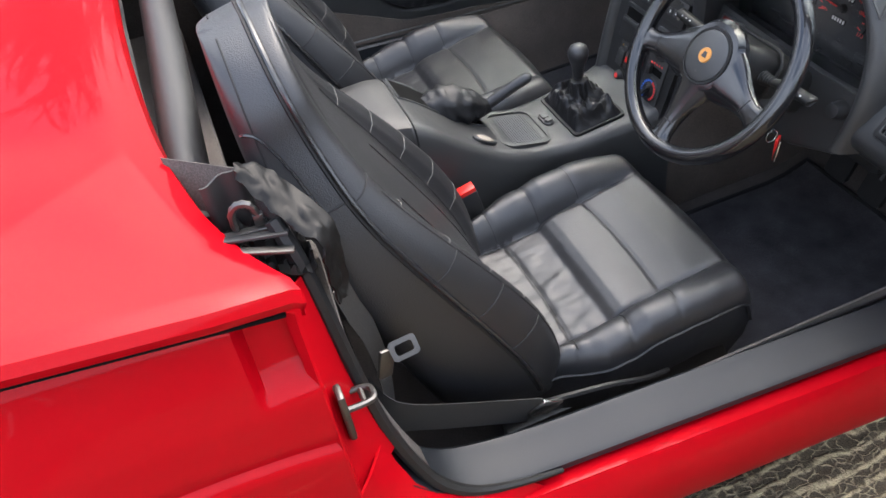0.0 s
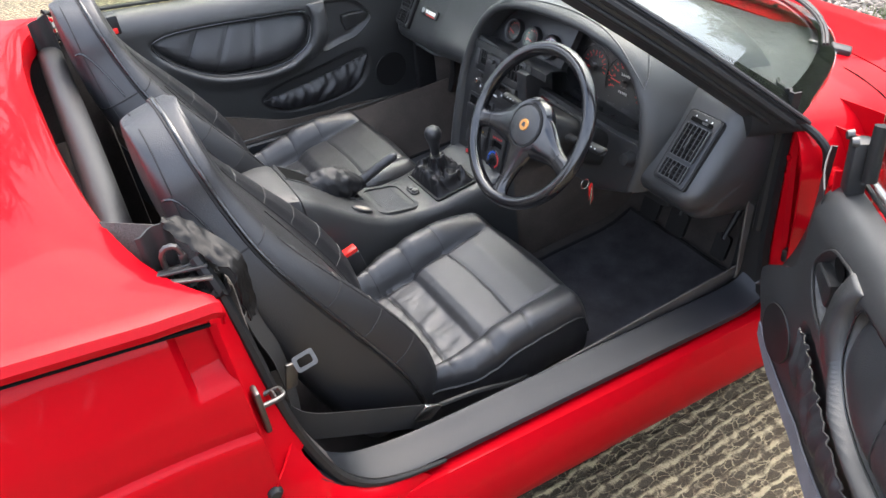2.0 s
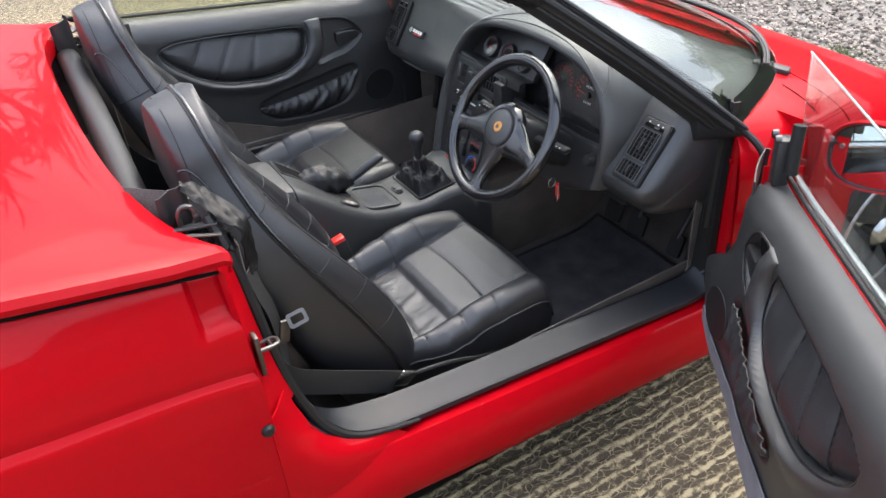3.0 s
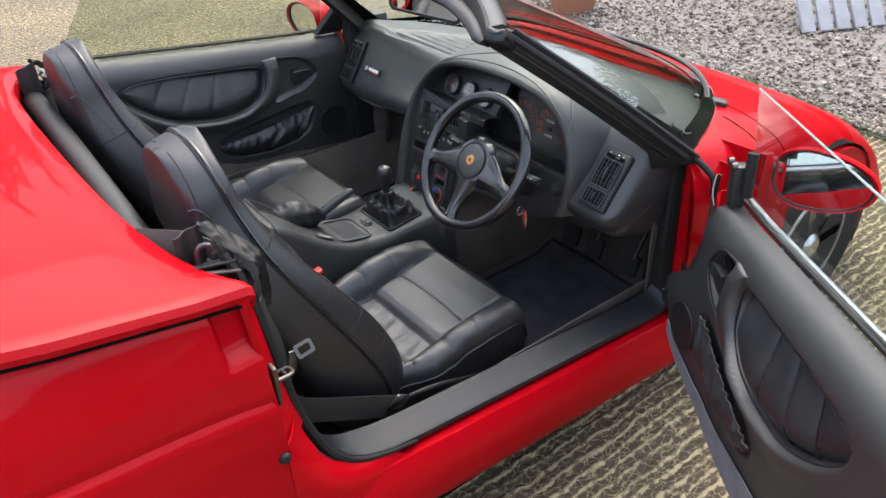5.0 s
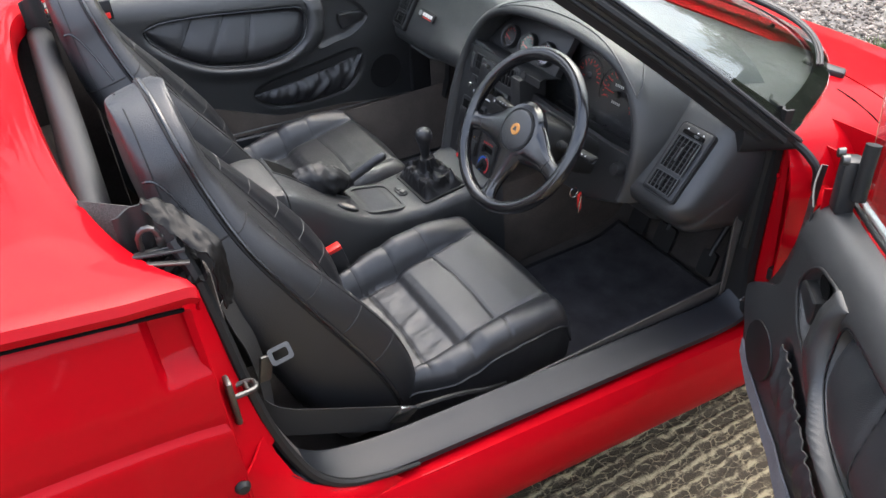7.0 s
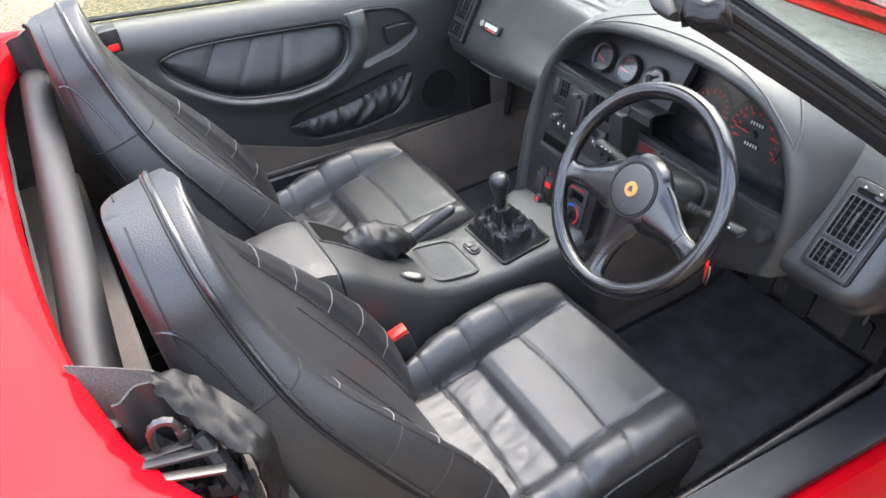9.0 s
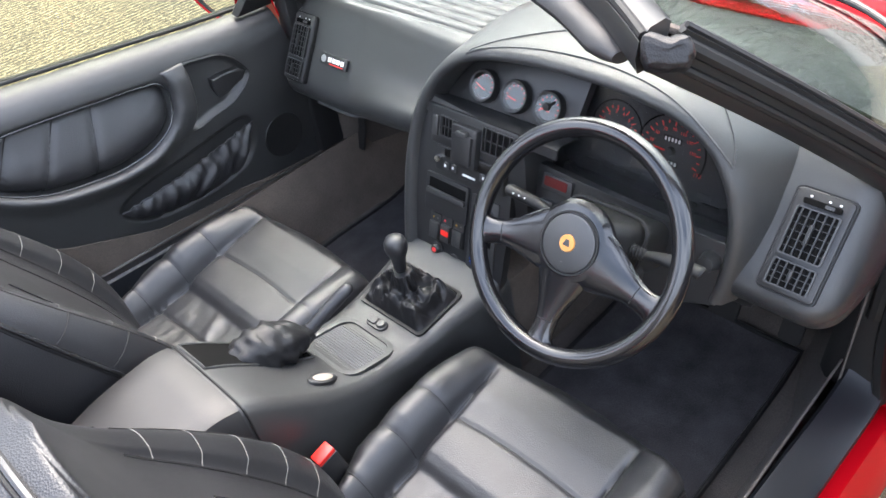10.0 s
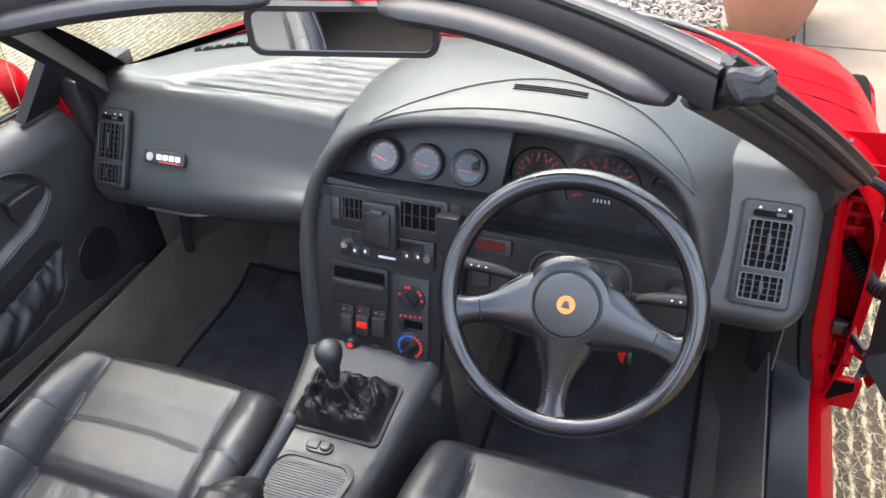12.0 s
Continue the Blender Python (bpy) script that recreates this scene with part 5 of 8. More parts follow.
for k in range(1, 10):
    p = slot[k]
    part("vane", box(p.x - 0.010, p.x + 0.010, p.y - 0.002, p.y + 0.002, p.z, p.z + 0.006, 0.0), PLASTIC, dem)


def vent_panel(sy):
    """Side vent: a panel with a large and a small grille, set in the dash face."""
    if sy < 0:
        m = basis((1.058, -0.626, 0.729), (0, -1, 0), (0.80, 0, 1)) @ Matrix.Diagonal((0.98, 0.76, 1.0, 1.0))
    else:
        m = basis((1.088, 0.652, 0.718), (0, -1, 0), (0.62, 0, 1)) @ Matrix.Diagonal((0.86, 0.76, 1.0, 1.0))
    v = part("side_vent", prism(rounded(0.088, 0.215, 0.010, 4), -0.03, 0.009, m, 0.003), PLASTIC_HARD, dash, "black side vent with two grilles")
    part("vent_outline", frame_ring(rounded(0.094, 0.222, 0.012, 4), rounded(0.088, 0.215, 0.010, 4), -0.02, 0.006, m), RUBBER, v)
    # near-black strip paints the shade in the slider slot
    part("slider_slot_shade", prism(rounded(0.058, 0.012, 0.003, 3, 0, 0.083), 0.010, 0.0135, m), DARK, v)
    part("slider", prism(rounded(0.014, 0.007, 0.002, 3, 0.012, 0.083), 0.012, 0.018, m), PLASTIC, v)
    for k in (-0.02, 0.008, 0.024):
        part("vent_mark", prism(rounded(0.004, 0.004, 0.001, 3, k, 0.094), 0.0118, 0.0125, m), WHITE_INK, v)
    for cy, h in ((0.020, 0.098), (-0.068, 0.052)):
        # near-black slab: the shade inside the grille is put into its colour
        part("grille_hole_shade", prism(rounded(0.064, h, 0.004, 3, 0, cy), 0.006, 0.0126, m), DARK, v)
        part("grille_frame", frame_ring(rounded(0.068, h + 0.004, 0.004, 3, 0, cy), rounded(0.062, h - 0.002, 0.003, 3, 0, cy), 0.012, 0.016, m), PLASTIC, v)
        for k in range(5):
            a = -0.024 + 0.012 * k
            part("slat", box(a - 0.0012, a + 0.0012, cy - h / 2, cy + h / 2, 0.0120, 0.0155, 0, m), PLASTIC_HARD, v)
        rows_n = 5 if h > 0.07 else 3
        for k in range(rows_n):
            b = cy - h / 2 + h * (k + 1) / (rows_n + 1)
            part("slat", box(-0.031, 0.031, b - 0.0008, b + 0.0008, 0.0125, 0.0145, 0, m), PLASTIC_HARD, v)
        part("thumb_tab", box(-0.003, 0.003, cy - h * 0.22, cy + h * 0.22, 0.014, 0.021, 0.001, m), PLASTIC_HARD, v)


for sy in (-1, 1):
    vent_panel(sy)
# maker's badge: a plain plate with pale bars
bm_m = basis((1.087, 0.524, 0.7135), (0, -1, 0), (0.62, 0, 1)) @ Matrix.Diagonal((1.12, 1.15, 1.0, 1.0))
badge = part("dash_badge", prism(rounded(0.088, 0.024, 0.004, 4), 0.0, 0.007, bm_m, 0.0015), PLASTIC_HARD, dash, "black badge plate with pale bars")
part("badge_disc", prism(disc(0.0075, 20, -0.030, 0.0), 0.007, 0.0082, bm_m), ALLOY, badge)
for k in range(4):
    part("badge_bar", prism(rounded(0.0105, 0.0095, 0.001, 3, -0.010 + 0.0135 * k, 0.001), 0.007, 0.0082, bm_m), WHITE_INK, badge)
part("badge_underline", prism(rounded(0.045, 0.002, 0.0008, 3, 0.012, -0.0075), 0.007, 0.0078, bm_m), DIAL_RED, badge)


# instrument pod: an arched hood over the centre stack and the dials
def pod_x(z):
    return 0.905 + 0.28 * (z - 0.476)


ARCH = [(0.128, 0.395), (0.140, 0.47), (0.148, 0.56), (0.150, 0.66), (0.138, 0.745), (0.108, 0.815), (0.060, 0.868), (0.0, 0.898), (-0.09, 0.915), (-0.20, 0.922), (-0.31, 0.920), (-0.40, 0.905), (-0.470, 0.868), (-0.512, 0.815), (-0.533, 0.755), (-0.540, 0.70), (-0.538, 0.65), (-0.530, 0.605)]


def pod_hood():
    base_pts = spline([(0, y, z) for y, z in ARCH], 90)
    cen = Vector((0, -0.20, 0.62))
    rows = []
    for dx, grow, dz in ((0.10, -0.022, 0.0), (0.06, -0.020, 0.0), (0.006, -0.012, 0.0), (0.0, -0.008, 0.0), (0.0, -0.003, 0.0), (0.006, 0.003, 0.0), (0.03, 0.008, 0.0), (0.09, 0.016, -0.002), (0.15, 0.030, -0.012), (0.22, 0.044, -0.030), (0.30, 0.06, -0.065)):
        row = []
        for k, p in enumerate(base_pts):
            t = base_pts[min(k + 1, 89)] - base_pts[max(k - 1, 0)]
            nrm = Vector((0, t.z, -t.y)).normalized()
            if nrm.dot(p - cen) < 0:
                nrm = -nrm
            q = p + nrm * grow
            high = max(0.0, min(1.0, (p.z - 0.62) / 0.2))
            leg = max(0.0, min(1.0, (-0.36 - p.y) / 0.16))
            row.append(Vector((pod_x(p.z) + 0.045 * leg * (1 - 0.5 * high) + dx * (0.35 + 0.65 * max(high, leg)), q.y - 1.1 * leg * max(0.0, grow), q.z + dz * high)))
        rows.append(row)
    return shell(rows, 0.004)


def surface_z(ob, x, y):
    """Height of the topmost face of a mesh over a place."""
    best = None
    for f in ob.data.polygons:
        c = [ob.data.vertices[k].co for k in f.vertices]
        if min(v.x for v in c) - 0.03 <= x <= max(v.x for v in c) + 0.03 and min(v.y for v in c) - 0.03 <= y <= max(v.y for v in c) + 0.03:
            hit = geometry.intersect_ray_tri(c[0], c[1], c[2], Vector((0, 0, -1)), Vector((x, y, 3.0)), True) or (geometry.intersect_ray_tri(c[0], c[2], c[3], Vector((0, 0, -1)), Vector((x, y, 3.0)), True) if len(c) > 3 else None)
            if hit and (best is None or hit.z > best):
                best = hit.z
    return best if best is not None else 0.9


pod = part("instrument_pod", pod_hood(), PLASTIC, dash, "arched black instrument hood", sharp=60)
# leaf-shaped raised panel over the top of the hood and its slots
for leaf in ([(1.022, 0.015), (1.075, -0.07), (1.125, -0.16), (1.150, -0.25), (1.140, -0.34), (1.105, -0.43), (1.060, -0.49), (1.030, -0.508)], [(1.022, 0.015), (1.045, -0.10), (1.055, -0.22), (1.050, -0.34), (1.034, -0.45), (1.030, -0.508)]):
    pts = [Vector((p.x, p.y, surface_z(pod, p.x, p.y) + 0.0004)) for p in spline([(x, y, 0) for x, y in leaf], 40)]
    part("hood_crease", tube(pts, 0.0022, 6), PLASTIC, pod)
# slots drawn as near-black strips that stand for their shade
for k in range(3):
    a = 1.112 + 0.006 * k
    rows = [[Vector((a + dx, y, surface_z(pod, a + dx, y) + 0.0006)) for dx in (0.0, 0.0018)] for y in (-0.325, -0.285, -0.245, -0.205)]
    part("hood_slot_shade", shell(rows, 0.001), DARK, pod)


def on_stack(px, py, lift=0.0):
    """Frame on the sloped centre stack; px across from its middle, py the height."""
    n = Vector((-0.963, 0, 0.27))
    return basis(Vector((pod_x(py) + 0.012, -px, py)) + n * lift, (0, -1, 0), (0.28, 0, 1))


def at12(u, v):
    """Across and height on the stack for a place on its drawing."""
    return -0.092 + 0.00103 * (u - 582), 0.77 - 0.00107 * (v - 0.07 * (u - 582) - 337)


def panel(name, u0, v0, u1, v1, mat, parent, z0=0.0, z1=0.004, r=0.004, bevel=0.001, label=""):
    a0, a1 = at12(u0, v0)[0], at12(u1, v1)[0]
    b0c, b1c = at12((u0 + u1) / 2, v0)[1], at12((u0 + u1) / 2, v1)[1]
    m = on_stack((a0 + a1) / 2, (b0c + b1c) / 2)
    return part(name, prism(rounded(abs(a1 - a0), abs(b0c - b1c) * 1.038, r, 4), z0, z1, m, bevel), mat, parent, label), m


# backing panels inside the hood
stack = part("control_panel", prism([(-0.135, -0.17), (0.110, -0.17), (0.118, -0.12), (0.120, 0.04), (0.115, 0.22), (-0.10, 0.24), (-0.135, 0.15), (-0.143, 0.0), (-0.138, -0.12)], -0.02, 0.0, on_stack(0.0, 0.56), 0.002), PLASTIC_HARD, dash, "black centre stack with radio and heater controls")
gp = basis((1.068, 0.0, 0.815), (0, -1, 0), (0.54, 0, 1))
gauge_panel = part("gauge_panel", prism([(-0.105, -0.045), (0.20, -0.045), (0.21, 0.06), (0.10, 0.085), (-0.02, 0.075), (-0.08, 0.035)], -0.02, 0.0, gp, 0.002), PLASTIC_HARD, dash)
cl = basis((1.112, -0.365, 0.765), (0, -1, 0), (0.22, 0, 1))
cluster = part("instrument_cluster", prism(spline_outline := [(p.x, p.y) for p in spline([(-0.185, -0.085, 0), (0.165, -0.085, 0), (0.172, -0.02, 0), (0.145, 0.06, 0), (0.09, 0.10, 0), (0.0, 0.125, 0), (-0.12, 0.12, 0), (-0.185, 0.09, 0)], 48, closed=True)], -0.012, 0.0, cl), DIAL_FACE, dash, "black instrument cluster with red markings")
part("cluster_surround", prism([(-0.23, -0.16), (0.185, -0.16), (0.19, -0.085), (-0.21, -0.085)], -0.012, 0.010, cl, 0.003), PLASTIC, dash)
lower = basis((0.995, -0.335, 0.640), (0, -1, 0), (0.30, 0, 1))
switch_panel = part("switch_panel", prism([(-0.215, -0.10), (-0.10, -0.085), (0.10, -0.075), (0.195, -0.040), (0.203, 0.02), (0.195, 0.075), (0.10, 0.070), (-0.10, 0.078), (-0.215, 0.085)], -0.02, 0.0, lower, 0.004), PLASTIC_HARD, dash)
lining = [(0.006 - (y + (0.012 if y < -0.2 else -0.012)) - 0.2, z - 0.012 - 0.765) for y, z in [(p.y, p.z) for p in spline([(0, y, z) for y, z in ARCH[2:]], 40)]]
part("pod_lining", prism(lining, -0.010, 0.0, basis((1.130, -0.206, 0.765), (0, -1, 0), (0.30, 0, 1))), PLASTIC_HARD, dash)
# added near-black board stands for the deep shade inside the pod
part("pod_back_shade", box(1.15, 1.16, -0.50, 0.09, 0.56, 0.86, 0.0), DARK, dash)
part("stack_edge", box(0.975, 1.06, -0.150, -0.108, 0.555, 0.765, 0.004), PLASTIC_HARD, dash)
part("lower_dash", box(1.08, 1.30, -0.56, -0.13, 0.52, 0.57, 0.02), PLASTIC_HARD, dash)

# ledge between the gauges and the vents
ledge = [[Vector((1.062, y, 0.764)), Vector((1.045, y, 0.772)), Vector((1.010, y, 0.780)), Vector((0.999, y, 0.777)), Vector((0.996, y, 0.760))] for y in [0.128 - 0.335 * k / 20 for k in range(21)]]
part("gauge_ledge", shell(ledge, 0.003), PLASTIC_HARD, dash)
# three round gauges
for k, (gy, needle) in enumerate(((0.011, -20), (-0.066, -10), (-0.143, -5))):
    m = basis((1.060, gy, 0.812), (0, -1, 0), (0.56, 0, 1))
    g = part("gauge", lathe([(0.022, 0.002), (0.0265, 0.009), (0.030, 0.010), (0.032, 0.006), (0.032, -0.01)], m, 36), PLASTIC_HARD, gauge_panel, "small round gauge with red needle")
    part("dial_face", prism(disc(0.0265, 36), 0.0, 0.002, m), DIAL_FACE, g)
    for j in range(9):
        a = radians(205 - j * 230 / 8)
        part("tick", box(0.018, 0.0225, -0.0006, 0.0006, 0.002, 0.0024, 0, m @ Matrix.Rotation(a, 4, "Z")), DIAL_RED, g)
    part("needle", box(-0.004, 0.017, -0.0008, 0.0008, 0.003, 0.004, 0, m @ Matrix.Translation((0, -0.006, 0)) @ Matrix.Rotation(radians(180 + needle), 4, "Z")), DIAL_RED, g)
    gl = part("gauge_glass", prism(disc(0.0268, 36), 0.0062, 0.007, m), GLASS_DIAL, g)
    gl.visible_shadow = False
part("reset_stem", tube([(1.045, -0.166, 0.838), (1.020, -0.168, 0.842)], 0.003, 8), PLASTIC_HARD, gauge_panel)
part("reset_knob", lathe([(0.001, 0.01), (0.007, 0.009), (0.008, 0.004), (0.006, 0.0)], basis((1.026, -0.168, 0.842), (0, -1, 0), (0.2, 0, 1)), 14), PLASTIC_HARD, gauge_panel)

# main dials
def dial(cx, cy, r, a0, a1, n, numerals=()):
    for j in range(n):
        a = radians(a0 + (a1 - a0) * j / (n - 1))
        long = 0.009 if j % 2 == 0 else 0.005
        part("tick", box(r - long, r, -0.0011, 0.0011, 0.0, 0.0008, 0, cl @ Matrix.Translation((cx, cy, 0)) @ Matrix.Rotation(a, 4, "Z")), DIAL_RED, cluster)
    part("dial_hub", lathe([(0.001, 0.010), (0.008, 0.009), (0.009, 0.0)], cl @ Matrix.Translation((cx, cy, 0)), 20), PLASTIC_HARD, cluster)


dial(-0.005, 0.005, 0.055, 200, -20, 17)
dial(-0.115, 0.015, 0.040, 200, -10, 13)
dial(0.105, 0.030, 0.022, 170, 20, 6)
dial(0.135, -0.005, 0.020, 150, 10, 5)
part("needle", box(0.008, 0.044, -0.0011, 0.0011, 0.004, 0.006, 0, cl @ Matrix.Translation((-0.005, 0.005, 0)) @ Matrix.Rotation(radians(176), 4, "Z")), SIGNAL_RED, cluster)
part("needle", box(0.006, 0.034, -0.0010, 0.0010, 0.004, 0.006, 0, cl @ Matrix.Translation((-0.115, 0.015, 0)) @ Matrix.Rotation(radians(190), 4, "Z")), SIGNAL_RED, cluster)
letters("10", 0.010, cl @ Matrix.Translation((-0.066, 0.014, 0.0006)), DIAL_RED, "numeral", cluster)
letters("170", 0.010, cl @ Matrix.Translation((0.050, -0.022, 0.0006)), DIAL_RED, "numeral", cluster)
letters("MPH", 0.007, cl @ Matrix.Translation((-0.045, -0.010, 0.0006)), DIAL_RED, "numeral", cluster)
for j, (txt, a) in enumerate((("30", 165), ("50", 140), ("70", 115), ("90", 90), ("110", 65), ("130", 40), ("150", 12))):
    letters(txt, 0.008, cl @ Matrix.Translation((-0.005 + 0.040 * math.cos(radians(a)), 0.005 + 0.040 * math.sin(radians(a)), 0.0006)), DIAL_RED, "numeral", cluster)
for (cx, cy) in ((-0.005, 0.026), (-0.005, -0.016)):
    od = part("odometer", prism(rounded(0.034, 0.010, 0.001, 3, cx, cy), 0.0, 0.001, cl), DARK, cluster)
    for k in range(5):
        part("odometer_bar", prism(rounded(0.0036, 0.007, 0.0008, 3, cx - 0.013 + 0.0064 * k, cy), 0.001, 0.0016, cl), WHITE_INK, od)
for k in range(6):
    part("warning_lamp", prism(rounded(0.026, 0.010, 0.002, 3, -0.15 + 0.055 * k, -0.062 + 0.002 * k), 0.0, 0.001, cl), PLASTIC, cluster)
part("trip_stem", tube([cl @ Vector((-0.01, -0.075, 0.008)), cl @ Vector((-0.01, -0.075, 0.022))], 0.003, 8), PLASTIC_HARD, cluster)
for cx, cy, r, a0, a1 in ((-0.005, 0.005, 0.064, 205, -25), (-0.115, 0.015, 0.050, 205, -15), (0.118, 0.012, 0.046, 165, -25)):
    part("dial_border", tube([cl @ Vector((cx + r * math.cos(radians(a0 + (a1 - a0) * k / 30)), cy + r * math.sin(radians(a0 + (a1 - a0) * k / 30)), 0.0005)) for k in range(31)], 0.0016, 5), DARK, cluster)
for j, a in enumerate((160, 130, 100, 70, 40, 10)):
    letters(str(j + 1), 0.009, cl @ Matrix.Translation((-0.115 + 0.029 * math.cos(radians(a)), 0.015 + 0.029 * math.sin(radians(a)), 0.0006)), DIAL_RED, "numeral", cluster)
for k in range(3):
    part("lamp_block", prism(rounded(0.032, 0.011, 0.002, 3, 0.045 + 0.040 * k, -0.075 + 0.005 * k), 0.0, 0.003, cl, 0.001), PLASTIC_HARD, cluster)
    part("lamp_block", prism(rounded(0.032, 0.011, 0.002, 3, -0.155 + 0.040 * k, -0.066 - 0.005 * k), 0.0, 0.003, cl, 0.001), PLASTIC_HARD, cluster)
lens = part("cluster_lens", prism(spline_outline, 0.016, 0.017, cl), GLASS_DIAL, cluster)
lens.visible_shadow = False

# vents, radio and controls of the stack
pv, m = panel("centre_vent", 580, 335, 794, 404, PLASTIC_HARD, stack, 0, 0.007, 0.006, 0.0015)
for u0, v0, u1, v1 in ((606, 347, 650, 382), (712, 347, 782, 390)):
    # the vent's inner shade is a near-black slab
    _, mm = panel("vent_hole_shade", u0, v0, u1, v1, DARK, pv, 0.004, 0.0074, 0.002, 0)
    wid, hei = (u1 - u0) * 0.00103, (v1 - v0) * 0.00107
    for k in range(5):
        a = -wid / 2 + wid * (k + 0.5) / 5
        part("slat", box(a - 0.0012, a + 0.0012, -hei / 2, hei / 2, 0.0074, 0.011, 0, mm), PLASTIC_HARD, pv)
    part("slat", box(-wid / 2, wid / 2, -0.001, 0.001, 0.0075, 0.0100, 0, mm), PLASTIC_HARD, pv)
    part("vent_surround", frame_ring(rounded(wid + 0.006, hei + 0.006, 0.003, 3), rounded(wid, hei, 0.002, 3), 0.006, 0.010, mm), PLASTIC, pv)
panel("vent_wheel", 585, 347, 600, 384, PLASTIC, pv, 0.006, 0.011, 0.003)
rad, m = panel("radio", 601, 404, 773, 452, PLASTIC_HARD, stack, 0, 0.010, 0.003, 0.001, "black car radio with two silver knobs")
panel("radio_screen", 622, 408, 755, 424, GLASS_DIAL, rad, 0.0100, 0.0106, 0.002, 0)
for u, v in ((611, 424), (763, 435)):
    a, b = at12(u, v)
    part("radio_knob", lathe([(0.001, 0.010), (0.006, 0.010), (0.0075, 0.006), (0.0075, 0.0)], on_stack(a, b, 0.010), 18), CHROME, rad)
for u in (630, 650, 722, 742):
    panel("radio_key", u - 6, 428, u + 6, 442, PLASTIC, rad, 0.010, 0.012, 0.002, 0.0006)
panel("radio_bar", 672, 440, 704, 444, WHITE_INK, rad, 0.010, 0.0106, 0.001, 0)
for u in (628, 648, 725, 745):
    panel("key_mark", u - 2, 432, u + 2, 437, WHITE_INK, rad, 0.012, 0.0124, 0.0005, 0)
tray, m = panel("ashtray", 575, 462, 688, 537, PLASTIC_HARD, stack, 0, 0.006, 0.005)
# near-black slab gives the tray recess its shade
panel("tray_recess_shade", 585, 470, 682, 498, DARK, tray, 0.004, 0.0066, 0.002, 0)
panel("tray_lip", 583, 490, 684, 500, PLASTIC, tray, 0.006, 0.014, 0.003)
heat, m = panel("heater_panel", 696, 475, 764, 636, PLASTIC, stack, 0, 0.004, 0.004)
for (u, v, cols) in ((731, 511, (DIAL_RED,)), (731, 600, (BLUE_INK, DIAL_RED))):
    a, b = at12(u, v)
    mk = on_stack(a, b, 0.004)
    d = part("heater_dial", lathe([(0.001, 0.003), (0.026, 0.003), (0.028, 0.0)], mk, 32), DIAL_FACE, heat)
    part("dial_knob", merge(lathe([(0.001, 0.010), (0.014, 0.010), (0.017, 0.004), (0.017, 0.002)], mk, 28), box(-0.004, 0.004, -0.016, 0.017, 0.008, 0.020, 0.002, mk @ pose(0, 0, 0, 0, 0, 40 if v < 550 else -35))), PLASTIC_HARD, d)
    for j in range(18):
        ang = radians(235 - j * 290 / 17)
        if len(cols) == 2 or j in (4, 7, 8, 11, 12, 14):
            colr = cols[0] if j < 10 or len(cols) == 1 else cols[1]
            part("dial_mark", box(0.0195, 0.0245, -0.0021, 0.0021, 0.003, 0.0036, 0, mk @ Matrix.Rotation(ang, 4, "Z")), colr, d)
# shade of the slot painted as a near-black strip
_, m = panel("slider_slot_shade", 708, 552, 754, 566, DARK, heat, 0.003, 0.0046, 0.001, 0)
panel("slider_knob", 712, 548, 722, 568, PLASTIC_HARD, heat, 0.004, 0.014, 0.002)
for k in range(5):
    panel("slider_mark", 710 + 9 * k, 543, 714 + 9 * k, 547, DIAL_RED, heat, 0.004, 0.0045, 0.0005, 0)
for k in range(3):
    sw, m = panel("rocker_switch", 592 + 31.5 * k, 538, 621 + 31.5 * k, 594, PLASTIC_HARD, stack, 0, 0.004, 0.003)
    panel("rocker", 594 + 31.5 * k, 555, 619 + 31.5 * k, 590, PLASTIC, sw, 0.003, 0.010, 0.003, 0.002)
    panel("switch_mark", 599 + 31.5 * k, 545, 603 + 31.5 * k, 549, AMBER if k != 1 else DIAL_RED, sw, 0.004, 0.0045, 0.0005, 0)
    if k == 1:
        panel("hazard_lens", 628, 565, 649, 576, SIGNAL_RED, sw, 0.009, 0.0112, 0.002, 0.0005)
    else:
        panel("switch_mark", 611 + 31.5 * k, 546, 614.5 + 31.5 * k, 549, STITCH, sw, 0.004, 0.0045, 0.0005, 0)
a, b = at12(615, 612)
lt = part("lighter", lathe([(0.001, 0.012), (0.009, 0.012), (0.012, 0.008), (0.013, 0.004), (0.018, 0.003), (0.018, 0.0)], on_stack(a, b), 24), PLASTIC_HARD, stack)
part("lighter_mark", prism(disc(0.006, 14), 0.012, 0.0126, on_stack(a, b)), DIAL_RED, lt)
a, b = at12(661, 620)
part("blank_plug", lathe([(0.001, 0.0015), (0.010, 0.0015), (0.011, 0.0)], on_stack(a, b), 20), PLASTIC, stack)
# phone clip on the vent
clip = thing("phone_mount", "black plastic phone clip fixed on the centre vent", "phone mount", (pod_x(0.72), 0.0, 0.70))
ca = at12(677, 386)
cm = on_stack(ca[0], ca[1])
part("clip_body", prism(rounded(0.064, 0.082, 0.005, 4), 0.008, 0.022, cm, 0.003), PLASTIC_HARD, clip)
part("clip_flap", prism(rounded(0.046, 0.060, 0.004, 4, 0.0, -0.004), 0.022, 0.028, cm, 0.002), PLASTIC_HARD, clip)
part("clip_latch", prism(rounded(0.024, 0.010, 0.003, 4, 0.0, 0.028), 0.022, 0.034, cm, 0.002), PLASTIC, clip)

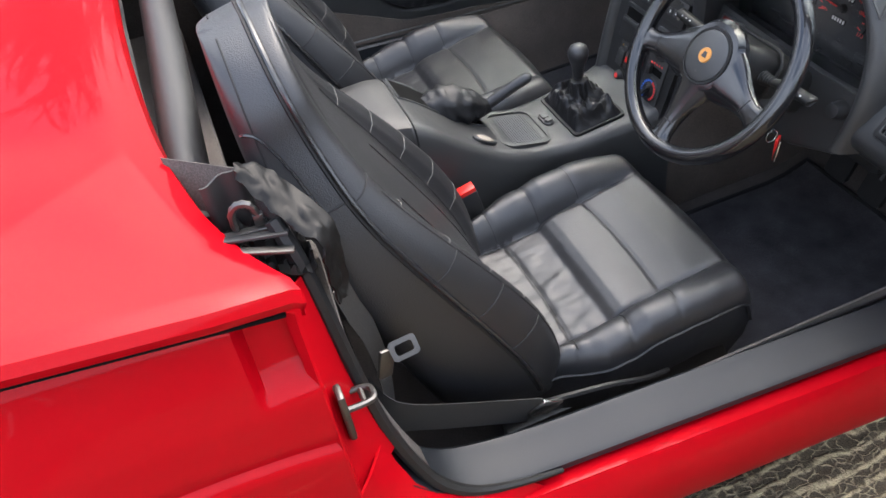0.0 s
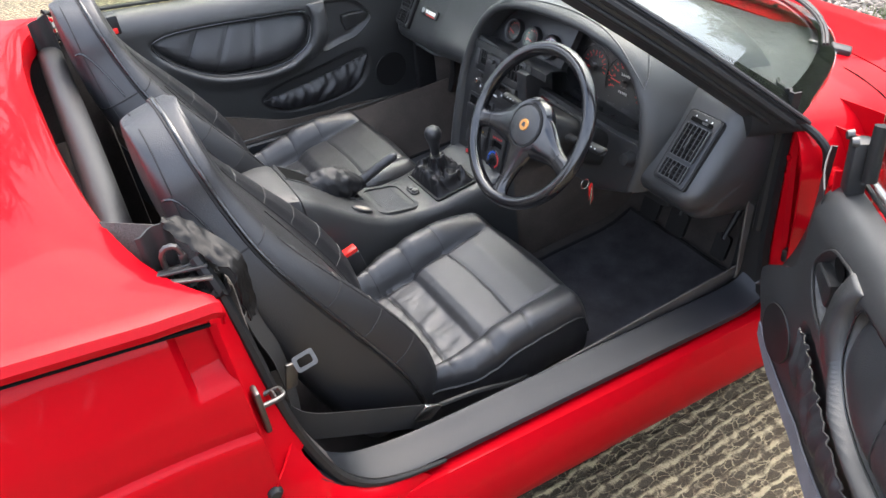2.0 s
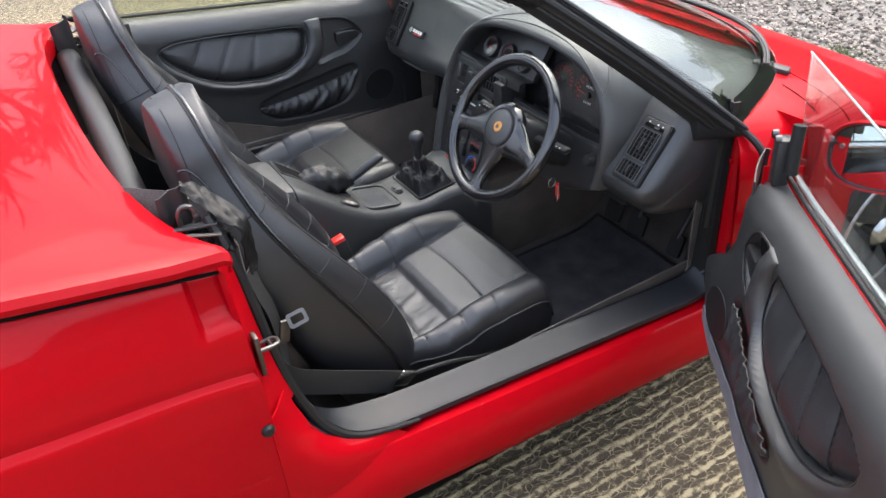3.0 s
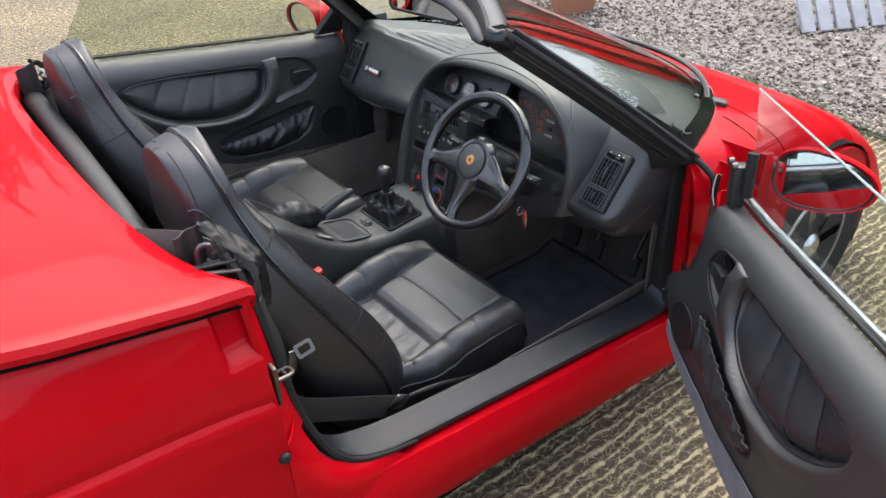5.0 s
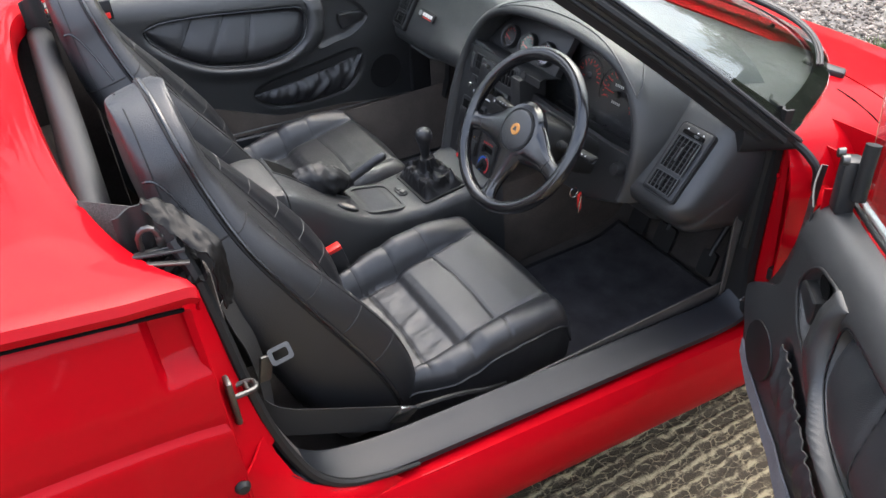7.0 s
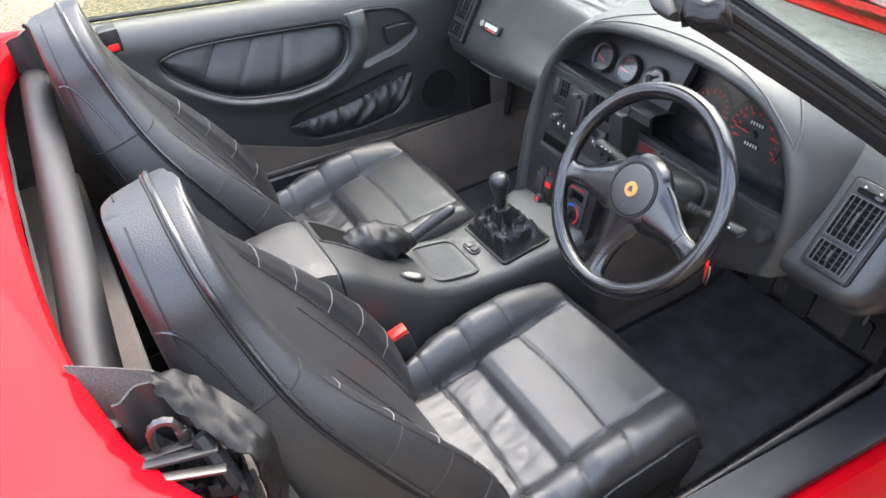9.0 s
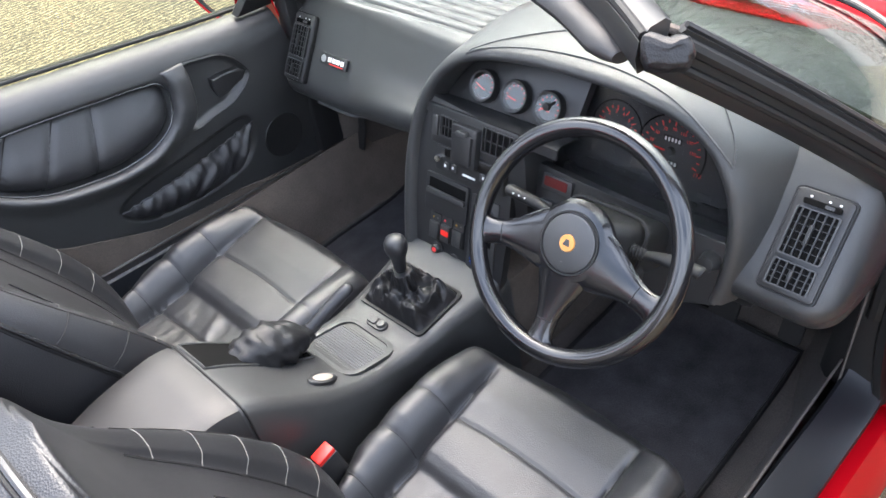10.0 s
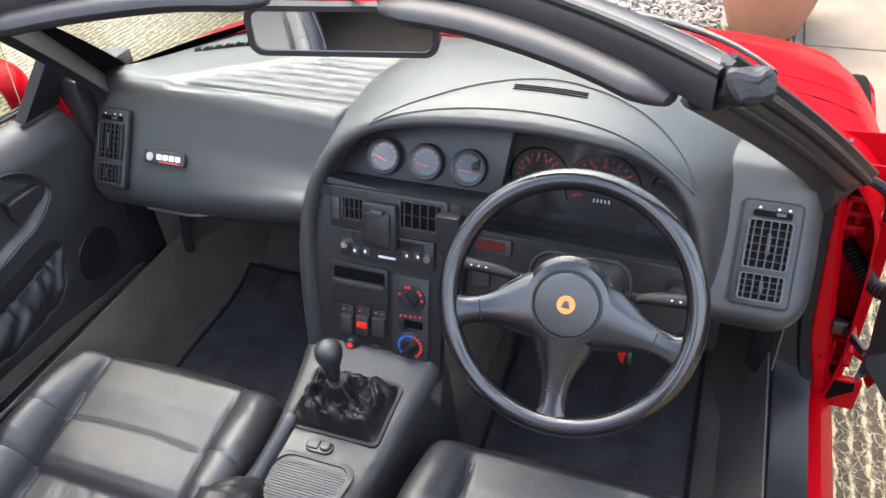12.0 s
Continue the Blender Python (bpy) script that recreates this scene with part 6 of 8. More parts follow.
# switches right of the stack
disp = part("warning_display", prism(rounded(0.066, 0.030, 0.003, 4, -0.138, 0.056), 0.0, 0.006, lower, 0.001), PLASTIC, switch_panel)
part("display_window", prism(rounded(0.050, 0.018, 0.002, 4, -0.140, 0.058), 0.006, 0.0066, lower), material("dark_red_display", (0.10, 0.012, 0.012), rough=0.25, blotch=0.1), disp)
for k in range(2):
    part("push_switch", prism(rounded(0.030, 0.040, 0.003, 4, -0.155 + 0.034 * k, 0.0 - 0.004 * k), 0.0, 0.008, lower, 0.002), PLASTIC, switch_panel)
part("dimmer_knob", lathe([(0.001, 0.012), (0.010, 0.011), (0.012, 0.0)], lower @ Matrix.Translation((-0.195, 0.125, 0.03)), 18), PLASTIC_HARD, switch_panel)
part("headlamp_knob", lathe([(0.001, 0.024), (0.013, 0.022), (0.016, 0.008), (0.018, 0.0)], lower @ Matrix.Translation((0.170, 0.035, 0.0)), 20), PLASTIC_HARD, switch_panel)

# ---- car: steering ----
SW = basis((0.824, -0.364, 0.767), (0, -1, 0), (0.56, 0, 0.83))
ring = [SW @ Vector((0.1765 * math.cos(a), 0.1765 * math.sin(a), 0.0)) for a in [k * 2 * math.pi / 72 for k in range(72)]]
wheel_ob = part("steering_wheel", tube(ring, 0.0155, 14, closed=True), LEATHER_WHEEL, car, "black leather three-spoke steering wheel", sharp=70)
WHEEL_HUB = part("hub_pad", lathe([(0.001, 0.012), (0.040, 0.011), (0.045, 0.009), (0.047, 0.004), (0.047, -0.02)], SW, 44), PLASTIC, wheel_ob)
part("hub_ring", lathe([(0.0465, 0.0), (0.0470, 0.0085), (0.0500, 0.0085), (0.0500, 0.0)], SW, 44), SEAM, WHEEL_HUB)
part("wheel_badge", lathe([(0.001, 0.0140), (0.0125, 0.0140), (0.014, 0.0110)], SW @ Matrix.Translation((0, 0, 0)), 28), BRASS, WHEEL_HUB)
part("badge_shape", prism([(-0.006, -0.004), (0.006, -0.004), (0.003, 0.006), (-0.003, 0.006)], 0.0140, 0.0147, SW), PLASTIC, WHEEL_HUB)
part("badge_dot", prism(rounded(0.004, 0.0015, 0.0005, 3, 0, -0.030), 0.0112, 0.0122, SW), STITCH, WHEEL_HUB)


def spoke_half(w0, w1, s):
    return w1 + (w0 - w1) * (1 - step(s, 0.05, 0.75)) + 0.016 * max(0.0, (s - 0.82) / 0.18) ** 2


def spoke(a0, w0, w1):
    """A padded spoke from the hub out to the rim."""
    rings = []
    for k in range(17):
        s = k / 16
        r = 0.030 + 0.142 * s
        w = spoke_half(w0, w1, s)
        z = -0.004 - 0.004 * math.sin(math.pi * s)
        t = 0.011
        c = Vector((r * math.cos(a0), r * math.sin(a0), z))
        n = Vector((-math.sin(a0), math.cos(a0), 0))
        prof = [(-1, 0), (-0.85, 0.7), (-0.4, 1), (0.4, 1), (0.85, 0.7), (1, 0), (0.8, -0.8), (-0.8, -0.8)]
        rings.append([SW @ (c + n * w * a + Vector((0, 0, t * b))) for a, b in prof])
    return loft(rings)


for a0, w0, w1 in ((radians(194), 0.050, 0.021), (radians(-14), 0.050, 0.021), (radians(270), 0.046, 0.019)):
    sp = part("spoke", spoke(a0, w0, w1), LEATHER_WHEEL, wheel_ob, sharp=60)
    c = Vector((0.128 * math.cos(a0), 0.128 * math.sin(a0), 0.0))
    n = Vector((-math.sin(a0), math.cos(a0), 0))
    part("spoke_seam", tube([SW @ (c + n * (spoke_half(w0, w1, 0.69) - 0.001) * f + Vector((0, 0, 0.0035 - 0.0095 * f ** 4))) for f in (-1, -0.85, -0.6, 0, 0.6, 0.85, 1)], 0.0013, 5), SEAM, sp)
# upper bridge of the spokes round the hub
part("hub_bridge", lathe([(0.048, 0.006), (0.060, 0.004), (0.068, -0.006), (0.066, -0.02), (0.05, -0.035), (0.03, -0.04)], SW, 44), LEATHER_WHEEL, wheel_ob)
# stitching inside the rim
for k in range(60):
    a = radians(205 + 130 * k / 59)
    if abs(math.degrees(a) - 270) < 14:
        continue
    p = Vector((0.1625 * math.cos(a), 0.1625 * math.sin(a), 0.005))
    t = Vector((-math.sin(a), math.cos(a), 0.9)).normalized()
    part("stitch", tube([SW @ (p - t * 0.002), SW @ (p + t * 0.002)], 0.0007, 4), STITCH, wheel_ob)
# column shroud with stalks
rings = []
for d, w, h in ((0.0, 0.045, 0.040), (0.02, 0.062, 0.045), (0.05, 0.068, 0.047), (0.14, 0.066, 0.046), (0.20, 0.06, 0.04)):
    rings.append([SW @ Vector((x, y + 0.008, -0.03 - d)) for x, y in rounded(2 * w, 2 * h, 0.022, 6)])
column = part("steering_column", loft(rings), RUBBER, car)
part("column_rim", tube([SW @ Vector((x, y + 0.012, -0.085)) for x, y in rounded(0.152, 0.098, 0.03, 7)], 0.0035, 6, closed=True), RUBBER, column)


def stalk(sx):
    root = Vector((sx * 0.060, 0.012, -0.070))
    boot = [root + Vector((sx * 0.030 * k / 12, 0.003 * k / 12, 0.0)) for k in range(13)]
    st = part("column_stalk", tube([SW @ p for p in boot], [0.012 + 0.0025 * (k % 2) - 0.0004 * k for k in range(13)], 12), RUBBER, column, "black column stalk with white symbols")
    e = boot[-1]
    arm = [e, e + Vector((sx * 0.025, 0.006, 0.004)), e + Vector((sx * 0.082, 0.010, 0.006)), e + Vector((sx * 0.090, 0.010, 0.006))]
    part("stalk_arm", tube([SW @ p for p in spline(arm, 14)], [0.008, 0.0085, 0.009, 0.0095, 0.0105, 0.0115, 0.012, 0.012, 0.012, 0.012, 0.012, 0.0115, 0.010, 0.005], 12, flat=0.8), RUBBER, st)
    for k in range(3):
        m = SW @ Matrix.Translation(e + Vector((sx * (0.048 + 0.012 * k), 0.009, 0.0165)))
        part("stalk_mark", prism(rounded(0.0035, 0.0025, 0.0008, 3), 0.0, 0.0008, m), WHITE_INK, st)


stalk(-1)
stalk(1)
# ignition lock
lock = SW @ Vector((0.060, -0.035, -0.095))
ign = part("ignition_lock", lathe([(0.001, 0.012), (0.008, 0.012), (0.013, 0.008), (0.016, -0.03)], basis(lock, (0, -1, 0), (0.4, 0, 1)), 20), PLASTIC_HARD, column)
part("lock_face", lathe([(0.001, 0.0135), (0.006, 0.0135), (0.007, 0.012)], basis(lock, (0, -1, 0), (0.4, 0, 1)), 16), CHROME, ign)
# keys with a red tag
keys = thing("key_ring", "ignition keys with a red tag hanging from the lock", "keys", (0.955, -0.44, 0.53))
part("key", box(-0.030, 0.012, -0.001, 0.001, -0.008, 0.008, 0.0008, Matrix.Translation(lock) @ pose(0, 0, 0, 0, 25, 0)), CHROME, keys)
part("ring", tube([Vector((0.932 + 0.012 * math.cos(a), -0.436, 0.602 + 0.013 * math.sin(a))) for a in [k * 2 * math.pi / 20 for k in range(20)]], 0.0012, 6, closed=True), CHROME, keys)
part("tag", box(-0.010, 0.010, -0.003, 0.003, -0.052, 0.0, 0.003, Matrix.Translation((0.947, -0.438, 0.594)) @ pose(0, 0, 0, 0, -8, 30)), SIGNAL_RED, keys, "red plastic tag")
part("spare_key", box(-0.007, 0.007, -0.0012, 0.0012, -0.045, 0.0, 0.001, Matrix.Translation((0.944, -0.446, 0.594)) @ pose(0, 0, 0, 6, 5, 60)), CHROME, keys)

# ---- car: centre console ----
TOP = [(0.06, 0.585), (0.12, 0.615), (0.22, 0.632), (0.33, 0.636), (0.38, 0.610), (0.45, 0.545), (0.52, 0.492), (0.58, 0.462), (0.65, 0.447), (0.72, 0.445), (0.80, 0.455), (0.86, 0.460), (0.905, 0.470), (0.94, 0.486)]
HALF = [(0.06, 0.085), (0.2, 0.105), (0.34, 0.112), (0.5, 0.108), (0.65, 0.104), (0.8, 0.120), (0.9, 0.136), (0.94, 0.140)]
MIDY = 0.018


def console_ring(x):
    t, w = lerp(TOP, x), lerp(HALF, x)
    r = 0.022
    half = [(w + 0.016, 0.16), (w + 0.010, t - 0.16), (w + 0.004, t - 0.06), (w, t - r), (w - 0.007, t - 0.006), (w - r, t), (w * 0.5, t + 0.002), (0.0, t + 0.002)]
    pts = half + [(-y, z) for y, z in half[-2::-1]]
    return [Vector((x, MIDY + y, z)) for y, z in pts]


xs = [0.06 + 0.88 * k / 88 for k in range(89)]
smooth_top = [lerp(TOP, x) for x in xs]
TOP = [(x, float(np.mean(smooth_top[max(0, k - 3): k + 4]))) for k, x in enumerate(xs)]
console = part("centre_console", loft([console_ring(x) for x in xs]), PLASTIC, car, "black padded centre console", sharp=50)


def top_frame(x, y, lift=0.0):
    t0, t1 = lerp(TOP, x - 0.02), lerp(TOP, x + 0.02)
    return basis((x, y, lerp(TOP, x) + 0.002 + lift), (0, -1, 0), (0.04, 0, t1 - t0))


# seam round the armrest box
part("armrest_seam", tube([p + Vector((0, 0.001 * (1 if p.y > MIDY else -1), 0.001)) for p in console_ring(0.352)[1:-1]], 0.0022, 6), SEAM, console)
part("armrest_pad", loft([[Vector((p.x, MIDY + (p.y - MIDY) * 1.012, p.z + 0.0035)) for p in console_ring(x)[2:-2]] for x in [0.07 + 0.275 * k / 24 for k in range(25)]], closed=False), LEATHER_SIDE, console)
# slot for the handbrake: a near-black sheet with the shade painted in
slot = [[Vector((x, y, lerp(TOP, x) + 0.0032)) for y in (MIDY + 0.015, MIDY + 0.095)] for x in [0.36 + 0.19 * k / 12 for k in range(13)]]
part("handbrake_slot_shade", shell(slot, 0.002), DARK, console)
part("slot_rim", tube([Vector((x, y, lerp(TOP, x) + 0.003)) for x, y in [(0.36 + 0.19 * k / 12, MIDY + 0.013) for k in range(13)] + [(0.55 - 0.19 * k / 12, MIDY + 0.097) for k in range(13)]], 0.003, 6, closed=True), PLASTIC, console)
# gathered boot and lever
lever = part("handbrake", tube(spline([(0.530, 0.064, 0.495), (0.575, 0.054, 0.522), (0.630, 0.038, 0.556), (0.668, 0.028, 0.577)], 20), [0.013] * 3 + [0.0125] * 14 + [0.012, 0.010, 0.004], 14), LEATHER, car, "black leather handbrake lever with gathered boot")
part("release_knob", lathe([(0.001, 0.012), (0.005, 0.011), (0.006, 0.0)], basis((0.665, 0.028, 0.576), (0, -1, 0), (-0.4, 0, 0.9)), 12), PLASTIC_HARD, lever)
rings = []
for k in range(26):
    s = k / 25
    c = Vector((0.405, 0.070, 0.540)).lerp(Vector((0.575, 0.056, 0.512)), s) + Vector((0, 0, 0.012 * math.sin(math.pi * s)))
    r = 0.022 + 0.027 * math.sin(math.pi * min(1.0, s * 1.0 + 0.04))
    if s > 0.86:
        r *= 1 - 2.4 * (s - 0.86)
    ring = []
    for a in [j * 2 * math.pi / 30 for j in range(30)]:
        crumple = 1 + 0.22 * noise.noise((k * 0.42 + math.cos(a), math.cos(a) * 2.0, math.sin(a) * 2.0)) + 0.14 * noise.noise((k * 0.9, math.cos(a) * 4.0, math.sin(a) * 4.0))
        ring.append(c + Vector((0.006 * noise.noise((k * 0.5, a, 1.0)), math.cos(a) * r * 0.92 * crumple, math.sin(a) * r * crumple)))
    rings.append(ring)
part("handbrake_boot", loft(rings), LEATHER_SOFT, lever, "gathered leather handbrake boot", sharp=80)
# oval light lens on the edge
m = top_frame(0.515, MIDY - 0.060)
ov = part("console_lens", prism(disc(0.017, 28, 0, 0, 0.032), 0.0, 0.006, m, 0.002), PLASTIC_HARD, console)
part("lens_inset", prism(disc(0.011, 28, 0, 0, 0.022), 0.006, 0.0072, m), material("smoked_lens", (0.30, 0.27, 0.23), rough=0.2, blotch=0.1), ov)
# tray with ribbed mat
m = top_frame(0.618, MIDY - 0.004)
tr = part("tray", frame_ring(rounded(0.150, 0.128, 0.032, 7), rounded(0.130, 0.108, 0.024, 7), -0.004, 0.007, m), PLASTIC, console)
part("tray_mat", prism(rounded(0.134, 0.112, 0.024, 7), 0.0, 0.0016, m), CARPET_GREY, tr)
for k in range(17):
    b = -0.046 + 0.00575 * k
    half_w = 0.062 if abs(b) < 0.036 else 0.052
    part("tray_rib", box(-half_w, half_w, b - 0.0014, b + 0.0014, 0.0016, 0.0032, 0, m), PLASTIC, tr)
# switch pair behind the gear lever
m = top_frame(0.700, MIDY + 0.005)
ws = part("window_switch", prism(rounded(0.050, 0.026, 0.012, 6), 0.0, 0.005, m, 0.002), PLASTIC_HARD, console)
part("rocker", prism(rounded(0.022, 0.018, 0.004, 4, -0.011, 0), 0.005, 0.009, m, 0.002), PLASTIC, ws)
part("knob", lathe([(0.001, 0.012), (0.008, 0.011), (0.010, 0.005)], m @ Matrix.Translation((0.012, 0, 0)), 18), PLASTIC, ws)
# gear lever
m = top_frame(0.790, 0.016)
surround = part("gear_surround", frame_ring(rounded(0.178, 0.132, 0.012, 5), rounded(0.166, 0.120, 0.010, 5), -0.004, 0.004, m), RUBBER, console)
corner_pts = rounded(0.164, 0.118, 0.012, 6)
reach = np.cumsum([0.0] + [math.hypot(c - a, d - b) for (a, b), (c, d) in zip(corner_pts, corner_pts[1:] + corner_pts[:1])])
way = np.linspace(0, reach[-1], 120, endpoint=False)
base_pts = list(zip(np.interp(way, reach, [p[0] for p in corner_pts + corner_pts[:1]]), np.interp(way, reach, [p[1] for p in corner_pts + corner_pts[:1]])))
rings = []
for k in range(64):
    s = k / 63
    free = step(s, 0.0, 0.22) * (1 - step(s, 0.80, 1.0))
    rise = 0.003 + 0.026 * math.sin(math.pi * min(0.5, s * 1.3)) + 0.050 * step(s, 0.52, 1.0) ** 1.4
    ring = []
    for a, b in base_pts:
        ang = math.atan2(b, a)
        round_to = step(s, 0.45, 1.0)
        px = a * (1 - s) * (1 - round_to) + round_to * math.cos(ang) * (0.014 + 0.055 * (1 - s))
        py = b * (1 - s) * (1 - round_to) + round_to * math.sin(ang) * (0.014 + 0.055 * (1 - s))
        q = Vector((px * 36, py * 36, 1.7))
        w = Vector((noise.noise(q * 0.8), noise.noise(q * 0.8 + Vector((5, 2, 1))), 0))
        crease = 1 - 2.2 * abs(noise.noise(q * 0.9 + w * 1.3 + Vector((3.1, 7.7, 0))))
        fine = 1 - 2.0 * abs(noise.noise(q * 2.1 + w * 1.5 + Vector((9.1, 2.7, 0))))
        pleat = 0.0035 * math.sin(ang * 9 + 2.5 * noise.noise(q)) * step(s, 0.55, 0.8) * (1 - step(s, 0.90, 1.0))
        lift = (0.017 * crease + 0.006 * fine) * free
        ring.append(m @ Vector((px * (1 + pleat * 18), py * (1 + pleat * 18), rise + lift)))
    rings.append(ring)
gear = part("gear_lever", tube([(0.788, 0.017, 0.49), (0.784, 0.020, 0.54), (0.783, 0.022, 0.575)], 0.0075, 12), PLASTIC_HARD, car, "black gear lever with round leather knob")
part("gear_boot", loft(rings), LEATHER_SOFT, gear, "gathered leather gear boot", sharp=80)
km = Matrix.Translation((0.783, 0.022, 0.540))
part("gear_knob", lathe([(0.001, 0.080), (0.010, 0.079), (0.019, 0.073), (0.0235, 0.062), (0.0235, 0.052), (0.020, 0.040), (0.0155, 0.028), (0.013, 0.012), (0.012, 0.0), (0.010, -0.006)], km, 28), LEATHER, gear, "worn black leather gear knob", sharp=80)
part("tunnel_carpet", box(0.86, 1.55, MIDY - 0.14, MIDY + 0.14, 0.15, 0.46, 0.03), CARPET_BROWN, console)

# ---- car: doors ----
DOOR_LOW = [(-0.08, 0.262), (0.25, 0.280), (0.5, 0.312), (0.67, 0.342), (1.0, 0.40), (1.16, 0.44)]
DOOR_LOW_DRIVER = [(-0.08, 0.402), (0.095, 0.405), (0.19, 0.345), (0.286, 0.310), (0.40, 0.302), (0.5, 0.312), (0.67, 0.342), (1.0, 0.40), (1.16, 0.44)]
DOOR_TOP = [(0.10, 0.795), (0.30, 0.812), (0.5, 0.836), (0.8, 0.872), (1.07, 0.905), (1.16, 0.915)]
HINGE_U = [(0.26, -0.075), (0.36, -0.072), (0.45, -0.03), (0.53, 0.022), (0.62, 0.05), (0.72, 0.085), (0.80, 0.105), (0.92, 0.11)]
HINGE_U_DRIVER = [(0.26, 0.10), (0.38, 0.085), (0.42, 0.055), (0.45, 0.025), (0.47, 0.018), (0.50, 0.040), (0.54, 0.082), (0.58, 0.122), (0.62, 0.148), (0.70, 0.152), (0.80, 0.135), (0.92, 0.11)]


def outline(pts, n=48):
    return [(p.x, p.y) for p in spline([(u, z, 0) for u, z in pts], n, closed=True)]


INSERT = outline([(0.958, 0.785), (0.925, 0.800), (0.877, 0.803), (0.763, 0.795), (0.615, 0.777), (0.500, 0.762), (0.462, 0.750), (0.450, 0.715), (0.476, 0.655), (0.537, 0.622), (0.600, 0.613), (0.664, 0.615), (0.786, 0.640), (0.873, 0.685), (0.939, 0.742)], 72)
BEZEL = outline([(0.405, 0.762), (0.340, 0.760), (0.290, 0.746), (0.252, 0.710), (0.242, 0.672), (0.300, 0.632), (0.360, 0.622), (0.430, 0.616), (0.432, 0.690)], 48)
POCKET = outline([(0.665, 0.520), (0.600, 0.545), (0.471, 0.560), (0.316, 0.580), (0.278, 0.566), (0.272, 0.520), (0.290, 0.474), (0.347, 0.436), (0.478, 0.427), (0.597, 0.443), (0.660, 0.482)], 48)


def within(u, z, poly):
    """Distance inside an outline, negative outside."""
    best, inside = 9.0, False
    for (a, b), (c, d) in zip(poly, poly[1:] + poly[:1]):
        du, dz = c - a, d - b
        f = max(0.0, min(1.0, ((u - a) * du + (z - b) * dz) / (du * du + dz * dz + 1e-12)))
        best = min(best, math.hypot(u - a - f * du, z - b - f * dz))
        if (b > z) != (d > z) and u < a + (z - b) * du / dz:
            inside = not inside
    return best if inside else -best


@functools.lru_cache(maxsize=None)
def door_v(u, z):
    """How far the door's lining stands out."""
    top = lerp(DOOR_TOP, u)
    v = 0.014 * math.exp(-((z - 0.60) / 0.12) ** 2)
    q = (z - (top - 0.075)) / 0.075
    if q > 0:
        v -= 0.062 * (1 - math.sqrt(max(0.0, 1 - min(1, q) ** 2)))
    d = within(u, z, INSERT)
    v -= 0.034 * step(d, -0.006, 0.014)
    # armrest ledge swelling under the insert
    low = step(0.72 + 0.10 * (u - 0.5) - z, 0.0, 0.06)
    v += 0.026 * low * math.exp(-(min(0.0, d + 0.010) / 0.030) ** 2) * (1 - step(d, -0.010, 0.004)) * lerp([(0.40, 0.2), (0.55, 1.0), (0.75, 0.8), (0.90, 0.35), (1.0, 0.0)], u)
    v -= 0.016 * step(within(u, z, BEZEL), -0.002, 0.010)
    v -= 0.014 * step(within(u, z, POCKET), -0.004, 0.008)
    return v


